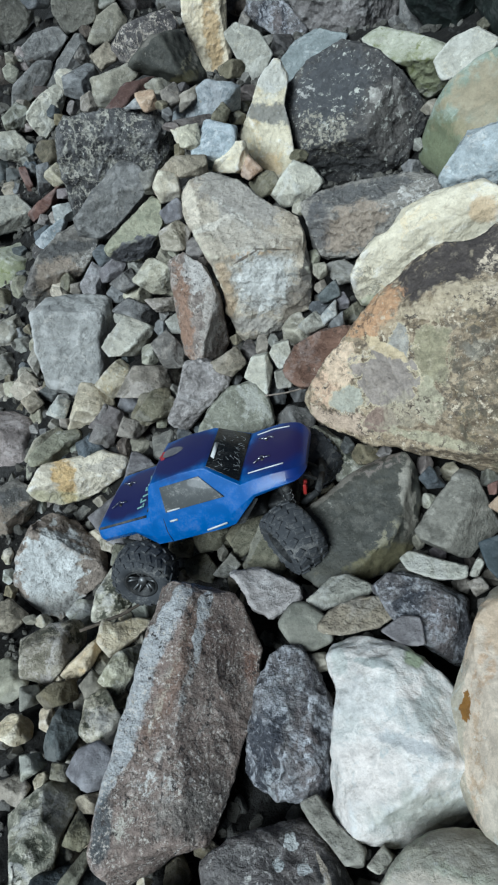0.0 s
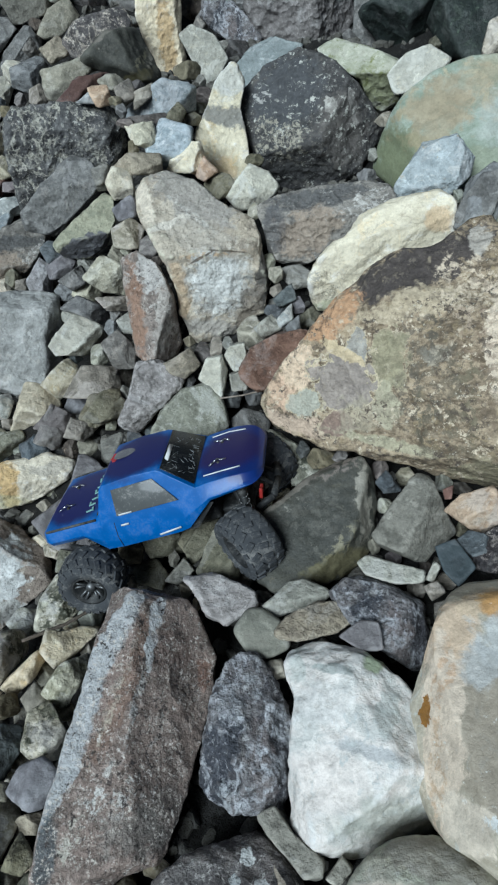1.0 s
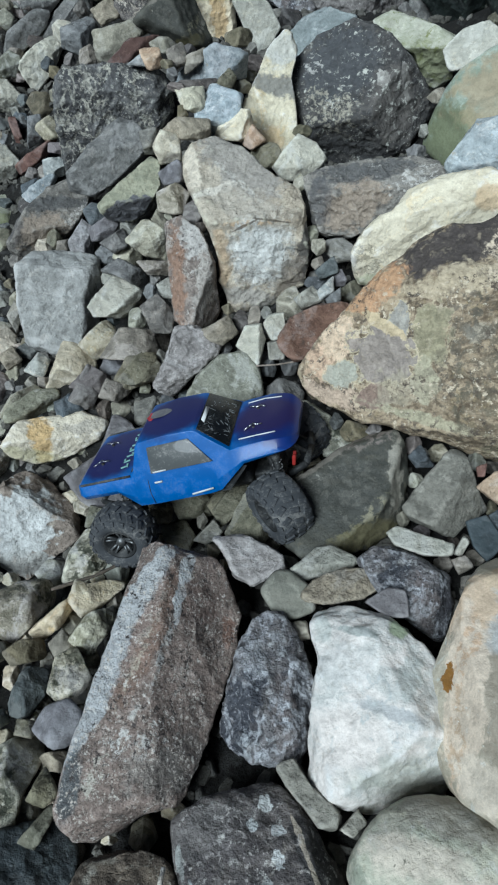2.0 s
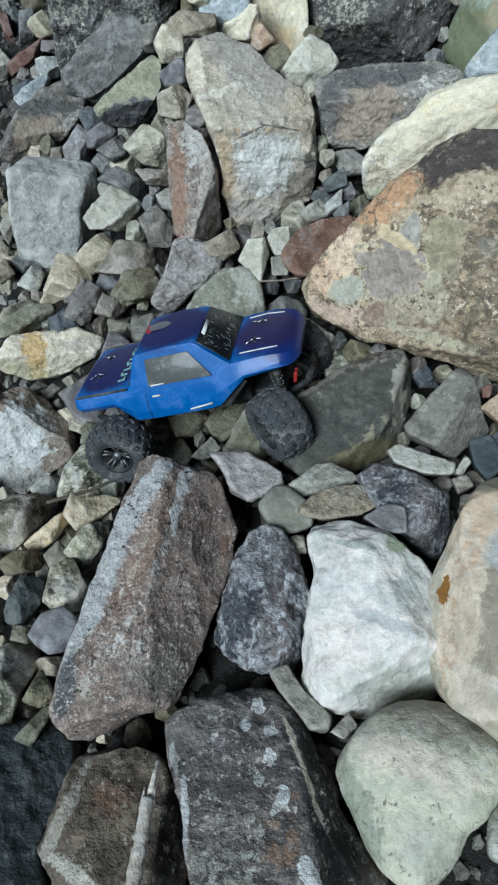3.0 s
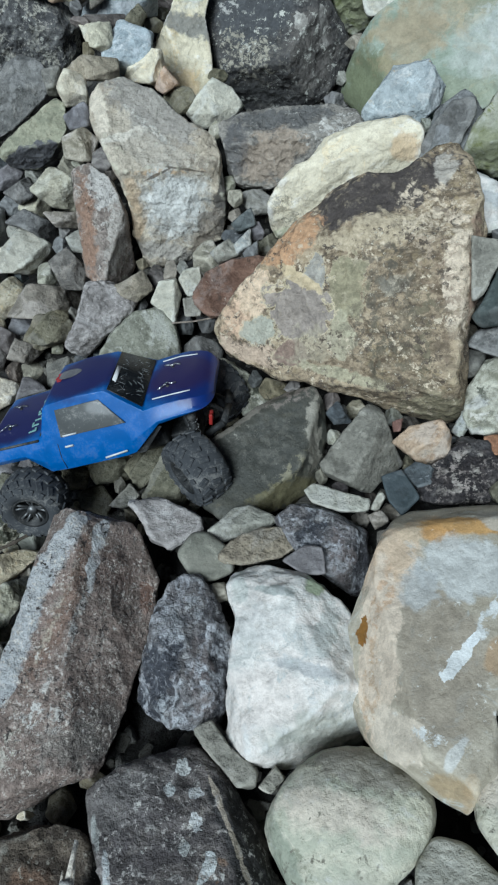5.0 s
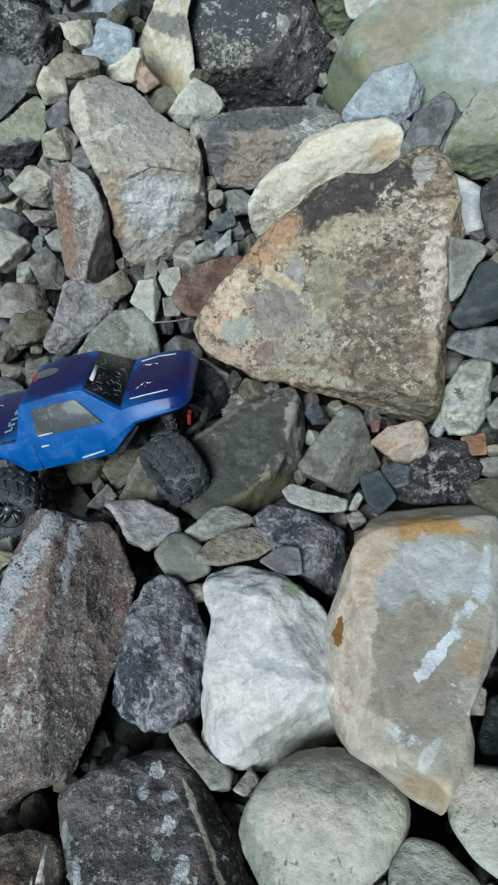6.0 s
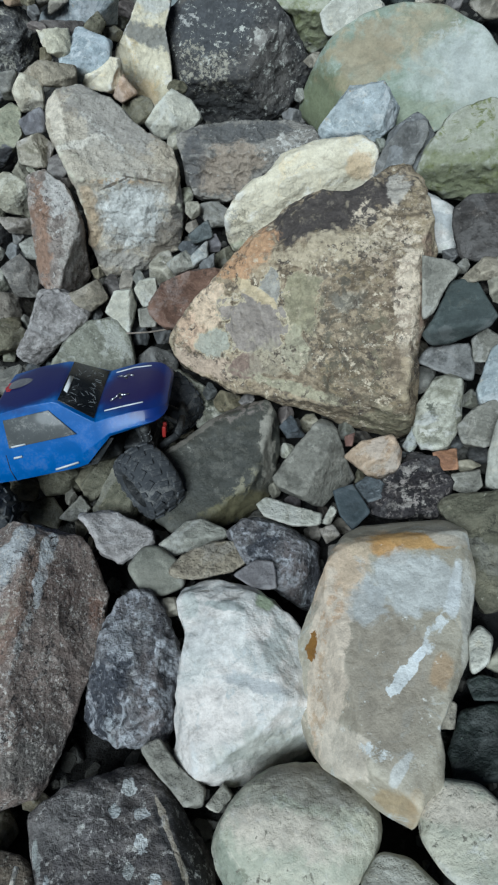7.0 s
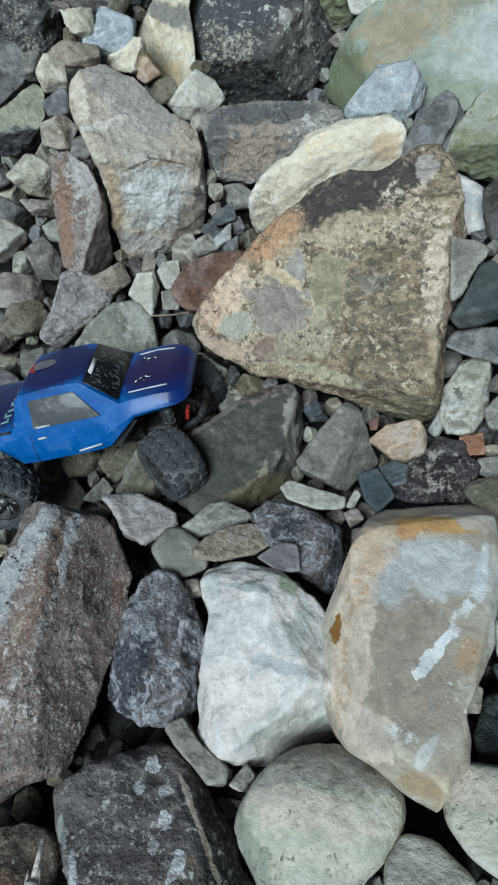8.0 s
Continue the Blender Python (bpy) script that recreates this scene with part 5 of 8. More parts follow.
rock("mottled_stone", "pale green-grey mottled stone with a white chip", mottle_stone, (-0.145, 0.100, -0.162), (40.5, 1.8, -4.8), 0.086, 16,
     [(-0.087, -0.033), (-0.059, 0.024), (-0.014, 0.067), (0.041, 0.077), (0.065, 0.046), (0.079, -0.008), (0.065, -0.038), (0.007, -0.064), (-0.038, -0.066), (-0.079, -0.055)],
     [(95, 15), (-50, 40, 0.039, -0.018)], 1)
rock("lumpy_stone", "lumpy pale purple-grey stone", pinkg_stone, (-0.221, 0.219, -0.191), (43.3, 4.6, -2.7), 0.087, 14,
     [(-0.072, -0.067), (-0.042, -0.006), (-0.023, 0.062), (0.012, 0.070), (0.073, 0.041), (0.072, 0.016), (0.010, -0.042), (-0.026, -0.084)],
     [(95, 15), (-100, 40, -0.024, -0.028)], 2)
rock("upright_stone", "small upright pale stone", palegr_stone, (-0.082, 0.159, -0.097), (44.6, -0.3, -6.2), 0.036, 18,
     [(-0.034, -0.007), (-0.016, 0.032), (0.017, 0.037), (0.026, 0.006), (0.013, -0.050), (-0.007, -0.029)],
     [(180, 20), (0, 50, 0.011, 0.006)], 1)
rock("pale_pebble", "small pale stone among other rocks", palegr_stone, (-0.033, 0.180, -0.078), (46.0, -2.0, -7.4), 0.029, 14,
     [(-0.026, 0.004), (-0.014, 0.022), (0.016, 0.027), (0.022, -0.019), (-0.008, -0.029)],
     [(95, 15)], 1)
rock("pale_pebble", "small pale grey stone", greygr_stone, (-0.040, 0.113, -0.075), (44.0, -2.1, -7.5), 0.023, 14,
     [(-0.019, 0.014), (0.019, 0.021), (0.015, -0.019), (-0.016, -0.019)],
     [(95, 15)], 1)
rock("angular_stone", "angular pale grey-green stone", greygr_stone, (-0.061, -0.089, -0.119), (35.1, -2.3, -7.5), 0.046, 24,
     [(-0.047, -0.009), (-0.023, 0.034), (0.017, 0.034), (0.055, -0.002), (0.028, -0.020), (-0.013, -0.042)],
     [(120, 15), (-80, 50, -0.013, -0.017), (0, 40, 0.017, 0.012)], 1)
rock("thin_stone", "thin grey-green stone under the boulder", mossd_stone, (0.033, -0.050, -0.135), (36.7, -5.8, -9.8), 0.046, 24,
     [(-0.061, 0.039), (-0.039, 0.062), (0.016, 0.024), (0.048, -0.007), (0.061, -0.052), (-0.001, -0.046), (-0.030, -0.009)],
     [(60, 25)], 1.3)
rock("red_fragment", "small dark red stone fragment", redst_stone, (-0.017, -0.165, -0.088), (33.0, -4.8, -9.0), 0.015, 24,
     [(-0.025, -0.006), (0.020, 0.021), (0.014, -0.004), (-0.010, -0.016)],
     [(95, 20)], 0.7)
# darker olive in place of mottled grey, covering the truck's shade
rock("crystal_stone", "triangular grey stone with a sharp ridge and olive side", olive_stone, (-0.118, -0.212, -0.128), (29.2, -0.4, -6.4), 0.063, 28,
     [(-0.058, -0.031), (-0.019, 0.038), (0.026, 0.067), (0.046, 0.039), (0.036, -0.029), (0.010, -0.051), (-0.048, -0.047)],
     [(150, 25), (-10, 50, 0.014, 0.009)], 1)
rock("olive_stone", "small olive-brown stone among other rocks", olive_stone, (-0.159, -0.168, -0.157), (30.2, 1.6, -5.3), 0.037, 18,
     [(-0.035, -0.013), (-0.003, 0.026), (0.039, 0.037), (0.023, -0.002), (-0.019, -0.043)],
     [(100, 20)], 1)
rock("grey_pebble", "small grey-green stone among other rocks", greygr_stone, (-0.203, -0.233, -0.140), (27.5, 3.5, -4.4), 0.021, 18,
     [(-0.028, -0.012), (0.007, 0.024), (0.024, 0.003), (-0.002, -0.018)],
     [(100, 20)], 1)
rock("pale_stone", "pale grey-white angular stone with a bright front face", palegr_stone, (-0.690, 1.986, -0.371), (64.7, 12.6, 5.9), 0.120, 26,
     [(-0.034, -0.127), (0.041, -0.030), (0.076, 0.053), (0.048, 0.084), (-0.030, 0.047), (-0.101, -0.030)],
     [(-100, 14), (75, 48, 0.009, 0.026), (0, 50, 0.031, 0.000)], 1)
rock("grey_slab", "large smooth pale grey-green slab high on the bank", greygr_stone, (-0.518, 2.329, -0.160), (70.8, 10.1, 3.8), 0.140, 24,
     [(-0.099, -0.017), (-0.050, -0.097), (0.092, -0.040), (0.138, 0.075), (-0.079, 0.074)],
     [(-90, 10), (-140, 45, -0.059, -0.026), (0, 50, 0.071, 0.000)], 0.7)
rock("spear_stone", "long grey spear-shaped stone leaning on the bank", greyp_stone, (-0.569, 2.145, -0.284), (67.4, 11.1, 4.2), 0.100, 26,
     [(-0.056, -0.081), (0.044, -0.026), (0.082, 0.025), (0.051, 0.093), (0.021, 0.097), (-0.145, -0.113)],
     [(-35, 30), (140, 40, -0.006, 0.005)], 1)
rock("long_stone", "long rounded grey stone in the rubble", greyp_stone, (-0.749, 2.101, -0.320), (66.6, 12.6, 7.0), 0.110, 14,
     [(-0.031, -0.081), (0.068, 0.015), (0.090, 0.077), (0.034, 0.080), (-0.070, -0.005), (-0.093, -0.089)],
     [(-45, 14), (135, 40, -0.018, 0.017)], 0.8)
rock("grey_stone", "rough grey stone with a pale chipped edge", greyp_stone, (-0.684, 2.255, -0.259), (68.7, 11.6, 6.1), 0.110, 18,
     [(-0.057, -0.083), (0.039, -0.047), (0.100, 0.035), (0.067, 0.077), (-0.035, 0.046), (-0.114, -0.031)],
     [(100, 30), (-70, 30, 0.011, -0.016)], 1.2)
rock("grey_boulder", "smooth tan-grey boulder high on the bank", greygr_stone, (-0.809, 2.409, -0.188), (70.9, 11.8, 8.3), 0.140, 22,
     [(-0.124, -0.102), (-0.006, -0.091), (0.090, -0.009), (0.123, 0.098), (-0.081, 0.097)],
     [(-60, 12), (40, 40, 0.037, 0.020)], 0.7)
rock("pale_stone", "pale stone with a yellow stain in the rubble", palegr_stone, (-0.852, 1.820, -0.417), (62.6, 14.8, 8.4), 0.100, 18,
     [(-0.036, -0.047), (0.050, -0.062), (0.088, -0.003), (0.021, 0.060), (-0.033, 0.052), (-0.087, -0.003)],
     [(95, 25), (-80, 30, 0.000, -0.006)], 1)
rock("pale_boulder", "pale cream boulder with a flat face", paleg_stone, (-0.832, 1.381, -0.421), (57.7, 16.7, 8.3), 0.120, 18,
     [(-0.093, -0.083), (0.068, -0.047), (0.086, 0.016), (0.036, 0.064), (-0.093, 0.048)],
     [(100, 20), (-70, 35, 0.009, -0.015)], 0.8)
rock("pale_stone", "pale grey flecked stone in the rubble", mottle_stone, (-0.825, 1.945, -0.367), (64.6, 13.9, 8.2), 0.080, 18,
     [(-0.043, -0.049), (0.027, -0.037), (0.058, 0.031), (0.011, 0.054), (-0.052, -0.001)],
     [(100, 20), (-60, 38, 0.006, -0.005)], 1)
pebble(palegr_stone, (-0.379, 0.480, -0.251), (46.0, 11.3, -0.5), 0.065, [(-0.074, -0.018), (-0.009, 0.063), (0.069, 0.023), (0.067, -0.019), (0.012, -0.046), (-0.057, -0.047)])
pebble(yellow_stone, (-0.431, 0.384, -0.286), (42.6, 12.7, 0.2), 0.055, [(-0.051, -0.013), (0.013, 0.053), (0.040, 0.034), (0.029, -0.015), (-0.003, -0.052)])
pebble(greygr_stone, (-0.330, 0.315, -0.239), (42.0, 10.2, -2.0), 0.045, [(-0.088, -0.038), (-0.043, 0.037), (0.080, 0.033), (0.083, -0.008), (-0.000, -0.038)])
pebble(palegr_stone, (-0.509, 0.348, -0.336), (40.4, 14.7, 1.4), 0.075, [(-0.060, -0.060), (-0.020, 0.066), (0.047, 0.052), (0.065, 0.005), (-0.014, -0.068)])
pebble(purpg_stone, (-0.449, 0.274, -0.307), (39.0, 13.4, 0.2), 0.043, [(-0.054, -0.016), (-0.009, 0.039), (0.052, 0.008), (0.019, -0.033)])
pebble(mottle_stone, (-0.611, 0.281, -0.383), (37.5, 17.4, 3.0), 0.058, [(-0.065, -0.016), (-0.004, 0.034), (0.058, 0.050), (0.065, 0.014), (0.010, -0.032), (-0.065, -0.047)])
pebble(bluedk_stone, (-0.510, 0.236, -0.343), (37.1, 15.0, 1.1), 0.041, [(-0.034, 0.006), (0.018, 0.039), (0.035, -0.015), (-0.025, -0.032)])
pebble(bluew_stone, (-0.599, 0.393, -0.368), (40.9, 16.7, 3.1), 0.038, [(-0.035, -0.016), (-0.002, 0.035), (0.029, 0.018), (0.012, -0.033)])
pebble(greyp_stone, (-0.277, 0.365, -0.202), (44.4, 8.7, -2.9), 0.048, [(-0.043, 0.017), (-0.005, 0.050), (0.037, 0.006), (0.032, -0.040), (-0.013, -0.041)])
pebble(palegr_stone, (-0.279, 0.558, -0.145), (50.8, 8.9, -2.1), 0.059, [(-0.064, -0.004), (-0.017, 0.051), (0.044, 0.022), (0.051, -0.048), (-0.019, -0.033)])
pebble(pinkg_stone, (-0.475, 0.735, -0.263), (51.3, 13.0, 1.9), 0.042, [(-0.040, -0.009), (-0.003, 0.054), (0.031, 0.029), (0.029, -0.042), (-0.032, -0.033)])
pebble(purpg_stone, (-0.410, 0.706, -0.214), (52.0, 11.7, 0.8), 0.038, [(-0.038, 0.001), (0.005, 0.033), (0.040, 0.021), (0.021, -0.023), (-0.030, -0.031)])
pebble(greyp_stone, (-0.374, 0.637, -0.200), (50.9, 11.1, -0.0), 0.041, [(-0.042, -0.007), (0.016, 0.037), (0.034, -0.003), (-0.002, -0.031)])
pebble(greygr_stone, (-0.267, 0.471, -0.153), (48.5, 8.6, -2.6), 0.021, [(-0.053, 0.013), (0.038, 0.017), (0.039, -0.017), (-0.023, -0.018)])
pebble(greygr_stone, (-0.251, 0.412, -0.165), (46.7, 8.1, -3.2), 0.028, [(-0.026, 0.007), (0.012, 0.032), (0.020, -0.023), (-0.010, -0.023)])
pebble(greyp_stone, (-0.343, 0.524, -0.209), (48.2, 10.4, -1.0), 0.048, [(-0.071, 0.001), (-0.024, 0.035), (0.047, 0.005), (0.047, -0.044), (-0.025, -0.006)])
pebble(olive_stone, (-0.325, 0.245, -0.252), (39.6, 10.0, -2.4), 0.050, [(-0.055, -0.026), (-0.004, 0.048), (0.041, 0.019), (0.046, -0.020), (-0.019, -0.035)])
pebble(mossd_stone, (-0.219, 0.598, -0.064), (54.0, 7.5, -3.1), 0.041, [(-0.038, 0.012), (0.008, 0.038), (0.040, 0.016), (0.024, -0.030), (-0.032, -0.031)])
pebble(greygr_stone, (-0.141, 0.243, -0.145), (42.9, 4.6, -6.4), 0.041, [(-0.048, -0.005), (0.016, 0.036), (0.038, -0.002), (0.002, -0.032)])
pebble(greyp_stone, (-0.529, 2.138, -0.267), (67.9, 11.0, 2.8), 0.063, [(-0.055, -0.015), (-0.011, 0.056), (0.051, 0.037), (0.033, -0.044), (-0.034, -0.049)])
pebble(greygr_stone, (-0.400, 2.225, -0.210), (69.5, 9.4, 1.1), 0.089, [(-0.085, -0.050), (-0.040, 0.031), (0.037, 0.079), (0.087, 0.016), (0.003, -0.057), (-0.062, -0.070)])
pebble(darkl_stone, (-0.254, 1.859, -0.131), (68.5, 7.9, -1.1), 0.104, [(-0.143, -0.067), (-0.067, 0.036), (0.093, 0.090), (0.135, 0.025), (0.015, -0.061), (-0.044, -0.083)])
pebble(greygr_stone, (-0.412, 1.884, -0.180), (67.7, 9.9, 1.4), 0.058, [(-0.055, 0.002), (0.017, 0.049), (0.052, -0.009), (-0.012, -0.047)])
pebble(slab_stone, (-0.166, 1.376, -0.009), (66.9, 6.7, -2.8), 0.090, [(-0.125, -0.018), (-0.054, 0.061), (0.038, 0.079), (0.086, 0.000), (0.113, -0.059), (0.033, -0.070), (-0.071, -0.040)])
pebble(greygr_stone, (-0.348, 1.387, -0.057), (65.8, 9.6, 0.7), 0.080, [(-0.075, 0.014), (0.041, 0.057), (0.119, 0.045), (0.061, 0.012), (0.018, -0.024), (-0.014, -0.077), (-0.060, -0.062)])
pebble(greyp_stone, (-0.512, 1.803, -0.216), (66.3, 11.4, 2.9), 0.076, [(-0.065, 0.014), (0.039, 0.064), (0.074, 0.026), (0.008, -0.062), (-0.059, -0.046)])
pebble(bluew_stone, (-0.081, 1.048, 0.013), (63.8, 4.9, -5.2), 0.059, [(-0.110, -0.035), (-0.064, 0.015), (0.003, 0.049), (0.090, 0.033), (0.090, -0.024), (-0.015, -0.033), (-0.102, -0.050)])
pebble(darkb_stone, (-0.131, 0.909, 0.031), (62.4, 5.8, -4.2), 0.025, [(-0.052, 0.009), (0.049, 0.023), (0.032, -0.018), (-0.036, -0.019)])
pebble(palegr_stone, (-0.147, 0.864, 0.024), (61.5, 6.1, -4.0), 0.041, [(-0.046, 0.021), (0.026, 0.032), (0.036, -0.036), (-0.024, -0.023)])
pebble(bluew_stone, (-0.089, 0.861, -0.004), (60.7, 4.8, -5.5), 0.074, [(-0.060, -0.001), (-0.017, 0.060), (0.064, 0.041), (0.056, -0.007), (-0.012, -0.074), (-0.038, -0.059)])
pebble(cream_stone, (-0.050, 0.813, -0.018), (59.7, 3.8, -6.6), 0.046, [(-0.052, -0.031), (-0.029, 0.031), (0.037, 0.039), (0.045, 0.000), (0.021, -0.038)])
pebble(olive_stone, (-0.052, 0.988, 0.001), (62.8, 4.3, -6.0), 0.033, [(-0.031, -0.008), (0.005, 0.033), (0.025, 0.009), (0.006, -0.031)])
pebble(orange_stone, (-0.008, 0.777, -0.035), (58.7, 2.8, -7.7), 0.036, [(-0.029, -0.012), (-0.003, 0.034), (0.032, -0.003), (-0.003, -0.028)])
pebble(greyp_stone, (-0.175, 1.057, 0.038), (64.5, 6.8, -2.9), 0.038, [(-0.032, 0.008), (0.012, 0.034), (0.031, -0.004), (-0.007, -0.037)])
pebble(greygr_stone, (-0.131, 1.037, 0.035), (64.2, 5.9, -4.0), 0.033, [(-0.025, 0.009), (0.027, 0.030), (0.030, 0.003), (-0.025, -0.037)])
pebble(orange_stone, (-0.241, 1.082, 0.025), (64.4, 8.0, -1.4), 0.035, [(-0.035, 0.016), (0.017, 0.028), (0.032, -0.018), (-0.011, -0.030)])
pebble(bluew_stone, (-0.271, 1.089, 0.016), (64.2, 8.6, -0.8), 0.021, [(-0.039, -0.012), (0.006, 0.023), (0.033, -0.011)])
pebble(greygr_stone, (-0.170, 0.759, 0.010), (59.4, 6.5, -3.7), 0.033, [(-0.078, -0.021), (-0.022, 0.026), (0.057, 0.028), (0.057, -0.018), (-0.054, -0.027)])
pebble(palegr_stone, (-0.219, 0.731, -0.015), (58.1, 7.6, -2.6), 0.043, [(-0.037, -0.001), (-0.019, 0.037), (0.026, 0.032), (0.035, -0.029), (-0.016, -0.038)])
pebble(greyp_stone, (-0.264, 0.783, -0.026), (58.6, 8.6, -1.5), 0.026, [(-0.025, 0.020), (0.019, 0.032), (0.017, -0.031), (-0.011, -0.031)])
pebble(purpg_stone, (-0.214, 0.654, -0.036), (56.0, 7.5, -3.0), 0.037, [(-0.035, 0.001), (0.012, 0.033), (0.036, -0.010), (-0.020, -0.028)])
pebble(bluew_stone, (-0.640, 1.093, -0.346), (55.5, 15.0, 4.7), 0.067, [(-0.056, -0.017), (0.033, 0.057), (0.055, 0.047), (0.010, -0.034), (-0.021, -0.055)])
pebble(bluew_stone, (-0.577, 1.124, -0.290), (57.2, 13.9, 3.9), 0.039, [(-0.039, 0.017), (0.038, 0.034), (0.029, -0.027), (-0.033, -0.030)])
pebble(mossw_stone, (-0.806, 1.113, -0.439), (53.0, 20.1, 5.9), 0.102, [(-0.078, 0.035), (0.040, 0.084), (0.092, 0.065), (0.079, -0.021), (-0.007, -0.086), (-0.084, -0.068)])
pebble(greyp_stone, (-0.672, 1.409, -0.329), (59.3, 17.2, 4.4), 0.029, [(-0.023, 0.040), (0.019, 0.052), (0.025, -0.028), (-0.019, -0.062)])
pebble(bluedk_stone, (-0.671, 1.108, -0.351), (54.8, 18.1, 4.3), 0.030, [(-0.028, 0.009), (0.022, 0.040), (0.019, -0.018), (-0.011, -0.039)])
pebble(palegr_stone, (-0.797, 0.793, -0.445), (47.4, 21.2, 5.6), 0.057, [(-0.043, 0.019), (0.030, 0.062), (0.050, 0.003), (-0.001, -0.059), (-0.045, -0.037)])
pebble(palegr_stone, (-0.718, 0.541, -0.425), (42.4, 20.8, 4.1), 0.048, [(-0.045, -0.011), (-0.001, 0.048), (0.035, 0.020), (0.035, -0.027), (-0.021, -0.037)])
pebble(greygr_stone, (-0.690, 0.467, -0.410), (41.0, 20.5, 3.6), 0.037, [(-0.030, 0.003), (0.004, 0.033), (0.031, -0.003), (-0.005, -0.033)])
pebble(greygr_stone, (-0.813, 0.668, -0.470), (44.3, 21.9, 5.5), 0.064, [(-0.044, 0.029), (0.035, 0.059), (0.061, 0.022), (0.016, -0.044), (-0.046, -0.064)])
pebble(greygr_stone, (-0.685, 0.604, -0.393), (44.6, 19.9, 3.9), 0.022, [(-0.020, -0.000), (-0.002, 0.044), (0.018, 0.000), (0.007, -0.044)])
pebble(pinkg_stone, (-0.772, 0.371, -0.465), (37.4, 22.4, 4.3), 0.108, [(-0.070, 0.085), (0.023, 0.108), (0.074, 0.057), (0.110, 0.023), (0.024, -0.098), (-0.069, -0.113)])
pebble(greyb_stone, (-0.730, 0.117, -0.403), (31.4, 23.1, 3.4), 0.077, [(-0.060, 0.049), (0.022, 0.090), (0.069, 0.051), (0.063, -0.027), (0.019, -0.078), (-0.057, -0.082)])
pebble(mottle_stone, (-0.626, 0.290, -0.389), (36.7, 19.7, 2.1), 0.060, [(-0.061, -0.038), (-0.037, 0.020), (0.015, 0.052), (0.064, 0.019), (0.046, -0.017), (-0.030, -0.048)])
pebble(purpg_stone, (-0.463, 0.264, -0.320), (37.5, 15.9, -0.6), 0.052, [(-0.044, -0.035), (-0.005, 0.059), (0.042, 0.027), (0.011, -0.052)])
pebble(bluedk_stone, (-0.504, 0.235, -0.338), (36.2, 17.0, 0.0), 0.032, [(-0.036, -0.007), (-0.004, 0.028), (0.029, 0.004), (0.021, -0.025)])
pebble(greyp_stone, (-0.396, 0.226, -0.292), (37.1, 14.2, -1.9), 0.034, [(-0.034, -0.018), (-0.018, 0.030), (0.043, 0.007), (0.011, -0.026)])
pebble(olive_stone, (-0.336, 0.251, -0.258), (38.8, 12.5, -3.0), 0.055, [(-0.053, -0.029), (-0.023, 0.032), (0.038, 0.047), (0.045, -0.015), (-0.016, -0.045)])
pebble(cream_stone, (-0.261, 0.014, -0.278), (30.7, 9.7, -5.6), 0.051, [(-0.064, 0.014), (-0.022, 0.044), (0.061, 0.016), (0.050, -0.040), (-0.048, -0.026)])
pebble(olive_stone, (-0.428, -0.088, -0.312), (25.8, 15.2, -2.6), 0.030, [(-0.027, -0.020), (-0.020, 0.028), (0.029, 0.014), (0.023, -0.022)])
pebble(bluedk_stone, (-0.367, -0.128, -0.275), (25.1, 13.3, -3.8), 0.036, [(-0.039, 0.003), (-0.007, 0.030), (0.033, 0.022), (0.027, -0.024), (-0.019, -0.029)])
pebble(mossd_stone, (-0.439, -0.181, -0.291), (22.5, 15.7, -2.6), 0.063, [(-0.051, -0.053), (-0.040, 0.006), (-0.011, 0.055), (0.047, 0.048), (0.054, 0.002), (-0.008, -0.056)])
pebble(olive_stone, (-0.298, -0.124, -0.246), (26.0, 10.9, -5.1), 0.028, [(-0.026, -0.016), (-0.019, 0.025), (0.027, 0.012), (0.021, -0.022)])
pebble(olive_stone, (-0.302, -0.119, -0.254), (26.8, 9.0, -4.2), 0.035, [(-0.031, 0.010), (0.025, 0.031), (0.028, -0.016), (-0.023, -0.027)])
# olive in place of grey-green, darker for the shade under the truck
pebble(olive_stone, (-0.220, -0.115, -0.225), (27.9, 6.0, -6.0), 0.049, [(-0.055, -0.004), (-0.024, 0.040), (0.050, 0.034), (0.044, -0.030), (-0.036, -0.041)])
pebble(olive_stone, (-0.163, -0.136, -0.191), (28.0, 3.8, -7.4), 0.044, [(-0.039, -0.016), (-0.003, 0.033), (0.047, 0.033), (-0.000, -0.035), (-0.020, -0.040)])
pebble(mossd_stone, (-0.572, -0.265, -0.300), (19.8, 19.0, 0.5), 0.073, [(-0.059, 0.022), (-0.001, 0.048), (0.054, 0.057), (0.075, 0.016), (0.035, -0.018), (-0.001, -0.065), (-0.055, -0.045)])
pebble(yellow_stone, (-0.494, -0.314, -0.250), (18.3, 16.6, -1.0), 0.048, [(-0.040, -0.018), (0.021, 0.039), (0.043, 0.039), (0.013, -0.011), (-0.017, -0.040)])
pebble(yellow_stone, (-0.421, -0.280, -0.240), (20.0, 13.8, -2.3), 0.040, [(-0.043, -0.011), (-0.033, 0.028), (-0.011, 0.019), (0.024, 0.026), (0.063, 0.025), (0.029, -0.010), (-0.019, -0.040)])
pebble(mossd_stone, (-0.411, -0.358, -0.199), (17.1, 13.7, -2.7), 0.046, [(-0.041, -0.016), (-0.012, 0.024), (0.036, 0.043), (0.031, 0.010), (0.001, -0.042)])
pebble(greengr_stone, (-0.466, -0.372, -0.208), (16.3, 16.0, -1.6), 0.026, [(-0.020, 0.000), (0.000, 0.026), (0.024, -0.001), (-0.007, -0.025)])
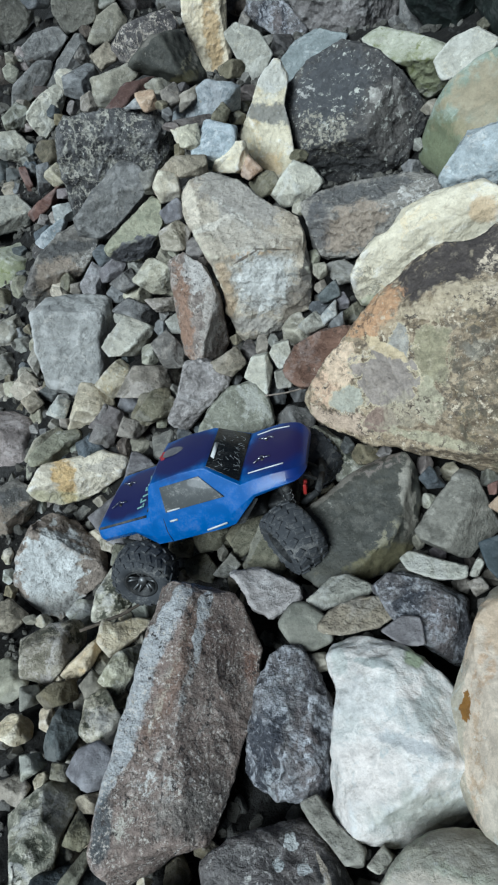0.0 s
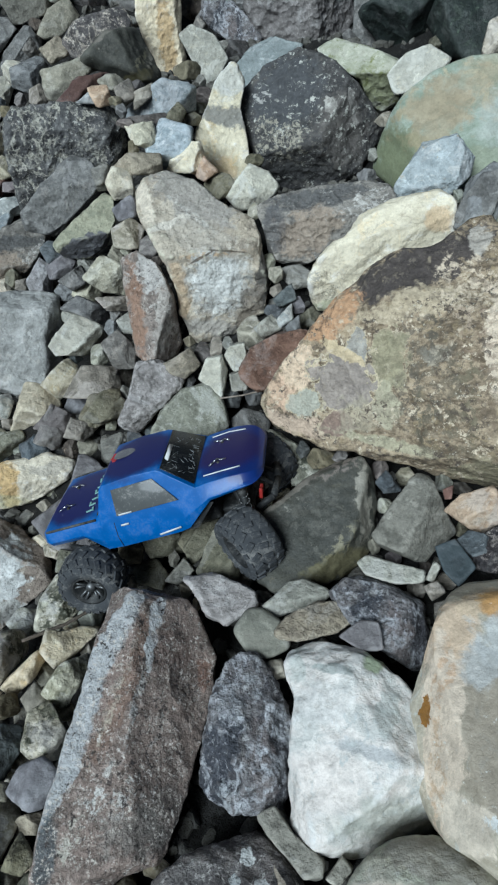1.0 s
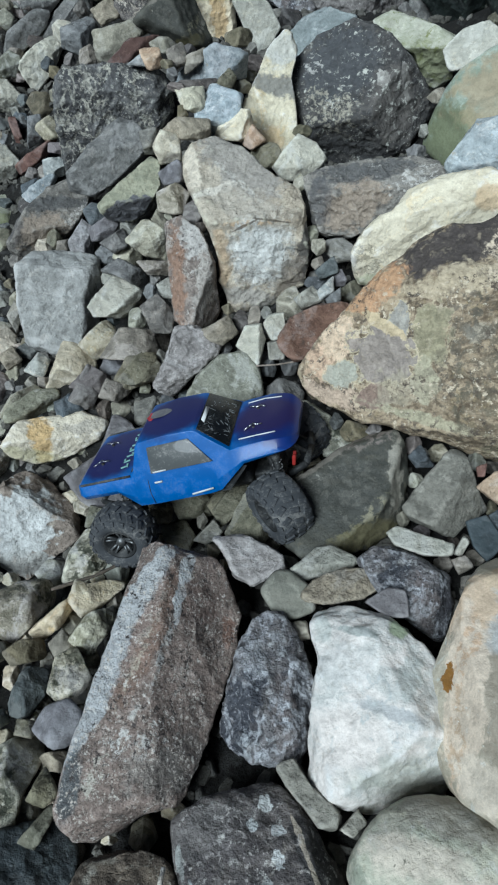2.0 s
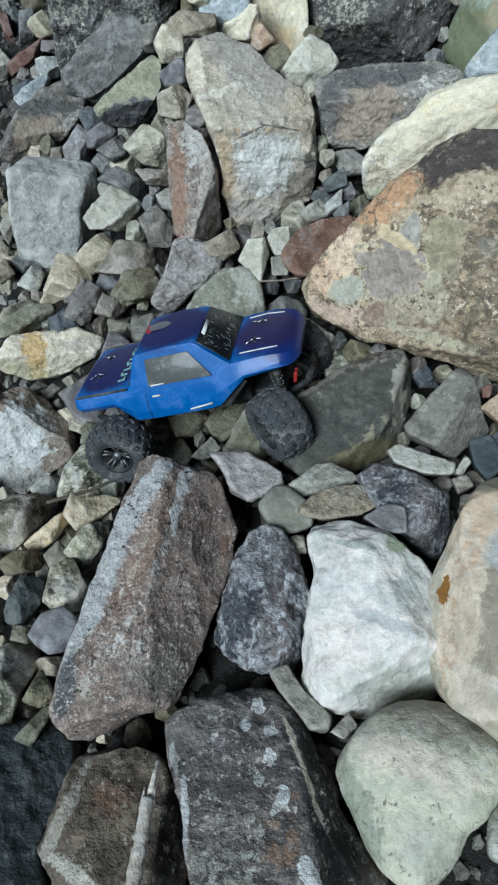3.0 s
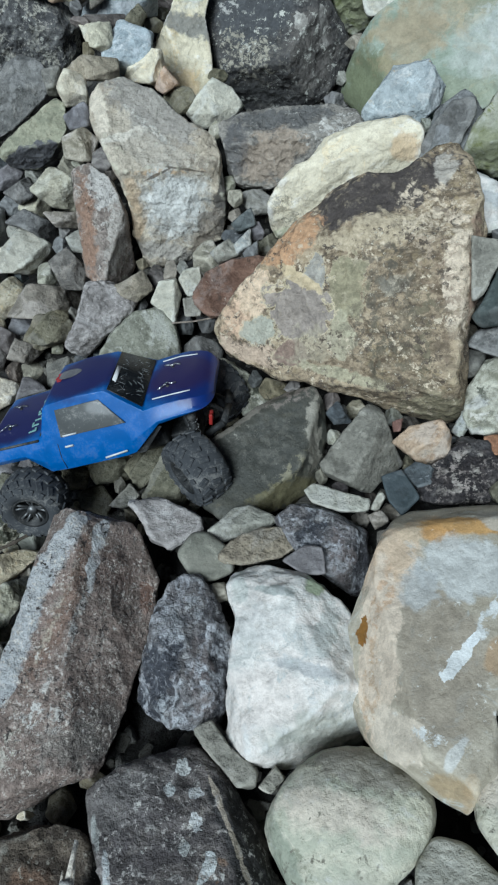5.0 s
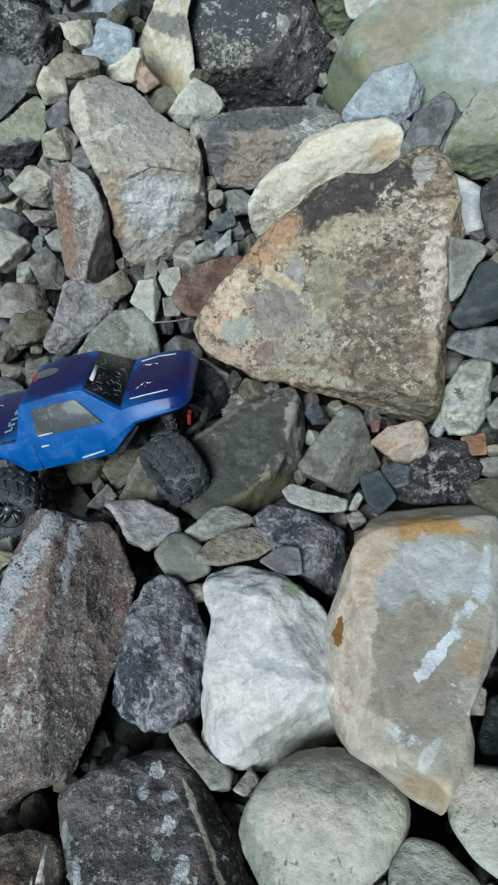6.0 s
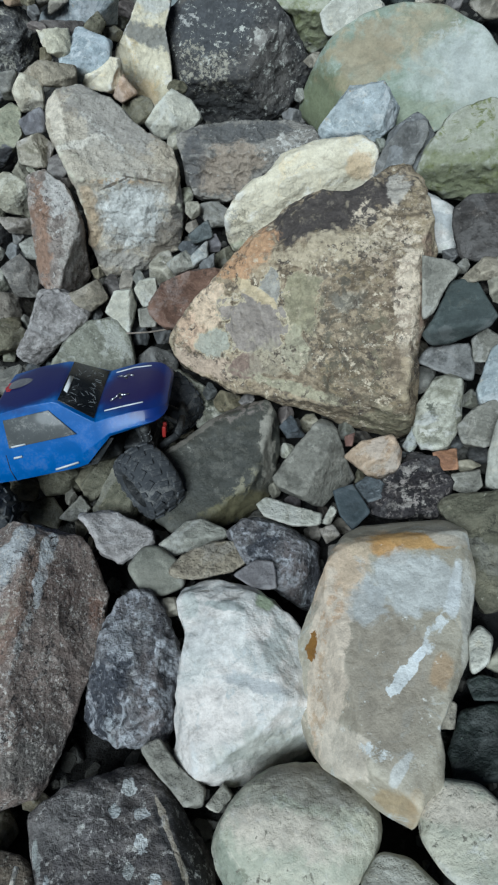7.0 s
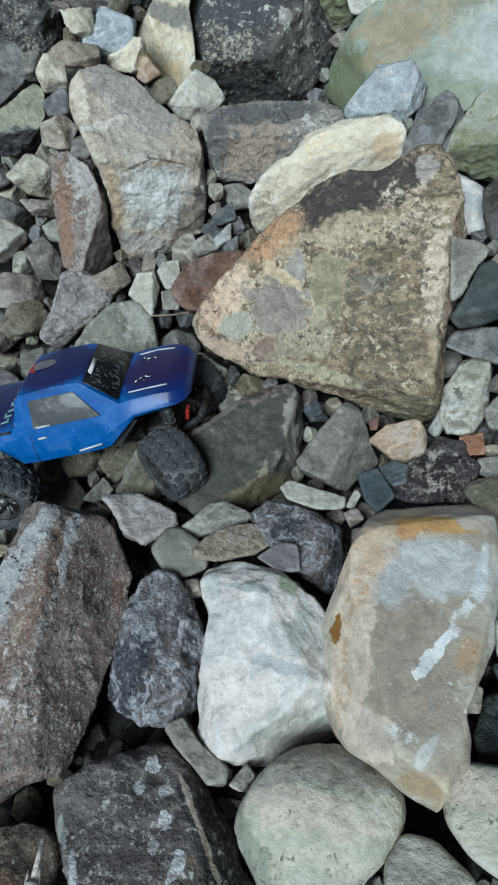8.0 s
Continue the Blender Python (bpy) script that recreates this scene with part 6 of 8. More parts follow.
pebble(olive_stone, (-0.531, -0.370, -0.233), (16.0, 18.4, -0.5), 0.027, [(-0.038, -0.001), (-0.014, 0.019), (0.027, 0.022), (0.036, -0.012), (-0.021, -0.023)])
pebble(mossd_stone, (-0.441, -0.439, -0.176), (13.3, 15.3, -2.4), 0.040, [(-0.033, -0.019), (-0.026, 0.033), (0.006, 0.050), (0.034, 0.002), (0.031, -0.036), (-0.013, -0.037)])
pebble(bluedk_stone, (-0.513, -0.444, -0.206), (12.8, 18.1, -1.2), 0.037, [(-0.031, -0.016), (-0.011, 0.039), (0.029, 0.037), (0.031, 0.006), (0.004, -0.042), (-0.025, -0.035)])
pebble(purpg_stone, (-0.448, -0.509, -0.153), (9.9, 15.9, -2.6), 0.042, [(-0.039, -0.007), (-0.023, 0.026), (0.012, 0.037), (0.033, 0.014), (0.026, -0.028), (-0.006, -0.034)])
pebble(mottle_stone, (-0.565, -0.480, -0.209), (11.0, 20.4, -0.5), 0.025, [(-0.018, 0.015), (0.014, 0.017), (0.025, -0.002), (-0.014, -0.024)])
pebble(mossd_stone, (-0.527, -0.585, -0.164), (5.8, 19.4, -1.8), 0.063, [(-0.048, 0.029), (0.014, 0.072), (0.054, 0.077), (0.057, 0.043), (0.029, -0.009), (0.019, -0.071), (-0.036, -0.072)])
pebble(olive_stone, (-0.456, -0.598, -0.115), (5.2, 16.7, -3.0), 0.025, [(-0.021, -0.012), (-0.000, 0.032), (0.021, -0.007), (0.004, -0.021)])
pebble(olive_stone, (-0.456, -0.643, -0.105), (2.7, 16.8, -3.3), 0.029, [(-0.025, -0.015), (0.013, 0.029), (0.023, 0.021), (-0.002, -0.024)])
pebble(greengr_stone, (-0.593, -0.358, -0.259), (16.4, 20.6, 0.6), 0.024, [(-0.018, 0.018), (0.014, 0.019), (0.022, -0.010), (-0.015, -0.023)])
pebble(olive_stone, (-0.504, -0.505, -0.171), (10.0, 18.3, -1.6), 0.018, [(-0.012, 0.014), (0.015, 0.010), (0.012, -0.015), (-0.015, -0.009)])
pebble(greengr_stone, (-0.360, -0.194, -0.247), (23.8, 11.3, -3.2), 0.031, [(-0.026, -0.002), (0.014, 0.026), (0.026, 0.002), (-0.014, -0.025)])
pebble(purpg_stone, (-0.205, -0.077, -0.223), (32.2, 3.7, -4.0), 0.043, [(-0.041, 0.025), (0.007, 0.032), (0.042, -0.010), (-0.005, -0.040)])
pebble(greygr_stone, (-0.237, 0.041, -0.254), (35.7, 5.0, -3.0), 0.034, [(-0.032, 0.039), (-0.007, 0.045), (0.024, 0.001), (0.017, -0.062), (-0.008, -0.024)])
pebble(redst_stone, (-0.179, 0.024, -0.205), (36.5, 2.9, -4.3), 0.024, [(-0.028, -0.008), (0.006, 0.019), (0.027, 0.017), (0.014, -0.008), (-0.019, -0.020)])
pebble(greyp_stone, (-0.133, -0.006, -0.174), (36.4, 1.1, -5.4), 0.025, [(-0.026, 0.006), (0.001, 0.022), (0.025, 0.006), (0.013, -0.020), (-0.017, -0.015)])
pebble(greyp_stone, (-0.067, -0.006, -0.124), (38.1, -1.6, -7.1), 0.027, [(-0.024, 0.001), (0.005, 0.024), (0.022, -0.005), (-0.001, -0.022)])
pebble(palegr_stone, (-0.038, -0.044, -0.107), (37.3, -3.0, -8.0), 0.020, [(-0.016, 0.009), (0.006, 0.016), (0.017, -0.003), (-0.006, -0.020)])
pebble(olive_stone, (-0.125, -0.082, -0.170), (33.6, 0.5, -5.9), 0.019, [(-0.016, 0.013), (0.007, 0.024), (0.015, -0.022), (-0.010, -0.016)])
pebble(olive_stone, (-0.045, -0.140, -0.122), (32.9, -3.3, -8.1), 0.017, [(-0.024, 0.007), (0.016, 0.015), (0.022, -0.010), (-0.017, -0.013)])
pebble(palegr_stone, (0.041, 0.231, -0.059), (45.9, -1.2, -11.3), 0.030, [(-0.032, -0.002), (0.007, 0.026), (0.033, -0.002), (-0.012, -0.024)])
pebble(bluew_stone, (0.077, 0.233, -0.041), (46.8, -2.3, -12.3), 0.021, [(-0.019, -0.004), (0.013, 0.027), (0.016, -0.004), (-0.012, -0.023)])
pebble(bluedk_stone, (0.090, 0.292, -0.042), (48.4, -2.2, -12.4), 0.031, [(-0.027, -0.004), (0.012, 0.028), (0.025, -0.005), (-0.014, -0.023)])
pebble(greyp_stone, (0.085, 0.193, -0.031), (45.9, -2.9, -12.7), 0.019, [(-0.019, -0.001), (0.012, 0.023), (0.013, -0.008), (-0.006, -0.020)])
pebble(bluedk_stone, (0.144, -0.209, -0.001), (32.6, -10.0, -16.6), 0.023, [(-0.020, 0.003), (-0.002, 0.023), (0.024, -0.012), (-0.007, -0.015)])
pebble(redst_stone, (0.220, -0.257, 0.026), (32.4, -14.2, -19.4), 0.009, [(-0.008, 0.005), (0.008, 0.012), (0.005, -0.009), (-0.006, -0.010)])
pebble(greygr_stone, (0.152, -0.395, 0.009), (23.9, -13.6, -17.4), 0.017, [(-0.016, 0.005), (0.005, 0.014), (0.016, -0.003), (-0.004, -0.015)])
pebble(greyp_stone, (0.148, -0.425, 0.019), (22.5, -14.1, -17.4), 0.011, [(-0.009, 0.006), (0.010, 0.012), (0.005, -0.011), (-0.009, -0.009)])
pebble(palegr_stone, (0.160, -0.369, 0.008), (25.4, -13.5, -17.6), 0.013, [(-0.012, -0.010), (0.002, 0.016), (0.011, 0.009), (-0.000, -0.014)])
pebble(greygr_stone, (0.108, -0.489, 0.041), (18.6, -13.6, -16.4), 0.015, [(-0.012, -0.013), (0.001, 0.022), (0.013, 0.026), (-0.001, -0.028)])
pebble(greengr_stone, (-0.087, -0.448, -0.037), (16.5, -1.9, -10.4), 0.018, [(-0.017, 0.010), (0.010, 0.015), (0.016, -0.010), (-0.008, -0.015)])
pebble(greengr_stone, (0.360, -0.348, 0.072), (32.3, -23.1, -22.4), 0.013, [(-0.021, 0.005), (0.005, 0.009), (0.022, 0.000), (-0.004, -0.012)])
pebble(greygr_stone, (0.178, -0.667, 0.130), (10.4, -22.4, -18.2), 0.016, [(-0.016, -0.013), (0.002, 0.019), (0.011, 0.013), (0.007, -0.012)])
pebble(greyp_stone, (0.357, -0.187, 0.064), (39.1, -19.6, -21.2), 0.023, [(-0.020, -0.026), (-0.006, 0.024), (0.019, 0.018), (0.009, -0.016)])
pebble(mossd_stone, (0.311, -0.280, 0.049), (33.8, -19.3, -20.2), 0.020, [(-0.019, -0.014), (0.007, 0.029), (0.015, 0.005), (-0.002, -0.023)])
pebble(greygr_stone, (0.415, -0.120, 0.229), (49.7, -22.3, -25.5), 0.023, [(-0.038, -0.018), (-0.001, 0.020), (0.025, 0.015), (0.022, -0.011)])
pebble(greengr_stone, (0.437, -0.135, 0.224), (49.2, -23.3, -26.3), 0.025, [(-0.024, 0.015), (-0.000, 0.039), (0.017, 0.021), (0.016, -0.040), (-0.010, -0.031)])
pebble(greengr_stone, (0.256, -0.626, 0.148), (16.0, -26.4, -21.0), 0.021, [(-0.020, -0.008), (-0.000, 0.020), (0.016, 0.014), (0.007, -0.019)])
pebble(greyp_stone, (0.311, -0.357, 0.052), (30.2, -20.9, -20.6), 0.014, [(-0.027, -0.007), (-0.005, 0.012), (0.022, 0.008), (0.013, -0.011)])
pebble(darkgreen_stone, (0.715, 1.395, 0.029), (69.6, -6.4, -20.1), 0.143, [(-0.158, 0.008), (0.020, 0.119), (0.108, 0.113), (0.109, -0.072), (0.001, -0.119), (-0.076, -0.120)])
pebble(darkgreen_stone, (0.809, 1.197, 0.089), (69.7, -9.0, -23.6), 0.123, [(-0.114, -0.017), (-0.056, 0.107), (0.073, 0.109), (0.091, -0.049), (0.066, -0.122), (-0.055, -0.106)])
pebble(palegr_stone, (0.782, 0.941, 0.118), (68.0, -10.8, -25.4), 0.048, [(-0.040, -0.017), (-0.024, 0.050), (0.020, 0.059), (0.039, -0.052), (-0.022, -0.047)])
pebble(greyp_stone, (0.444, 0.235, 0.166), (56.8, -12.5, -24.5), 0.065, [(-0.059, -0.039), (-0.036, 0.035), (0.014, 0.072), (0.048, 0.029), (0.043, -0.039), (-0.009, -0.063)])
pebble(redst_stone, (-0.299, 1.203, -0.009), (65.0, 9.0, -0.2), 0.055, [(-0.073, -0.045), (-0.008, 0.027), (0.084, 0.047), (0.047, 0.013), (-0.030, -0.045)])
pebble(redst_stone, (-0.668, 1.298, -0.357), (58.1, 14.8, 5.1), 0.082, [(-0.066, -0.034), (-0.032, -0.001), (0.051, 0.062), (0.075, 0.073), (0.031, -0.001), (-0.044, -0.063)])
pebble(redst_stone, (-0.758, 1.516, -0.404), (59.8, 15.4, 6.1), 0.037, [(-0.031, 0.054), (-0.006, 0.060), (0.030, -0.048), (0.011, -0.071)])
chip(greygr_stone, (-0.697, -0.144, -0.384), (0.036, 0.037), (24, 22, 3))
chip(yellow_stone, (-0.638, -0.396, -0.312), (0.035, 0.029), (14, 22, 1))
chip(greyp_stone, (-0.325, 0.189, -0.335), (0.040, 0.049), (36, 10, -3))
chip(greygr_stone, (-0.616, -0.504, -0.264), (0.031, 0.027), (9, 22, -0))
chip(darkb_stone, (-0.901, 2.204, -0.294), (0.077, 0.083), (68, 15, 8))
chip(olive_stone, (-0.324, -0.664, -0.125), (0.018, 0.025), (2, 9, -6))
chip(bluedk_stone, (-0.929, 1.800, -0.506), (0.082, 0.080), (61, 17, 8))
chip(bluedk_stone, (-0.926, 2.063, -0.396), (0.089, 0.077), (65, 16, 8))
chip(darkb_stone, (-0.283, 2.307, -0.179), (0.090, 0.075), (71, 8, -1))
chip(greyp_stone, (-0.031, 0.054, -0.151), (0.044, 0.042), (37, 0, -10))
chip(greengr_stone, (-0.668, -0.295, -0.343), (0.038, 0.042), (18, 22, 2))
chip(greyp_stone, (-0.169, 0.003, -0.265), (0.048, 0.039), (32, 4, -7))
chip(olive_stone, (-0.261, -0.172, -0.254), (0.035, 0.035), (25, 7, -5))
chip(olive_stone, (-0.832, 0.953, -0.468), (0.055, 0.065), (51, 19, 7))
chip(greengr_stone, (-0.315, -0.000, -0.347), (0.059, 0.042), (29, 9, -4))
chip(greygr_stone, (-0.458, -0.555, -0.184), (0.029, 0.017), (7, 16, -3))
chip(greygr_stone, (-0.806, 0.571, -0.497), (0.051, 0.051), (43, 20, 6))
chip(olive_stone, (0.026, 0.743, -0.064), (0.042, 0.036), (57, 2, -9))
chip(mottle_stone, (0.011, 0.275, -0.120), (0.035, 0.040), (45, 0, -10))
chip(darkb_stone, (0.121, 2.138, -0.179), (0.052, 0.045), (70, 3, -7))
chip(mottle_stone, (-0.683, 0.435, -0.447), (0.033, 0.051), (40, 18, 4))
chip(greygr_stone, (-0.492, -0.616, -0.181), (0.024, 0.019), (4, 17, -3))
chip(greengr_stone, (-0.386, -0.218, -0.290), (0.026, 0.032), (22, 12, -3))
chip(greygr_stone, (0.135, 0.381, -0.071), (0.038, 0.030), (50, -3, -13))
chip(yellow_stone, (-0.284, -0.641, -0.122), (0.019, 0.013), (3, 7, -7))
chip(greyp_stone, (-0.554, 0.119, -0.444), (0.029, 0.029), (31, 16, 1))
chip(greygr_stone, (-0.754, 0.739, -0.465), (0.048, 0.045), (47, 18, 6))
chip(mossd_stone, (-0.528, -0.177, -0.362), (0.032, 0.031), (22, 17, -0))
chip(greyp_stone, (-0.135, 2.268, -0.180), (0.059, 0.048), (70, 6, -3))
chip(olive_stone, (-0.652, 1.568, -0.334), (0.060, 0.049), (62, 14, 5))
chip(olive_stone, (0.074, -0.087, -0.089), (0.030, 0.021), (34, -5, -14))
chip(mottle_stone, (-0.104, -0.088, -0.214), (0.023, 0.028), (30, 2, -9))
chip(darkb_stone, (-0.096, 0.279, -0.160), (0.021, 0.026), (44, 3, -7))
chip(olive_stone, (-0.007, -0.096, -0.159), (0.024, 0.026), (31, -2, -11))
chip(mottle_stone, (0.190, -0.179, -0.038), (0.018, 0.017), (33, -11, -18))
chip(olive_stone, (0.013, 1.324, -0.043), (0.043, 0.027), (66, 4, -7))
chip(greygr_stone, (-0.465, -0.311, -0.278), (0.021, 0.021), (18, 15, -2))
chip(purpg_stone, (-0.405, 0.323, -0.319), (0.030, 0.033), (40, 12, -1))
chip(darkb_stone, (-0.431, 0.230, -0.362), (0.022, 0.029), (36, 13, -1))
chip(mottle_stone, (-0.348, 0.621, -0.231), (0.038, 0.041), (50, 10, -1))
chip(purpg_stone, (-0.177, 0.557, -0.078), (0.028, 0.033), (53, 6, -4))
chip(darkb_stone, (0.215, 1.619, -0.131), (0.043, 0.044), (67, 1, -10))
chip(olive_stone, (0.131, 0.239, -0.060), (0.026, 0.024), (47, -4, -14))
chip(bluedk_stone, (-0.437, 0.799, -0.238), (0.039, 0.040), (53, 12, 1))
chip(yellow_stone, (-0.571, -0.391, -0.288), (0.017, 0.024), (14, 19, -0))
chip(olive_stone, (-0.105, 0.040, -0.200), (0.031, 0.021), (35, 3, -8))
chip(greyp_stone, (-0.014, 0.114, -0.121), (0.021, 0.026), (40, -0, -10))
chip(mottle_stone, (-0.336, 0.422, -0.267), (0.029, 0.030), (44, 10, -2))
chip(greygr_stone, (-0.453, 1.471, -0.139), (0.038, 0.033), (65, 11, 2))
chip(mossd_stone, (-0.556, -0.503, -0.243), (0.017, 0.015), (9, 19, -1))
chip(bluedk_stone, (-0.213, 0.086, -0.281), (0.028, 0.031), (34, 6, -6))
chip(greygr_stone, (-0.255, 0.596, -0.117), (0.023, 0.025), (52, 8, -2))
chip(mossd_stone, (-0.483, -0.009, -0.401), (0.026, 0.023), (28, 14, -1))
chip(bluedk_stone, (-0.650, 0.498, -0.424), (0.028, 0.025), (42, 17, 4))
chip(greygr_stone, (0.468, 0.834, 0.009), (0.029, 0.018), (62, -7, -19))
chip(mottle_stone, (-0.482, 0.143, -0.417), (0.027, 0.019), (33, 14, -0))
chip(greyp_stone, (-0.292, 0.471, -0.226), (0.021, 0.024), (47, 9, -2))
chip(mossd_stone, (-0.331, -0.147, -0.288), (0.015, 0.026), (25, 10, -4))
chip(mottle_stone, (0.147, -0.217, -0.059), (0.018, 0.014), (31, -10, -16))
chip(greygr_stone, (-0.207, 1.161, 0.019), (0.042, 0.022), (65, 7, -2))
chip(greyp_stone, (-0.416, 0.678, -0.268), (0.030, 0.030), (50, 12, 1))
chip(yellow_stone, (-0.616, -0.176, -0.370), (0.020, 0.016), (22, 19, 1))
chip(mottle_stone, (-0.691, 0.260, -0.440), (0.020, 0.025), (36, 19, 4))
chip(darkb_stone, (0.043, 1.193, -0.058), (0.031, 0.028), (64, 3, -8))
chip(purpg_stone, (0.156, -0.155, -0.046), (0.016, 0.019), (34, -9, -16))
chip(greygr_stone, (-0.495, -0.457, -0.234), (0.013, 0.018), (12, 17, -2))
chip(olive_stone, (-0.009, 1.025, -0.033), (0.026, 0.018), (62, 3, -7))
chip(bluedk_stone, (0.077, 0.301, -0.088), (0.032, 0.019), (47, -2, -12))
chip(darkb_stone, (-0.500, 2.228, -0.226), (0.036, 0.036), (69, 11, 3))
chip(olive_stone, (-0.421, -0.399, -0.221), (0.018, 0.016), (15, 14, -3))
chip(darkb_stone, (0.264, -0.228, -0.022), (0.020, 0.012), (33, -15, -20))
chip(mottle_stone, (-0.660, 0.145, -0.434), (0.019, 0.023), (32, 19, 3))
chip(greyp_stone, (0.343, 0.584, 0.020), (0.025, 0.020), (58, -6, -18))
chip(mossd_stone, (-0.721, 0.011, -0.406), (0.016, 0.020), (29, 22, 4))
chip(yellow_stone, (-0.373, -0.045, -0.348), (0.024, 0.022), (28, 11, -3))
chip(greygr_stone, (-0.341, 0.678, -0.196), (0.029, 0.020), (52, 10, -1))
chip(mottle_stone, (0.242, -0.208, -0.028), (0.017, 0.017), (33, -14, -19))
chip(greygr_stone, (-0.500, -0.385, -0.259), (0.013, 0.019), (15, 17, -1))
chip(greengr_stone, (-0.385, -0.288, -0.256), (0.021, 0.017), (19, 12, -3))
chip(greyp_stone, (-0.592, 0.364, -0.399), (0.021, 0.018), (39, 17, 3))
chip(greygr_stone, (-0.280, 0.280, -0.255), (0.015, 0.022), (41, 9, -3))
chip(greyp_stone, (0.550, 1.449, -0.048), (0.023, 0.021), (68, -4, -17))
chip(greyp_stone, (-0.677, 1.220, -0.370), (0.025, 0.025), (57, 15, 5))
chip(olive_stone, (-0.604, 1.679, -0.279), (0.029, 0.024), (64, 13, 4))
chip(darkb_stone, (-0.731, 2.183, -0.264), (0.039, 0.020), (68, 13, 6))
chip(olive_stone, (0.132, 0.864, -0.077), (0.027, 0.018), (59, 0, -11))
chip(mottle_stone, (0.429, 0.316, 0.131), (0.013, 0.014), (57, -12, -23))
chip(olive_stone, (-0.177, 0.832, 0.009), (0.014, 0.022), (61, 7, -3))
chip(mottle_stone, (0.086, 0.620, -0.061), (0.018, 0.021), (55, -0, -11))
chip(bluedk_stone, (-0.400, 0.451, -0.293), (0.019, 0.014), (44, 12, -0))
chip(mossd_stone, (-0.710, -0.046, -0.397), (0.014, 0.020), (27, 22, 4))
chip(greyp_stone, (-0.134, 0.226, -0.182), (0.016, 0.015), (41, 4, -7))
chip(yellow_stone, (-0.369, -0.665, -0.127), (0.011, 0.006), (1, 12, -5))
chip(purpg_stone, (-0.584, 1.234, -0.294), (0.033, 0.019), (59, 14, 4))
chip(greyp_stone, (-0.019, -0.035, -0.149), (0.014, 0.013), (34, -1, -11))
chip(greyp_stone, (-0.193, 0.987, 0.026), (0.015, 0.018), (63, 7, -3))
chip(olive_stone, (0.241, -0.294, -0.031), (0.010, 0.014), (29, -15, -19))
chip(greengr_stone, (-0.426, -0.479, -0.193), (0.013, 0.013), (11, 14, -3))
chip(greygr_stone, (-0.065, -0.122, -0.184), (0.012, 0.015), (29, 0, -10))
chip(greyp_stone, (-0.707, 0.860, -0.419), (0.024, 0.025), (50, 17, 5))
chip(olive_stone, (-0.585, -0.329, -0.307), (0.012, 0.011), (17, 20, 0))
chip(greygr_stone, (-0.322, 0.103, -0.348), (0.017, 0.016), (33, 10, -3))
chip(greyp_stone, (-0.691, 0.590, -0.438), (0.021, 0.022), (44, 18, 5))
chip(yellow_stone, (-0.555, -0.319, -0.299), (0.017, 0.010), (17, 18, -0))
chip(mottle_stone, (0.089, 0.455, -0.079), (0.016, 0.023), (51, -1, -11))
chip(greygr_stone, (0.385, 0.671, 0.016), (0.015, 0.016), (60, -7, -18))
chip(greyp_stone, (0.307, 2.042, -0.148), (0.034, 0.026), (70, 1, -10))
chip(mottle_stone, (-0.413, 0.593, -0.279), (0.017, 0.018), (48, 12, 0))
chip(bluedk_stone, (-0.237, 0.171, -0.261), (0.012, 0.017), (37, 7, -5))
chip(mottle_stone, (-0.566, 0.271, -0.397), (0.017, 0.017), (37, 16, 2))
chip(olive_stone, (0.696, 1.122, 0.050), (0.019, 0.019), (68, -8, -22))
chip(mossd_stone, (-0.506, -0.479, -0.229), (0.010, 0.009), (11, 18, -2))
chip(yellow_stone, (-0.453, -0.610, -0.162), (0.009, 0.006), (4, 16, -3))
chip(greyp_stone, (-0.546, 0.808, -0.334), (0.023, 0.022), (51, 14, 3))
chip(greygr_stone, (0.870, 0.807, 0.166), (0.047, 0.039), (69, -19, -26))
chip(greygr_stone, (0.837, 0.606, 0.181), (0.040, 0.045), (67, -21, -28))
chip(greyp_stone, (0.511, -0.138, 0.135), (0.036, 0.032), (46, -25, -27))
chip(greyp_stone, (-0.103, -0.001, -0.209), (0.021, 0.023), (34, 2, -6))
chip(darkb_stone, (0.730, 0.401, 0.198), (0.025, 0.025), (64, -21, -28))
chip(greygr_stone, (-0.389, 0.221, -0.349), (0.025, 0.030), (38, 11, 1))
chip(greyp_stone, (-0.059, 0.137, -0.147), (0.024, 0.029), (41, 1, -6))
chip(greygr_stone, (-0.292, 0.128, -0.331), (0.019, 0.029), (35, 9, -2))
chip(greyp_stone, (-0.263, 0.156, -0.298), (0.026, 0.023), (37, 8, -2))
chip(purpg_stone, (0.813, 0.874, 0.133), (0.027, 0.037), (68, -17, -24))
chip(mottle_stone, (0.499, -0.076, 0.207), (0.018, 0.015), (51, -24, -27))
chip(greyp_stone, (0.415, -0.316, 0.031), (0.018, 0.018), (33, -24, -23))
chip(bluedk_stone, (0.531, 0.029, 0.243), (0.016, 0.011), (56, -23, -28))
chip(greygr_stone, (0.191, -0.370, -0.038), (0.015, 0.014), (25, -14, -16))
chip(greengr_stone, (-0.200, -0.239, -0.190), (0.016, 0.020), (24, 6, -5))
chip(purpg_stone, (0.113, 0.271, -0.049), (0.016, 0.019), (49, -5, -10))
chip(mottle_stone, (0.437, -0.219, 0.040), (0.018, 0.017), (38, -23, -23))
chip(greygr_stone, (-0.064, 0.277, -0.147), (0.016, 0.027), (45, 1, -6))
chip(greyp_stone, (0.148, -0.370, -0.046), (0.017, 0.014), (24, -12, -15))
chip(greygr_stone, (-0.099, -0.258, -0.154), (0.016, 0.014), (25, 1, -8))
chip(greygr_stone, (0.089, 0.389, -0.061), (0.018, 0.019), (51, -4, -9))
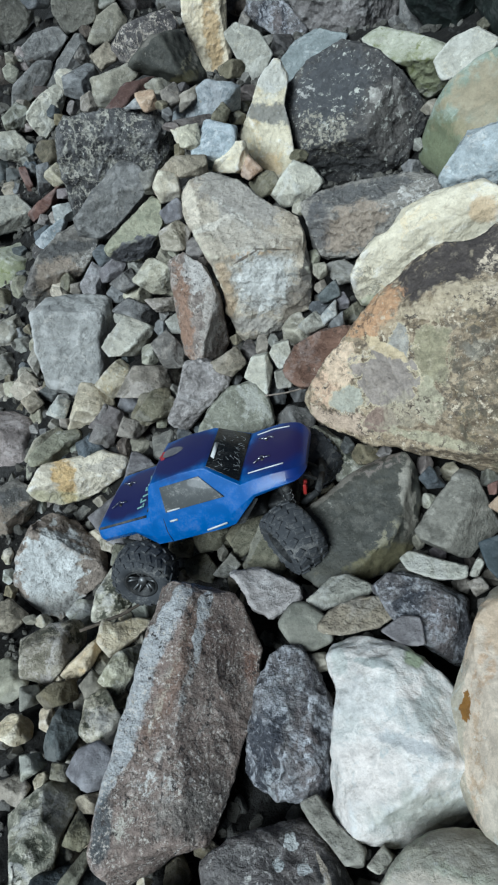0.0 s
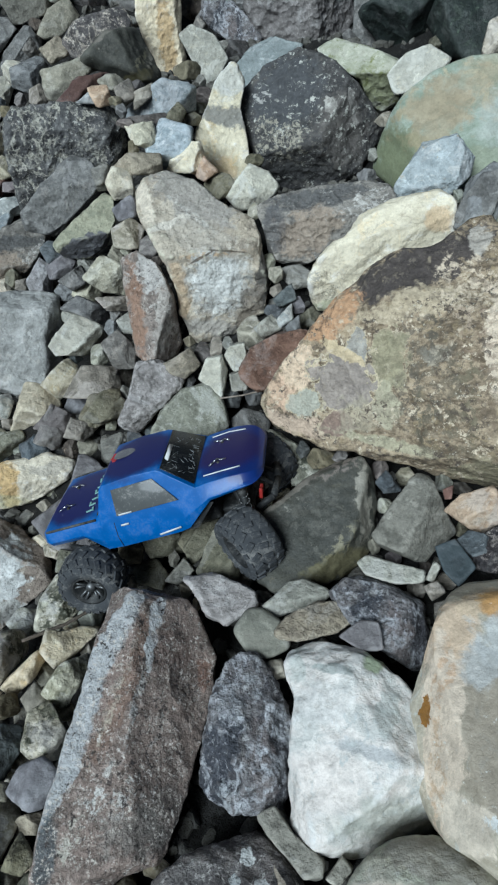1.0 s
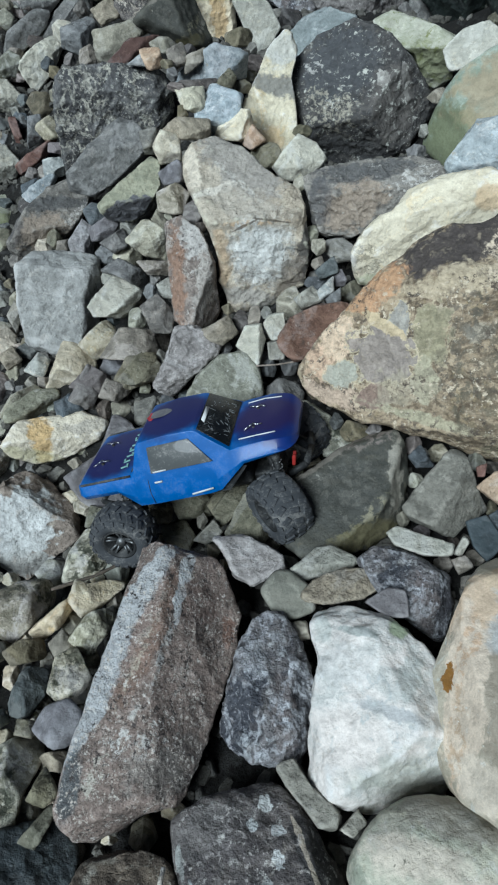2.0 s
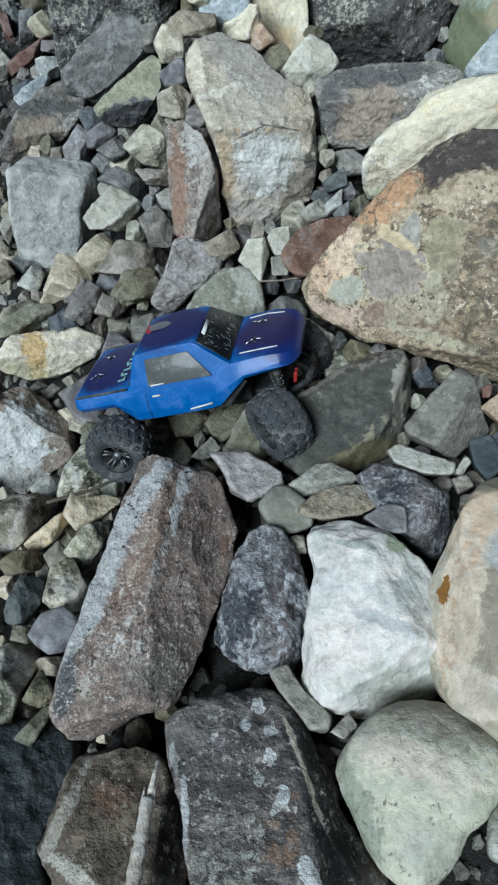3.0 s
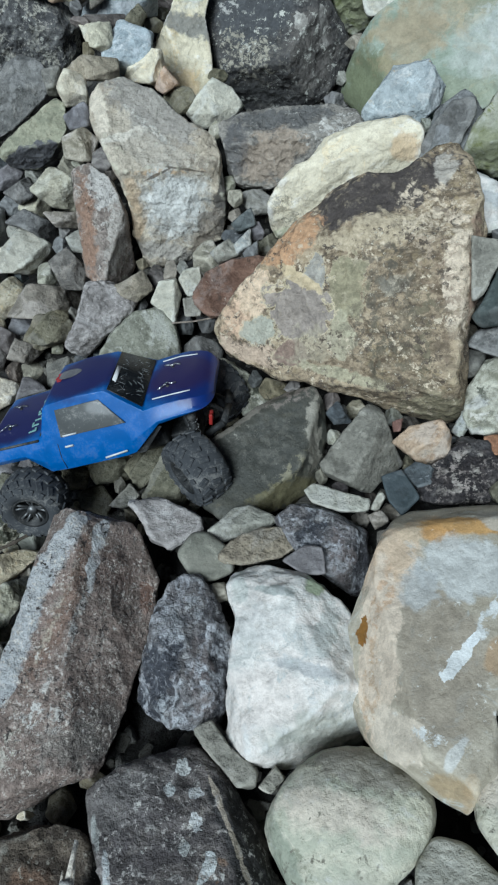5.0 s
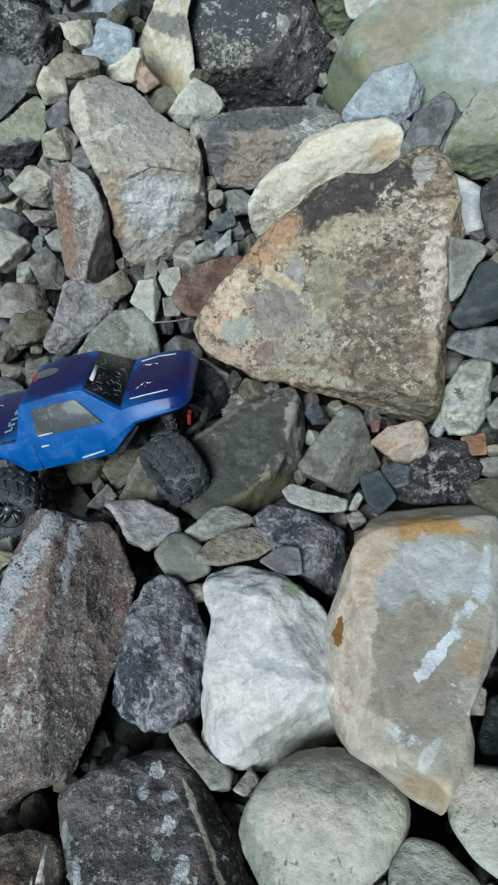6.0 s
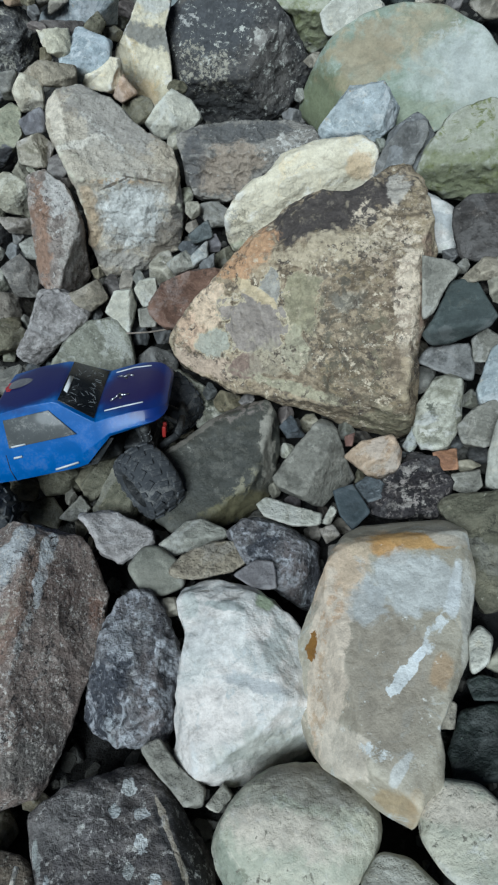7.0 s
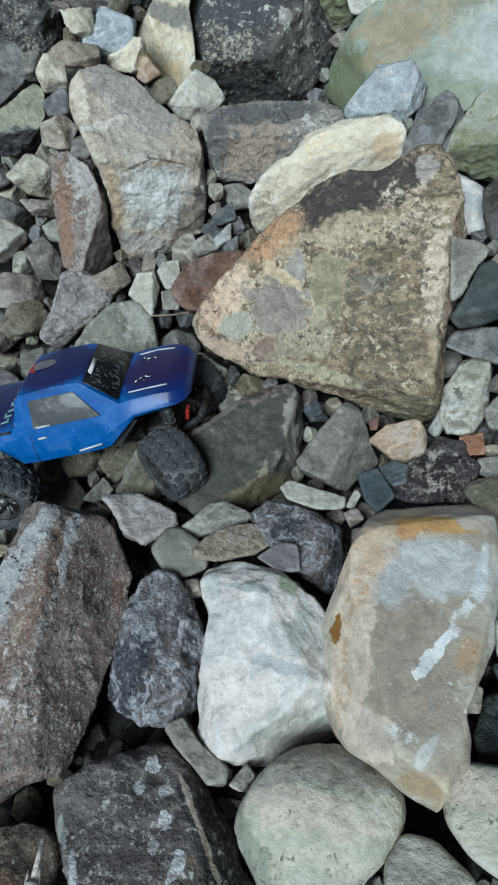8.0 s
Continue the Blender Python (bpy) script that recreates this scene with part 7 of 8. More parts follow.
chip(greyp_stone, (0.392, -0.284, 0.025), (0.016, 0.010), (34, -22, -22))
chip(yellow_stone, (-0.184, -0.283, -0.162), (0.010, 0.012), (23, 5, -6))
chip(darkb_stone, (0.171, -0.336, -0.045), (0.011, 0.013), (26, -13, -15))
chip(mottle_stone, (-0.325, 0.239, -0.298), (0.016, 0.021), (39, 10, -0))
chip(olive_stone, (0.020, 1.078, -0.034), (0.018, 0.015), (64, -1, -5))
chip(greygr_stone, (0.420, -0.068, 0.187), (0.011, 0.011), (50, -21, -24))
chip(greyp_stone, (-0.281, 0.477, -0.190), (0.013, 0.017), (49, 8, 0))
chip(purpg_stone, (0.133, -0.308, -0.058), (0.013, 0.012), (27, -11, -14))
chip(darkb_stone, (-0.142, -0.068, -0.233), (0.013, 0.014), (31, 3, -6))
chip(greygr_stone, (-0.076, -0.304, -0.131), (0.014, 0.012), (23, -0, -9))
chip(greygr_stone, (-0.218, -0.159, -0.232), (0.012, 0.017), (27, 6, -5))
chip(olive_stone, (-0.118, 0.327, -0.165), (0.017, 0.013), (46, 3, -4))
chip(purpg_stone, (-0.187, 0.891, 0.044), (0.020, 0.012), (64, 4, -0))
chip(yellow_stone, (-0.391, -0.151, -0.300), (0.011, 0.013), (25, 13, -1))
chip(greygr_stone, (-0.258, -0.019, -0.305), (0.024, 0.013), (31, 8, -3))
chip(olive_stone, (0.495, -0.115, 0.184), (0.012, 0.009), (49, -24, -27))
chip(greygr_stone, (0.390, -0.112, 0.045), (0.011, 0.015), (42, -19, -21))
chip(darkb_stone, (-0.159, 0.508, -0.077), (0.015, 0.011), (53, 4, -2))
chip(greygr_stone, (0.112, -0.278, -0.069), (0.012, 0.014), (28, -9, -13))
chip(greyp_stone, (-0.302, -0.147, -0.270), (0.014, 0.009), (26, 10, -3))
chip(purpg_stone, (-0.170, -0.061, -0.247), (0.016, 0.009), (31, 5, -5))
chip(greygr_stone, (-0.209, 0.040, -0.281), (0.020, 0.013), (34, 6, -4))
chip(mottle_stone, (-0.008, -0.061, -0.147), (0.015, 0.014), (34, -2, -9))
chip(greygr_stone, (-0.150, 0.056, -0.229), (0.014, 0.015), (36, 4, -5))
chip(greyp_stone, (0.409, -0.040, 0.185), (0.015, 0.012), (50, -20, -24))
chip(greyp_stone, (-0.088, 0.046, -0.179), (0.015, 0.017), (37, 2, -6))
chip(purpg_stone, (-0.054, -0.006, -0.165), (0.010, 0.016), (35, 0, -7))
chip(greyp_stone, (0.387, -0.093, 0.096), (0.015, 0.013), (44, -19, -22))
chip(greyp_stone, (0.459, -0.175, 0.066), (0.009, 0.013), (41, -23, -24))
chip(mottle_stone, (-0.228, 0.573, -0.090), (0.014, 0.011), (54, 6, -0))
chip(greyp_stone, (0.102, -0.103, -0.063), (0.015, 0.013), (35, -7, -12))
chip(bluedk_stone, (0.048, -0.055, -0.095), (0.013, 0.016), (36, -4, -10))
chip(olive_stone, (-0.203, 1.014, 0.041), (0.018, 0.013), (65, 4, 0))
chip(darkb_stone, (0.444, -0.107, 0.180), (0.009, 0.012), (48, -22, -25))
chip(greyp_stone, (0.317, -0.280, 0.000), (0.012, 0.007), (32, -19, -20))
chip(yellow_stone, (-0.778, -0.071, -0.394), (0.043, 0.046), (25, 25, 4))
chip(greygr_stone, (-0.937, 0.843, -0.534), (0.072, 0.069), (47, 23, 7))
chip(greyp_stone, (-1.009, 1.898, -0.451), (0.080, 0.093), (62, 20, 8))
chip(olive_stone, (-0.930, 2.267, -0.186), (0.087, 0.078), (70, 18, 8))
chip(mottle_stone, (-0.980, 1.340, -0.503), (0.067, 0.070), (55, 22, 8))
chip(greyp_stone, (-0.918, 0.644, -0.539), (0.050, 0.062), (43, 24, 7))
chip(bluedk_stone, (-0.949, 0.994, -0.514), (0.056, 0.059), (50, 23, 8))
chip(purpg_stone, (-1.043, 1.745, -0.541), (0.088, 0.068), (59, 21, 8))
chip(yellow_stone, (-0.796, 0.028, -0.408), (0.044, 0.042), (29, 25, 4))
chip(bluedk_stone, (-0.897, 2.375, -0.094), (0.052, 0.053), (72, 18, 8))
chip(bluedk_stone, (-0.666, 2.337, -0.116), (0.061, 0.042), (71, 15, 5))
chip(mottle_stone, (-0.843, 0.248, -0.465), (0.035, 0.045), (34, 25, 5))
chip(mottle_stone, (-0.961, 2.070, -0.305), (0.043, 0.047), (66, 19, 8))
chip(mottle_stone, (-0.779, 0.985, -0.444), (0.025, 0.045), (51, 20, 5))
chip(greygr_stone, (-0.391, 2.289, -0.145), (0.044, 0.034), (71, 12, 1))
chip(mottle_stone, (-0.613, 1.350, -0.297), (0.040, 0.037), (59, 17, 4))
chip(greyp_stone, (0.133, 1.948, -0.166), (0.031, 0.040), (68, 6, -8))
chip(darkb_stone, (-0.889, 0.467, -0.513), (0.020, 0.025), (39, 24, 6))
chip(greygr_stone, (-0.039, 0.270, -0.129), (0.013, 0.016), (44, 4, -10))
chip(greyp_stone, (-0.618, 0.139, -0.442), (0.018, 0.017), (31, 20, 1))
chip(greyp_stone, (-0.874, 0.386, -0.495), (0.013, 0.024), (37, 24, 6))
chip(greyp_stone, (-0.528, 1.566, -0.191), (0.019, 0.025), (64, 15, 3))
chip(greyp_stone, (-0.816, 1.565, -0.439), (0.025, 0.027), (59, 19, 6))
chip(darkb_stone, (-0.141, 1.138, 0.016), (0.019, 0.014), (64, 9, -4))
chip(greyp_stone, (-0.079, 0.001, -0.183), (0.012, 0.015), (33, 4, -10))
chip(olive_stone, (-0.742, 0.493, -0.465), (0.015, 0.021), (40, 21, 4))
chip(greyp_stone, (-0.792, 1.995, -0.350), (0.029, 0.029), (65, 17, 6))
chip(darkb_stone, (-0.814, 1.928, -0.396), (0.026, 0.028), (63, 18, 6))
chip(greygr_stone, (-0.644, -0.165, -0.372), (0.017, 0.011), (22, 22, 1))
chip(olive_stone, (-0.725, 0.779, -0.431), (0.019, 0.016), (47, 20, 4))
chip(greygr_stone, (-0.809, 0.129, -0.420), (0.013, 0.022), (32, 25, 5))
chip(greygr_stone, (-0.505, 0.123, -0.420), (0.021, 0.016), (31, 17, -1))
chip(greyp_stone, (0.182, 1.701, -0.143), (0.034, 0.021), (67, 5, -9))
chip(mottle_stone, (-0.938, 1.132, -0.500), (0.022, 0.032), (52, 22, 8))
chip(greyp_stone, (-0.717, 0.240, -0.444), (0.019, 0.014), (34, 22, 3))
chip(yellow_stone, (-0.511, 0.029, -0.413), (0.023, 0.016), (28, 17, -1))
chip(greyp_stone, (0.047, 1.319, -0.077), (0.023, 0.025), (64, 6, -8))
chip(greyp_stone, (-0.747, 1.582, -0.390), (0.027, 0.024), (60, 18, 5))
chip(yellow_stone, (-0.426, -0.227, -0.293), (0.014, 0.014), (21, 15, -3))
chip(bluedk_stone, (-0.740, 0.647, -0.455), (0.018, 0.019), (44, 21, 4))
chip(bluedk_stone, (-0.275, 0.179, -0.286), (0.020, 0.017), (36, 10, -5))
chip(bluedk_stone, (-0.115, 2.036, -0.170), (0.035, 0.021), (69, 9, -4))
chip(greygr_stone, (-0.300, -0.182, -0.255), (0.014, 0.012), (23, 11, -5))
chip(greygr_stone, (-0.629, 0.379, -0.414), (0.017, 0.019), (39, 19, 2))
chip(greygr_stone, (0.085, 0.360, -0.082), (0.014, 0.017), (48, 1, -12))
chip(olive_stone, (-0.701, -0.084, -0.394), (0.015, 0.016), (25, 23, 2))
chip(darkb_stone, (-0.727, 0.170, -0.430), (0.019, 0.022), (32, 23, 2))
chip(bluedk_stone, (-0.765, 1.130, -0.403), (0.027, 0.020), (55, 17, 7))
chip(greygr_stone, (-0.757, 1.618, -0.374), (0.028, 0.022), (61, 15, 7))
chip(greygr_stone, (-0.626, 1.076, -0.364), (0.024, 0.024), (54, 15, 5))
chip(mottle_stone, (-0.690, 0.695, -0.427), (0.032, 0.028), (46, 19, 5))
chip(greygr_stone, (-0.811, 2.178, -0.248), (0.029, 0.026), (68, 13, 8))
chip(greyp_stone, (-0.759, 0.787, -0.445), (0.026, 0.021), (48, 19, 6))
chip(mottle_stone, (-0.888, 1.498, -0.438), (0.025, 0.022), (59, 17, 9))
chip(palegr_stone, (-0.727, 0.585, -0.440), (0.030, 0.036), (43, 20, 5))
chip(greyp_stone, (-0.644, 0.159, -0.442), (0.017, 0.015), (31, 21, 1))
chip(greyp_stone, (-0.712, 0.531, -0.438), (0.022, 0.018), (42, 20, 4))
chip(olive_stone, (-0.753, 0.999, -0.435), (0.029, 0.031), (52, 18, 7))
chip(darkb_stone, (-0.807, 0.788, -0.462), (0.020, 0.019), (47, 20, 7))
chip(mottle_stone, (-0.935, 1.811, -0.486), (0.026, 0.023), (61, 16, 9))
chip(bluedk_stone, (-0.770, 1.054, -0.437), (0.022, 0.019), (53, 18, 7))
chip(darkb_stone, (-0.769, 0.343, -0.477), (0.025, 0.026), (36, 23, 4))
chip(bluedk_stone, (-0.737, 1.664, -0.359), (0.026, 0.023), (62, 14, 7))
chip(greygr_stone, (-0.846, 1.110, -0.445), (0.037, 0.040), (53, 19, 8))
chip(greygr_stone, (-0.838, 1.562, -0.446), (0.038, 0.038), (59, 16, 8))
chip(pinkg_stone, (-0.815, 1.145, -0.426), (0.023, 0.022), (54, 18, 8))
chip(greygr_stone, (-0.597, 1.570, -0.307), (0.030, 0.036), (62, 13, 5))
chip(darkb_stone, (-0.682, 1.060, -0.375), (0.031, 0.026), (54, 16, 6))
chip(olive_stone, (-0.824, 0.449, -0.481), (0.024, 0.019), (39, 23, 5))
chip(pinkg_stone, (-0.922, 1.118, -0.509), (0.034, 0.040), (52, 20, 9))
chip(darkb_stone, (-0.702, 2.002, -0.319), (0.036, 0.029), (66, 13, 6))
chip(olive_stone, (-0.623, 0.543, -0.410), (0.029, 0.029), (43, 18, 3))
chip(bluedk_stone, (-0.660, 0.609, -0.421), (0.021, 0.024), (44, 18, 4))
chip(mottle_stone, (-0.826, 1.937, -0.402), (0.025, 0.019), (64, 14, 8))
chip(pinkg_stone, (-0.765, 2.189, -0.266), (0.039, 0.046), (68, 12, 7))
chip(darkb_stone, (-0.648, 1.080, -0.369), (0.033, 0.035), (54, 16, 5))
chip(darkb_stone, (-0.906, 2.232, -0.274), (0.030, 0.026), (68, 13, 10))
chip(pinkg_stone, (-0.616, 1.167, -0.330), (0.031, 0.027), (57, 15, 5))
chip(palegr_stone, (-0.613, 0.855, -0.352), (0.033, 0.039), (51, 16, 4))
chip(bluedk_stone, (-0.828, 1.619, -0.428), (0.036, 0.038), (60, 15, 8))
chip(darkb_stone, (-0.799, 1.947, -0.384), (0.030, 0.026), (64, 14, 8))
chip(pinkg_stone, (-0.790, 1.009, -0.443), (0.022, 0.017), (52, 18, 7))
chip(bluedk_stone, (-0.624, 0.912, -0.357), (0.022, 0.019), (52, 16, 5))
chip(pinkg_stone, (-0.666, 0.603, -0.429), (0.019, 0.014), (44, 19, 4))
chip(bluedk_stone, (-0.658, 1.874, -0.342), (0.028, 0.027), (64, 13, 6))
chip(bluedk_stone, (-0.598, 0.269, -0.410), (0.025, 0.019), (36, 19, 1))
chip(bluedk_stone, (-0.749, 1.597, -0.390), (0.026, 0.029), (61, 15, 7))
chip(olive_stone, (-0.573, 0.834, -0.333), (0.026, 0.030), (51, 16, 4))
chip(greyp_stone, (-0.688, 0.394, -0.445), (0.024, 0.025), (38, 20, 3))
chip(pinkg_stone, (-0.793, 1.932, -0.396), (0.044, 0.032), (64, 14, 7))
chip(pinkg_stone, (-0.900, 2.225, -0.255), (0.043, 0.031), (69, 13, 10))
chip(darkb_stone, (-0.937, 1.962, -0.396), (0.039, 0.035), (64, 15, 10))
chip(olive_stone, (-0.620, 0.181, -0.426), (0.024, 0.027), (33, 20, 1))
chip(olive_stone, (-0.788, 0.621, -0.468), (0.019, 0.016), (44, 21, 6))
chip(pinkg_stone, (-0.672, 0.513, -0.429), (0.023, 0.025), (42, 19, 4))
chip(olive_stone, (-0.648, 0.523, -0.423), (0.030, 0.022), (42, 19, 3))
chip(palegr_stone, (-0.779, 0.579, -0.465), (0.031, 0.029), (43, 21, 6))
chip(bluedk_stone, (-0.628, 0.753, -0.387), (0.020, 0.022), (48, 17, 4))
chip(mottle_stone, (-0.770, 2.194, -0.257), (0.030, 0.022), (68, 12, 8))
chip(greygr_stone, (-0.571, 1.004, -0.330), (0.028, 0.028), (54, 15, 4))
chip(greygr_stone, (-0.577, 0.781, -0.349), (0.023, 0.020), (50, 16, 4))
chip(olive_stone, (-0.627, 0.292, -0.402), (0.018, 0.013), (36, 20, 2))
chip(mottle_stone, (-0.600, 0.617, -0.370), (0.031, 0.025), (46, 17, 3))
chip(palegr_stone, (-0.581, 1.902, -0.241), (0.039, 0.042), (66, 12, 5))
chip(mottle_stone, (-0.607, 0.958, -0.343), (0.023, 0.021), (53, 16, 5))
chip(greyp_stone, (-0.555, 1.162, -0.304), (0.029, 0.022), (57, 14, 4))
chip(greyp_stone, (-0.653, 0.363, -0.422), (0.020, 0.017), (38, 20, 3))
chip(mottle_stone, (-0.821, 2.130, -0.285), (0.034, 0.038), (67, 13, 8))
chip(greygr_stone, (-0.643, 0.580, -0.421), (0.023, 0.023), (44, 18, 4))
chip(mottle_stone, (-0.822, 0.469, -0.479), (0.021, 0.019), (40, 23, 6))


# ---- the toy truck ----
def plain(name, colour, rough, metal=0.0, coat=0.0, dust=0.0, painted=()):
    """Paint, rubber, plastic or metal with dust and small scuffs; last, places (x, y, z, half sizes, colour) where
    shade is painted into the coat.
    """
    n = Nodes(name)
    coord = n.add("TexCoord").outputs["Object"]
    cloud = n.noise(coord, 30.0, 5.0, 0.65, 0.4)
    scuff = n.noise(coord, 260.0, 3.0, 0.7)
    tone = n.mix(n.ramp(cloud, 0.35, 0.7), [v * 0.85 for v in colour], [v * 1.12 for v in colour])
    tone = n.mix(n.maths("MULTIPLY", n.ramp(n.maths("ADD", n.maths("MULTIPLY", cloud, 0.6), n.maths("MULTIPLY", scuff, 0.4)), 0.48, 0.66), dust), tone, (0.30, 0.29, 0.27))
    for x, y, z, w, d, h, tint in painted:
        spot = n.add("Mapping", Vector=coord)
        spot.vector_type = "TEXTURE"
        n.put(spot, "Location", (x, y, z))
        n.put(spot, "Scale", (w, d, h))
        far = n.add("VectorMath")
        far.operation = "LENGTH"
        n.put(far, 0, spot.outputs[0])
        tone = n.mix(n.maths("MULTIPLY", n.ramp(n.maths("ADD", far.outputs["Value"], n.maths("MULTIPLY", n.maths("SUBTRACT", cloud, 0.5), 0.5)), 1.15, 0.75), 0.9), tone, tint)
    n.put(n.shader, "Base Color", tone)
    n.put(n.shader, "Roughness", n.maths("ADD", n.maths("MULTIPLY", cloud, 0.15), rough - 0.07))
    n.put(n.shader, "Metallic", metal)
    n.put(n.shader, "Specular IOR Level", 0.22)
    n.put(n.shader, "Coat Weight", coat)
    n.put(n.shader, "Coat Roughness", 0.12)
    bump = n.add("Bump", Height=n.maths("ADD", cloud, n.maths("MULTIPLY", scuff, 0.4)), Strength=0.08, Distance=0.002)
    n.put(n.shader, "Normal", bump.outputs[0])
    return n.mat


# dark reflection and shade on the upper panels and nose, painted into the coat
NAVY_SHADE = (0.021, 0.015, 0.075)
BLUE_SHADE = (0.009, 0.020, 0.13)
blue_paint = plain("blue_paint", (0.010, 0.105, 0.37), 0.36, 0.0, 0.12, 0.14, [(0.196, 0, 0.168, 0.052, 0.110, 0.034, BLUE_SHADE), (0.150, 0, 0.182, 0.072, 0.086, 0.024, BLUE_SHADE), (-0.008, 0, 0.225, 0.078, 0.068, 0.034, NAVY_SHADE), (0.152, 0, 0.180, 0.066, 0.056, 0.022, NAVY_SHADE), (-0.140, 0, 0.172, 0.070, 0.084, 0.018, NAVY_SHADE)])
window_grey = plain("grey_window_film", (0.085, 0.09, 0.09), 0.5, 0.0, 0.2, 0.8)
screen_black = plain("black_window_film", (0.010, 0.011, 0.012), 0.22, 0.0, 0.2, 0.12)
black_trim = plain("black_trim", (0.03, 0.032, 0.034), 0.5, 0.0, 0.0, 0.3)
tyre_rubber = plain("tyre_rubber", (0.058, 0.062, 0.068), 0.85, 0.0, 0.0, 0.55)
chrome = plain("chrome", (0.62, 0.64, 0.66), 0.2, 1.0)
steel = plain("steel_wire", (0.55, 0.56, 0.57), 0.3, 1.0)
black_plastic = plain("black_plastic", (0.025, 0.026, 0.027), 0.55, 0.0, 0.0, 0.3)
red_plastic = plain("red_plastic", (0.30, 0.028, 0.024), 0.4)
scratch_grey = plain("scratch_grey", (0.36, 0.38, 0.39), 0.6)
grey_sticker = plain("worn_grey_patch", (0.15, 0.15, 0.165), 0.6, 0.0, 0.0, 0.5)
red_sticker = plain("red_sticker", (0.40, 0.05, 0.06), 0.5)
# white of the stickers, and of the painted glint at the side windows
white_sticker_and_glint = plain("white_sticker_and_glint", (0.70, 0.71, 0.71), 0.5, 0.0, 0.0, 0.2)
dull_metal = plain("dull_metal", (0.16, 0.165, 0.17), 0.45, 0.7, 0.0, 0.2)
teal_sticker = plain("pale_teal_sticker", (0.28, 0.50, 0.48), 0.5)
spring_grey = plain("grey_spring", (0.12, 0.12, 0.12), 0.4, 0.6)


def part(name, bm, material, parent, label="", smooth=True):
    """One mesh under a thing or a part."""
    mesh = bpy.data.meshes.new(name)
    bmesh.ops.recalc_face_normals(bm, faces=bm.faces[:])
    for face in bm.faces:
        face.smooth = smooth
    bm.to_mesh(mesh)
    bm.free()
    mesh.materials.append(material)
    ob = new(name, mesh)
    ob.parent = parent
    if label:
        tagged(ob, label)
    return ob


def rounded(ob, width, segments=2, angle=28):
    bevel = ob.modifiers.new("bevel", "BEVEL")
    bevel.width, bevel.segments, bevel.limit_method, bevel.angle_limit = width, segments, "ANGLE", radians(angle)
    bevel.harden_normals = False
    return ob


def block(sx, sy, sz, at=(0, 0, 0), turn=(0, 0, 0), bm=None):
    bm = bm or bmesh.new()
    bmesh.ops.create_cube(bm, size=1.0, matrix=pose(*at, *turn) @ Matrix.Diagonal((sx, sy, sz, 1)))
    return bm


def rod(a, b, radius, bm=None, sides=12, end=None):
    """A round bar from a to b."""
    bm = bm or bmesh.new()
    a, b = Vector(a), Vector(b)
    turn = (b - a).to_track_quat("Z", "Y").to_matrix().to_4x4()
    bmesh.ops.create_cone(bm, cap_ends=True, segments=sides, radius1=radius, radius2=radius if end is None else end, depth=(b - a).length, matrix=Matrix.Translation((a + b) / 2) @ turn)
    return bm


def wire(points, radius, sides=8):
    bm = bmesh.new()
    for a, b in zip(points, points[1:]):
        rod(a, b, radius, bm, sides)
    return bm


def lathe(profile, steps=48):
    """A ring about the y axis from (y, radius) pairs; the profile is closed."""
    bm = bmesh.new()
    rings = []
    for k in range(steps):
        a = 2 * math.pi * k / steps
        rings.append([bm.verts.new((r * math.cos(a), y, r * math.sin(a))) for y, r in profile])
    for k in range(steps):
        here, then = rings[k], rings[(k + 1) % steps]
        for n in range(len(profile)):
            m = (n + 1) % len(profile)
            bm.faces.new((here[n], here[m], then[m], then[n]))
    return bm


def sheet(corners, thick, bm=None):
    """A plate through the given corners, raised by thick along its normal."""
    bm = bm or bmesh.new()
    pts = [Vector(c) for c in corners]
    up = (pts[1] - pts[0]).cross(pts[2] - pts[0]).normalized() * thick
    low, high = [bm.verts.new(p - up * 0.5) for p in pts], [bm.verts.new(p + up) for p in pts]
    bm.faces.new(high)
    bm.faces.new(low[::-1])
    for n in range(len(pts)):
        m = (n + 1) % len(pts)
        bm.faces.new((low[n], low[m], high[m], high[n]))
    return bm


BLOCKS = []
for size in ((0.0088, 0.0152, 0.0036), (0.0082, 0.009, 0.003)):
    lug = block(*size)
    bmesh.ops.bevel(lug, geom=lug.edges[:], offset=0.0006, segments=1, affect="EDGES")
    BLOCKS.append(bpy.data.meshes.new("tread_block"))
    lug.to_mesh(BLOCKS[-1])
    lug.free()
    BLOCKS[-1].materials.append(tyre_rubber)


def tread(hub, m, kind):
    """One rubber block of a tyre's tread."""
    ob = new("tread_block", BLOCKS[kind])
    ob.parent = hub
    ob.matrix_basis = m


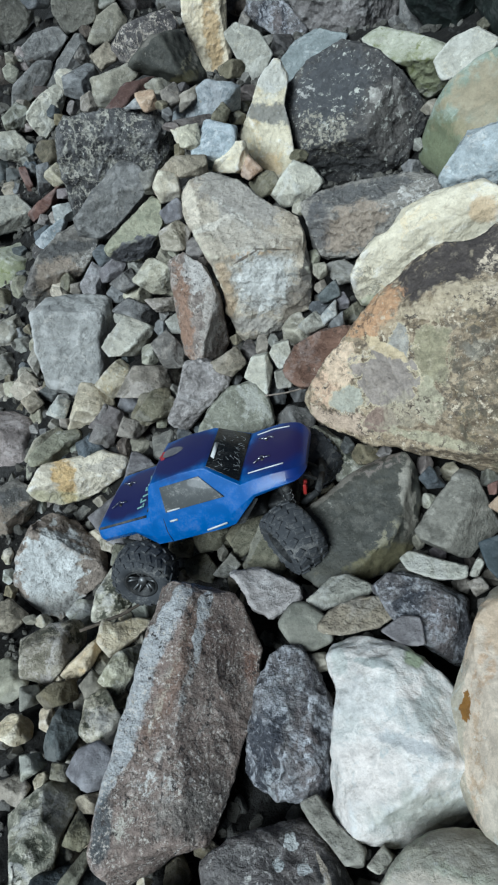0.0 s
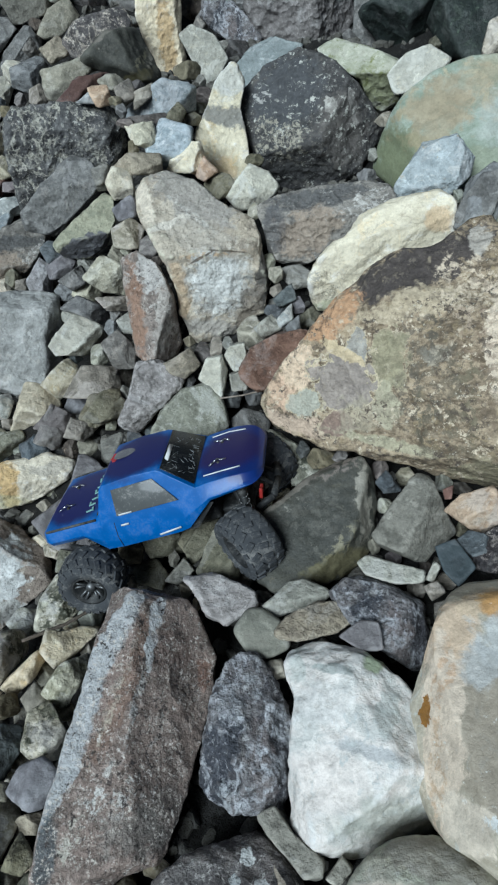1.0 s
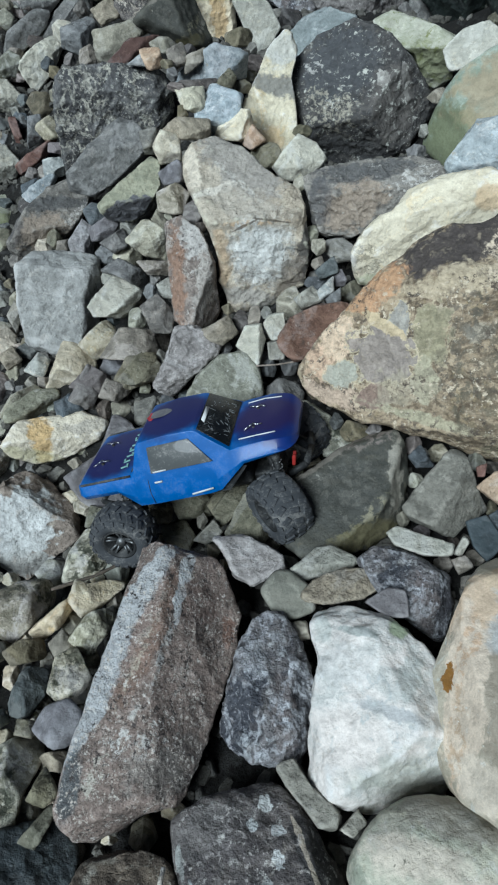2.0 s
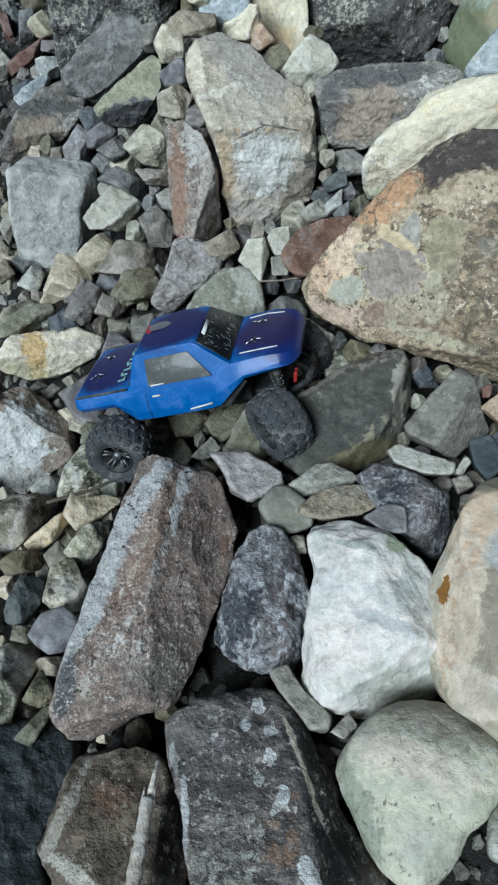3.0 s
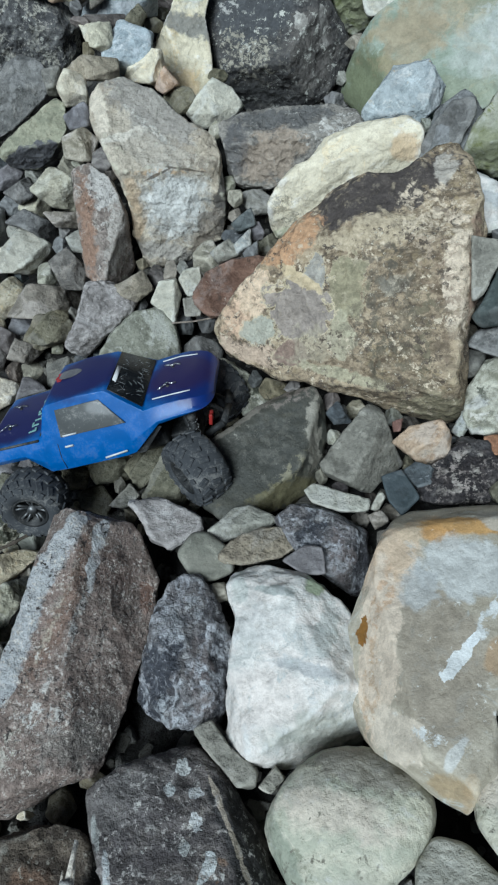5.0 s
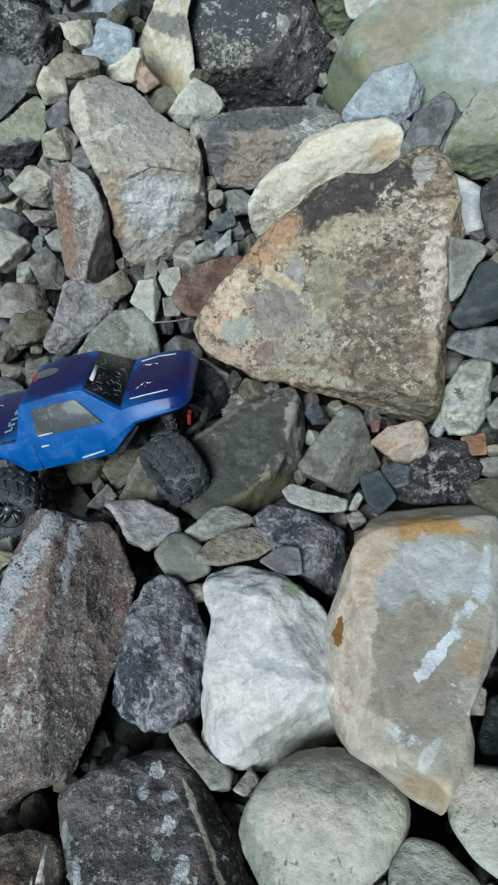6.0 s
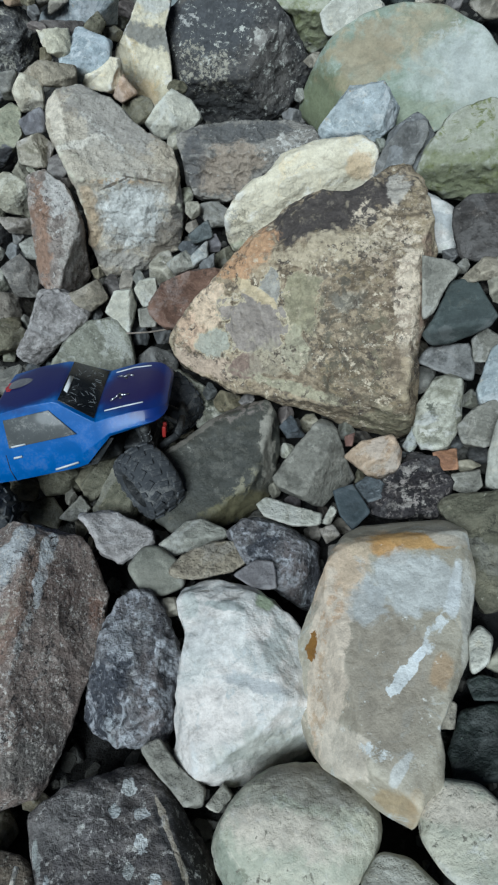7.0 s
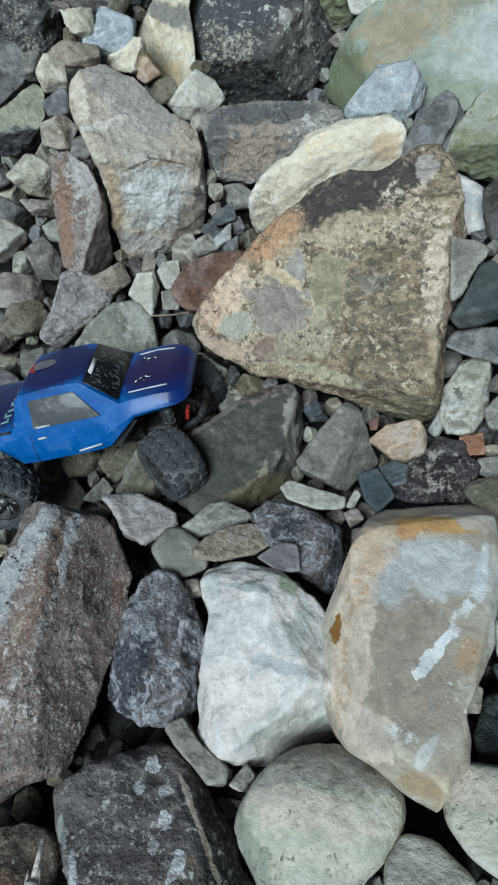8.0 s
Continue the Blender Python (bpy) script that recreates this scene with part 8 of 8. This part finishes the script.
def truck_wheel(parent, at, side, steer):
    """Tyre with chevron lugs, dished rim with five split spokes. side: -1 right, 1 left."""
    hub = new("wheel", None)
    hub.parent = parent
    hub.matrix_basis = pose(*at, 0, 0, steer) @ Matrix.Diagonal((1, -side, 1, 1))
    w, r = 0.029, 0.058
    side_of = [(w * 0.62, r - 0.0027), (w * 0.92, r - 0.0055), (w * 1.08, 0.0475), (w * 1.13, 0.041), (w * 1.08, 0.034), (w * 0.96, 0.029), (w * 0.8, 0.0265)]
    tyre = lathe([(-y, z) for y, z in side_of[::-1]] + [(0, r - 0.002)] + side_of)
    part("tyre", tyre, tyre_rubber, hub, "dusty black rubber tyre with chunky tread")
    for k in range(18):
        for row, lean, off in ((-0.6, 28, 0.0), (0.0, -20, 0.5), (0.6, -28, 0.25)):
            m = Matrix.Rotation(radians(20 * (k + off)), 4, "Y") @ pose(0, row * w * 1.1, r - 0.0012 - abs(row) * 0.003, -row * 22, 0, lean)
            tread(hub, m, 0)
        tread(hub, Matrix.Rotation(radians(20 * (k + 0.5)), 4, "Y") @ pose(0, -w * 1.06, 0.0485, 64, 0, 0), 1)
    rim = lathe([(-w * 1.0, 0.0300), (-w * 1.0, 0.0265), (-w * 0.2, 0.0240), (-w * 0.1, 0.003), (w * 0.1, 0.003), (w * 0.1, 0.0262), (w * 0.8, 0.0262)])
    part("rim", rim, black_plastic, hub, "black dished wheel rim")
    spokes = bmesh.new()
    for k in range(5):
        for lean in (-11, 11):
            a = radians(72 * k + lean)
            rod((0.008 * math.cos(a), -w * 0.55, 0.008 * math.sin(a)), (0.0258 * math.cos(a), -w * 0.82, 0.0258 * math.sin(a)), 0.0022, spokes, 6)
    rod((0, -w * 0.8, 0), (0, -w * 0.1, 0), 0.0075, spokes, 12)
    part("spokes", spokes, dull_metal, hub, "dull metal split spokes")
    return hub


truck = new("toy_truck", None)
truck.matrix_world = pose(-0.1770, -0.1530, -0.2112, -23.35, -20.62, -6.29)
tagged(truck, "blue radio-controlled toy monster truck standing on the rocks", "toy truck")
# stations along the body: x, sill height and half width, shoulder height and half width, top height and half width
STATIONS = [
    (-0.197, 0.142, 0.076, 0.157, 0.078, 0.164, 0.073), (-0.190, 0.138, 0.081, 0.159, 0.083, 0.168, 0.077), (-0.122, 0.140, 0.086, 0.160, 0.087, 0.169, 0.079),
    (-0.104, 0.127, 0.092, 0.158, 0.089, 0.169, 0.079), (-0.088, 0.113, 0.096, 0.158, 0.090, 0.169, 0.079), (-0.083, 0.113, 0.096, 0.158, 0.090, 0.174, 0.078),
    (-0.066, 0.112, 0.0965, 0.160, 0.089, 0.212, 0.065), (-0.060, 0.112, 0.097, 0.160, 0.089, 0.216, 0.0625), (-0.008, 0.112, 0.0975, 0.160, 0.088, 0.219, 0.0625),
    (0.039, 0.112, 0.0975, 0.160, 0.086, 0.2165, 0.0625), (0.046, 0.112, 0.097, 0.160, 0.086, 0.213, 0.0635), (0.062, 0.114, 0.096, 0.159, 0.085, 0.199, 0.0685),
    (0.094, 0.138, 0.092, 0.161, 0.085, 0.174, 0.078), (0.112, 0.150, 0.088, 0.163, 0.084, 0.176, 0.077), (0.150, 0.153, 0.086, 0.164, 0.083, 0.177, 0.076),
    (0.172, 0.154, 0.084, 0.162, 0.081, 0.1745, 0.0735), (0.184, 0.154, 0.081, 0.160, 0.078, 0.1715, 0.070), (0.192, 0.154, 0.075, 0.159, 0.0725, 0.168, 0.064),
    (0.198, 0.154, 0.065, 0.1575, 0.063, 0.164, 0.055), (0.202, 0.154, 0.050, 0.156, 0.049, 0.160, 0.043)]
shell = bmesh.new()
rows = []
for x, zb, wb, zs, ws, zt, wt in STATIONS:
    half_row = [(wb, zb), (ws * 0.5 + wb * 0.5 + 0.0045, zb * 0.55 + zs * 0.45), (ws, zs), (wt, zt), (wt * 0.5, zt + 0.002), (0, zt + 0.0026)]
    full = [(-y, z) for y, z in half_row] + [(y, z) for y, z in half_row[-2::-1]]
    rows.append([shell.verts.new((x, y, z)) for y, z in full])
for a, b in zip(rows, rows[1:]):
    for n in range(len(a) - 1):
        shell.faces.new((a[n], a[n + 1], b[n + 1], b[n]))
shell.faces.new(rows[0])
shell.faces.new(rows[-1][::-1])
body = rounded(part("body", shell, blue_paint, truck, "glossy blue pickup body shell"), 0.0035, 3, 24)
solid = body.modifiers.new("shell", "SOLIDIFY")
solid.thickness, solid.offset = 0.0015, -1
body.modifiers.new("even", "WEIGHTED_NORMAL").keep_sharp = True
# black liners behind the front arches
for side in (-1, 1):
    liner = sheet([(0.030, 0.087 * side, 0.105), (0.073, 0.087 * side, 0.105), (0.113, 0.081 * side, 0.141), (0.090, 0.083 * side, 0.152)][::-side], 0.002)
    rounded(part("arch_liner", liner, black_trim, truck, "black plastic arch liner"), 0.0006)
# glass is printed film laid on the shell
pane = sheet([(0.0465, -0.059, 0.2150), (0.0465, 0.059, 0.2150), (0.0925, 0.071, 0.1770), (0.0925, -0.071, 0.1770)][::-1], 0.0012)
rounded(part("windshield", pane, screen_black, truck, "black scuffed windshield"), 0.001)
scratches = bmesh.new()
rng = random.Random(5)
for k in range(46):
    u, v, turn = rng.uniform(-0.052, 0.052), rng.uniform(0.15, 0.9), rng.uniform(0, 3.1)
    spot = Vector((0.0465 + 0.046 * v, u, 0.2150 - 0.038 * v)) + Vector((0.0012, 0, 0.0012))
    run = Vector((0.77 * math.cos(turn), math.sin(turn), -0.64 * math.cos(turn))) * rng.uniform(0.0015, 0.006)
    rod(spot - run, spot + run, 0.00022, scratches, 4)
strip = sheet([(0.0490, -0.030, 0.2140), (0.0490, 0.012, 0.2140), (0.0540, 0.014, 0.2100), (0.0540, -0.034, 0.2100)][::-1], 0.0016)
part("windshield_strip", strip, white_sticker_and_glint, truck, "pale strip along the top of the glass")
part("scratches", scratches, scratch_grey, truck, "pale scratches on the windshield")
for side in (-1, 1):
    def flank(x, f, lift=0.0):
        # a point on the cab's side at x, at the share f from shoulder to roof edge
        return (x, side * (0.0885 + (0.064 - 0.0885) * f + lift), 0.160 + (0.2155 - 0.160) * f)
    pane = sheet([flank(-0.050, 0.10), flank(0.062, 0.10), flank(0.030, 0.84), flank(-0.046, 0.84)][::side], 0.0012)
    rounded(part("side_window", pane, window_grey, truck, "grey dusty side window"), 0.001)
    # glint at the window's foot, made as a solid white bar
    part("window_glint", block(0.024, 0.002, 0.0025, flank(-0.033, 0.14, 0.0012)), white_sticker_and_glint, truck, "short bright line standing in for a glint")
    part("hood_crease", wire([(0.108, side * 0.058, 0.1785), (0.140, side * 0.059, 0.1795), (0.170, side * 0.056, 0.1775)], 0.0011), white_sticker_and_glint, truck, "bright worn crease line")
    part("sill_line", block(0.040, 0.0015, 0.003, (0.030, side * 0.0985, 0.120), (0, -6, 0)), white_sticker_and_glint, truck, "pale worn sill sticker")
    part("bed_rail", wire([(-0.188, side * 0.080, 0.167), (-0.090, side * 0.083, 0.168)], 0.0022), black_trim, truck, "black gap line along the bed")
    part("door_seam", wire([(-0.058, side * 0.0895, 0.158), (-0.060, side * 0.0975, 0.135), (-0.060, side * 0.0980, 0.114)], 0.0006), black_trim, truck, "thin dark door seam")
    part("door_handle", block(0.014, 0.002, 0.003, (-0.040, side * 0.0925, 0.151)), white_sticker_and_glint, truck, "pale door handle sticker")
    part("underside_flap", sheet([(0.046, side * 0.094, 0.113), (0.100, side * 0.088, 0.140), (0.085, side * 0.080, 0.122), (0.050, side * 0.084, 0.108)], 0.002), black_plastic, truck, "black inner arch")
    for x, z in ((0.130, 0.1795), (-0.160, 0.173)):
        bend = [(x - 0.015, side * 0.037, z + 0.0015), (x - 0.006, side * 0.032, z + 0.0035), (x, side * 0.026, z + 0.0045), (x + 0.006, side * 0.031, z + 0.004), (x + 0.014, side * 0.028, z + 0.002)]
        part("body_clip", wire(bend, 0.0012), steel, truck, "bent steel body clip")
        part("clip_post", rod((x, side * 0.030, z - 0.012), (x, side * 0.030, z + 0.001), 0.0026), black_plastic, truck)
part("rear_window", sheet([(-0.0815, -0.060, 0.181), (-0.0815, 0.060, 0.181), (-0.0672, 0.053, 0.209), (-0.0672, -0.053, 0.209)], 0.0012), screen_black, truck, "black rear window")
# worn patch on the roof, with red scraps beside it
bm = bmesh.new()
ring = [bm.verts.new((-0.035 + 0.020 * math.cos(a) * (1 + 0.12 * math.cos(3 * a)), 0.014 + 0.015 * math.sin(a), 0.2215 - 0.00006 * abs(math.sin(a)))) for a in np.linspace(0, 2 * math.pi, 24, endpoint=False)]
bm.faces.new(ring)
bmesh.ops.solidify(bm, geom=bm.faces[:], thickness=0.0008)
part("roof_patch", bm, grey_sticker, truck, "worn grey patch on the roof", smooth=False)
bm = bmesh.new()
for k, (u, v, l) in enumerate(((-0.055, 0.006, 0.012), (-0.057, 0.013, 0.010), (-0.055, 0.020, 0.011), (-0.050, 0.003, 0.008))):
    block(0.005, l, 0.0012, (u, v, 0.2195), (0, 0, 20 * (-1) ** k), bm)
part("roof_sticker", bm, red_sticker, truck, "torn red sticker scraps", smooth=False)
bm = bmesh.new()
for k in range(7):
    y = -0.052 + 0.0173 * k
    block(0.012, 0.0036, 0.0010, (-0.108, y - 0.004, 0.1722), (0, 0, 18), bm)
    block(0.0032, 0.010, 0.0010, (-0.108 + 0.005 * (-1) ** k, y, 0.1722), (0, 0, 10), bm)
part("bed_marks", bm, teal_sticker, truck, "row of pale teal sticker marks across the bed", smooth=False)
part("bed_front_edge", wire([(-0.0865, -0.074, 0.1705), (-0.0865, 0.074, 0.1705)], 0.0026), black_trim, truck, "black gap behind the cab")
# running gear
rounded(part("chassis_plate", block(0.30, 0.062, 0.022, (0.0, 0, 0.078)), black_plastic, truck, "black chassis tub"), 0.006)
rounded(part("battery_tray", block(0.20, 0.10, 0.028, (0.0, 0, 0.098)), black_plastic, truck, "black battery tray"), 0.004)
part("front_bumper", wire([(0.165, -0.050, 0.085), (0.198, -0.045, 0.098), (0.204, 0.0, 0.100), (0.198, 0.045, 0.098), (0.165, 0.050, 0.085)], 0.006), black_plastic, truck, "black bumper bar")
part("bumper_brace", wire([(0.196, -0.018, 0.104), (0.176, -0.016, 0.124), (0.176, 0.016, 0.124), (0.196, 0.018, 0.104)], 0.0034), black_plastic, truck, "black brace")
for y in (-0.046, -0.034):
    rounded(part("red_link", block(0.006, 0.005, 0.020, (0.180, y, 0.110), (0, 18, 0)), red_plastic, truck, "red plastic link behind the bumper"), 0.0015)
part("rear_bumper", wire([(-0.165, -0.040, 0.085), (-0.196, -0.034, 0.096), (-0.196, 0.034, 0.096), (-0.165, 0.040, 0.085)], 0.005), black_plastic, truck, "black bumper bar")
for x in (-0.137, 0.145):
    part("axle", rod((x, -0.105, 0.072), (x, 0.105, 0.072), 0.007), black_plastic, truck)
    part("shock_tower", sheet([(x, -0.055, 0.085), (x, 0.055, 0.085), (x, 0.062, 0.136), (x, -0.062, 0.136)], 0.005), black_plastic, truck)
    for side in (-1, 1):
        rounded(part("lower_arm", block(0.035, 0.075, 0.008, (x, side * 0.065, 0.062)), black_plastic, truck), 0.002)
        part("upper_arm", block(0.010, 0.070, 0.006, (x, side * 0.065, 0.088)), black_plastic, truck)
        a, b = Vector((x + 0.012, side * 0.060, 0.138)), Vector((x + 0.012, side * 0.094, 0.070))
        part("shock", rod(a, b, 0.0055), black_plastic, truck)
        coil = [a.lerp(b, k / 60) + Vector((0.0085 * math.cos(k * 0.75), 0.0085 * math.sin(k * 0.75) * 0.9, 0.0045 * math.sin(k * 0.75))) for k in range(6, 52)]
        part("spring", wire(coil, 0.0012, 5), spring_grey, truck, "grey coil spring")
        part("shock_cap", rod(a, a.lerp(b, 0.14), 0.0085), black_plastic, truck, "black cap")
        if x < 0:
            truck_wheel(truck, (x, side * 0.112, 0.072), side, 0)
        elif side < 0:
            truck_wheel(truck, (x + 0.004, -0.112, 0.070), side, -50)
        else:
            truck_wheel(truck, (x + 0.022, 0.096, 0.074), side, -45)


# ---- twigs ----
def twig(name, label, points, radius, colour, tip=None):
    """A dry stick with a bent line, knots and a broken end."""
    bm = bmesh.new()
    pts = [Vector(p) for p in points]
    steps, sides, rings = 24, 12, []
    for k in range(steps + 1):
        f = k / steps * (len(pts) - 1)
        n = min(int(f), len(pts) - 2)
        here = pts[n].lerp(pts[n + 1], f - n)
        way = (pts[n + 1] - pts[n]).to_track_quat("Z", "Y")
        r = radius * (0.9 + 0.18 * noise.noise(Vector((k * 0.6, radius * 90, 2))))
        rings.append([bm.verts.new(here + way @ Vector((r * math.cos(a) * (1 + 0.1 * noise.noise(Vector((a, k * 0.3, 1)))), r * math.sin(a), 0))) for a in np.linspace(0, 2 * math.pi, sides, endpoint=False)])
    for p, q in zip(rings, rings[1:]):
        for n in range(sides):
            bm.faces.new((p[n], p[(n + 1) % sides], q[(n + 1) % sides], q[n]))
    bm.faces.new(rings[0][::-1])
    bm.faces.new(rings[-1])
    mesh = bpy.data.meshes.new(name)
    bmesh.ops.recalc_face_normals(bm, faces=bm.faces[:])
    for face in bm.faces:
        face.smooth = True
    bm.to_mesh(mesh)
    bm.free()
    mesh.materials.append(colour)
    ob = new(name, mesh)
    if tip:
        tagged(ob, label, "stick")
        run = (pts[-1] - pts[-2]).normalized()
        across = run.cross(Vector((0, 0, 1))).normalized() * radius
        splinters = rod(pts[-1] - run * radius, pts[-1] + run * radius * 4.2 + across * 0.5, radius * 0.45, None, 7, radius * 0.30)
        for off, far in ((-0.55, 1.1), (0.1, 0.7), (0.6, 1.6)):
            rod(pts[-1] - run * radius + across * off, pts[-1] + run * radius * far + across * off * 1.2, radius * 0.36, splinters, 6, radius * 0.10)
        part("broken_end", splinters, tip, ob, "pale splintered broken end")
    return tagged(ob, label, "stick")


bark = stone("pale_bark", (0.56, 0.51, 0.45), (0.42, 0.37, 0.31), (0.62, 0.58, 0.52), 80, [((0.16, 0.12, 0.09), 0.6, 120)], relief=0.8)
grey_bark = stone("grey_bark", (0.26, 0.23, 0.20), (0.19, 0.165, 0.14), None, 80)
dark_bark = stone("dark_bark", (0.12, 0.10, 0.08), (0.08, 0.068, 0.055), None, 80)
fresh_wood = stone("fresh_wood", (0.62, 0.56, 0.46), (0.55, 0.47, 0.36), None, 80)
twig("stick", "dry pale stick with a splintered broken end against a block", [(-0.311, -0.841, 0.066), (-0.298, -0.782, 0.056), (-0.290, -0.740, 0.048)], 0.0085, bark, fresh_wood)
twig("twig", "thin dark twig lying across the rubble", [(-0.494, -0.264, -0.232), (-0.416, -0.251, -0.224), (-0.332, -0.224, -0.211)], 0.0035, dark_bark)
twig("twig", "thin grey twig under the boulder", [(-0.084, 0.085, -0.084), (-0.043, 0.082, -0.082), (-0.001, 0.083, -0.078)], 0.0018, grey_bark)


# ---- ground: grit bed under the stones, running out into a plain slope ----
SLOPE = (0.386, -0.104, -0.104)


def bed_height(x, y):
    """The height of the grit: under the undersides of the stones that lie near."""
    plain = SLOPE[0] * x + SLOPE[1] * y + SLOPE[2]
    near = np.exp(-((BEDS[:, 0] - x) ** 2 + (BEDS[:, 1] - y) ** 2) / (2 * 0.05**2))
    level = (near @ BED_LIFT + 0.02 * plain) / (near.sum() + 0.02)
    return min(level, (RIMS[:, 2] + 0.55 * np.hypot(RIMS[:, 0] - x, RIMS[:, 1] - y)).min())


BEDS = np.array(BED)
RIMS = np.array([p[:] for p in LIMITS])
BED_LIFT = BEDS[:, 2] - np.minimum(0.9 * BEDS[:, 4], 0.028)

marks_x = sorted({round(v, 3) for v in np.linspace(-1.5, 1.5, 121)} | {s * 1.5 * 1.35**k for s in (-1, 1) for k in range(1, 20)})
marks_y = sorted({round(v, 3) for v in np.linspace(-1.3, 3.0, 173)} | {-1.3 * 1.35**k for k in range(1, 20)} | {3.0 * 1.35**k for k in range(1, 18)})
verts, rnd = [], np.random.default_rng(5)
for y in marks_y:
    for x in marks_x:
        reach = min(max((max(abs(x), abs(y - 0.8) - 0.5) - 1.2) / 6.0, 0.0), 1.0)
        verts.append((x, y, bed_height(x, y) * (1 - reach) + (SLOPE[2] + SLOPE[0] * max(min(x, 4), -4) + SLOPE[1] * max(min(y, 4), -4)) * reach + 0.006 * noise.fractal(Vector((x * 14, y * 14, 0)), 1, 2, 3)))
wide = len(marks_x)
quads = [(j * wide + i, j * wide + i + 1, (j + 1) * wide + i + 1, (j + 1) * wide + i) for j in range(len(marks_y) - 1) for i in range(wide - 1)]
mesh = bpy.data.meshes.new("ground")
mesh.from_pydata(verts, [], quads)
mesh.polygons.foreach_set("use_smooth", [True] * len(quads))
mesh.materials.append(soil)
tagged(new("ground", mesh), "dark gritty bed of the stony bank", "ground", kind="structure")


def gravel(count, seed, name, label):
    """Countless bits of broken stone strewn over the grit."""
    rng = np.random.default_rng(seed)
    ways, faces = ball(2)
    faces = np.array(faces)
    points, corners = [], []
    for n in range(count):
        y = rng.uniform(-0.95, 2.9)
        wide = 0.55 + 0.28 * (y + 0.9)
        x = rng.uniform(-wide - 0.1, wide)
        size = float(np.clip(rng.lognormal(-4.75, 0.45), 0.004, 0.018)) * (1.0 + 0.15 * max(y, 0))
        shape = ways * (1 + 0.16 * rng.normal(size=(len(ways), 1))) * rng.uniform(0.6, 1.25, 3) * size
        for _ in range(4):
            way = rng.normal(size=3)
            way /= np.linalg.norm(way)
            shape -= way * np.maximum(shape @ way - size * 0.55, 0.0)[:, None]
        spin = np.array(Euler(rng.uniform(0, 6.28, 3)).to_matrix())
        points.append(shape @ spin.T + np.array([x, y, bed_height(x, y) + size * rng.uniform(-0.1, 0.45)]))
        corners.append(faces + n * len(ways))
    mesh = bpy.data.meshes.new(name)
    mesh.from_pydata(np.concatenate(points).tolist(), [], np.concatenate(corners).tolist())
    mesh.materials.append(gravel_mix)
    return tagged(new(name, mesh), label, "gravel", kind="stuff")


gravel(6500, 3, "gravel", "loose grey and brown gravel and stone chips between the rocks")
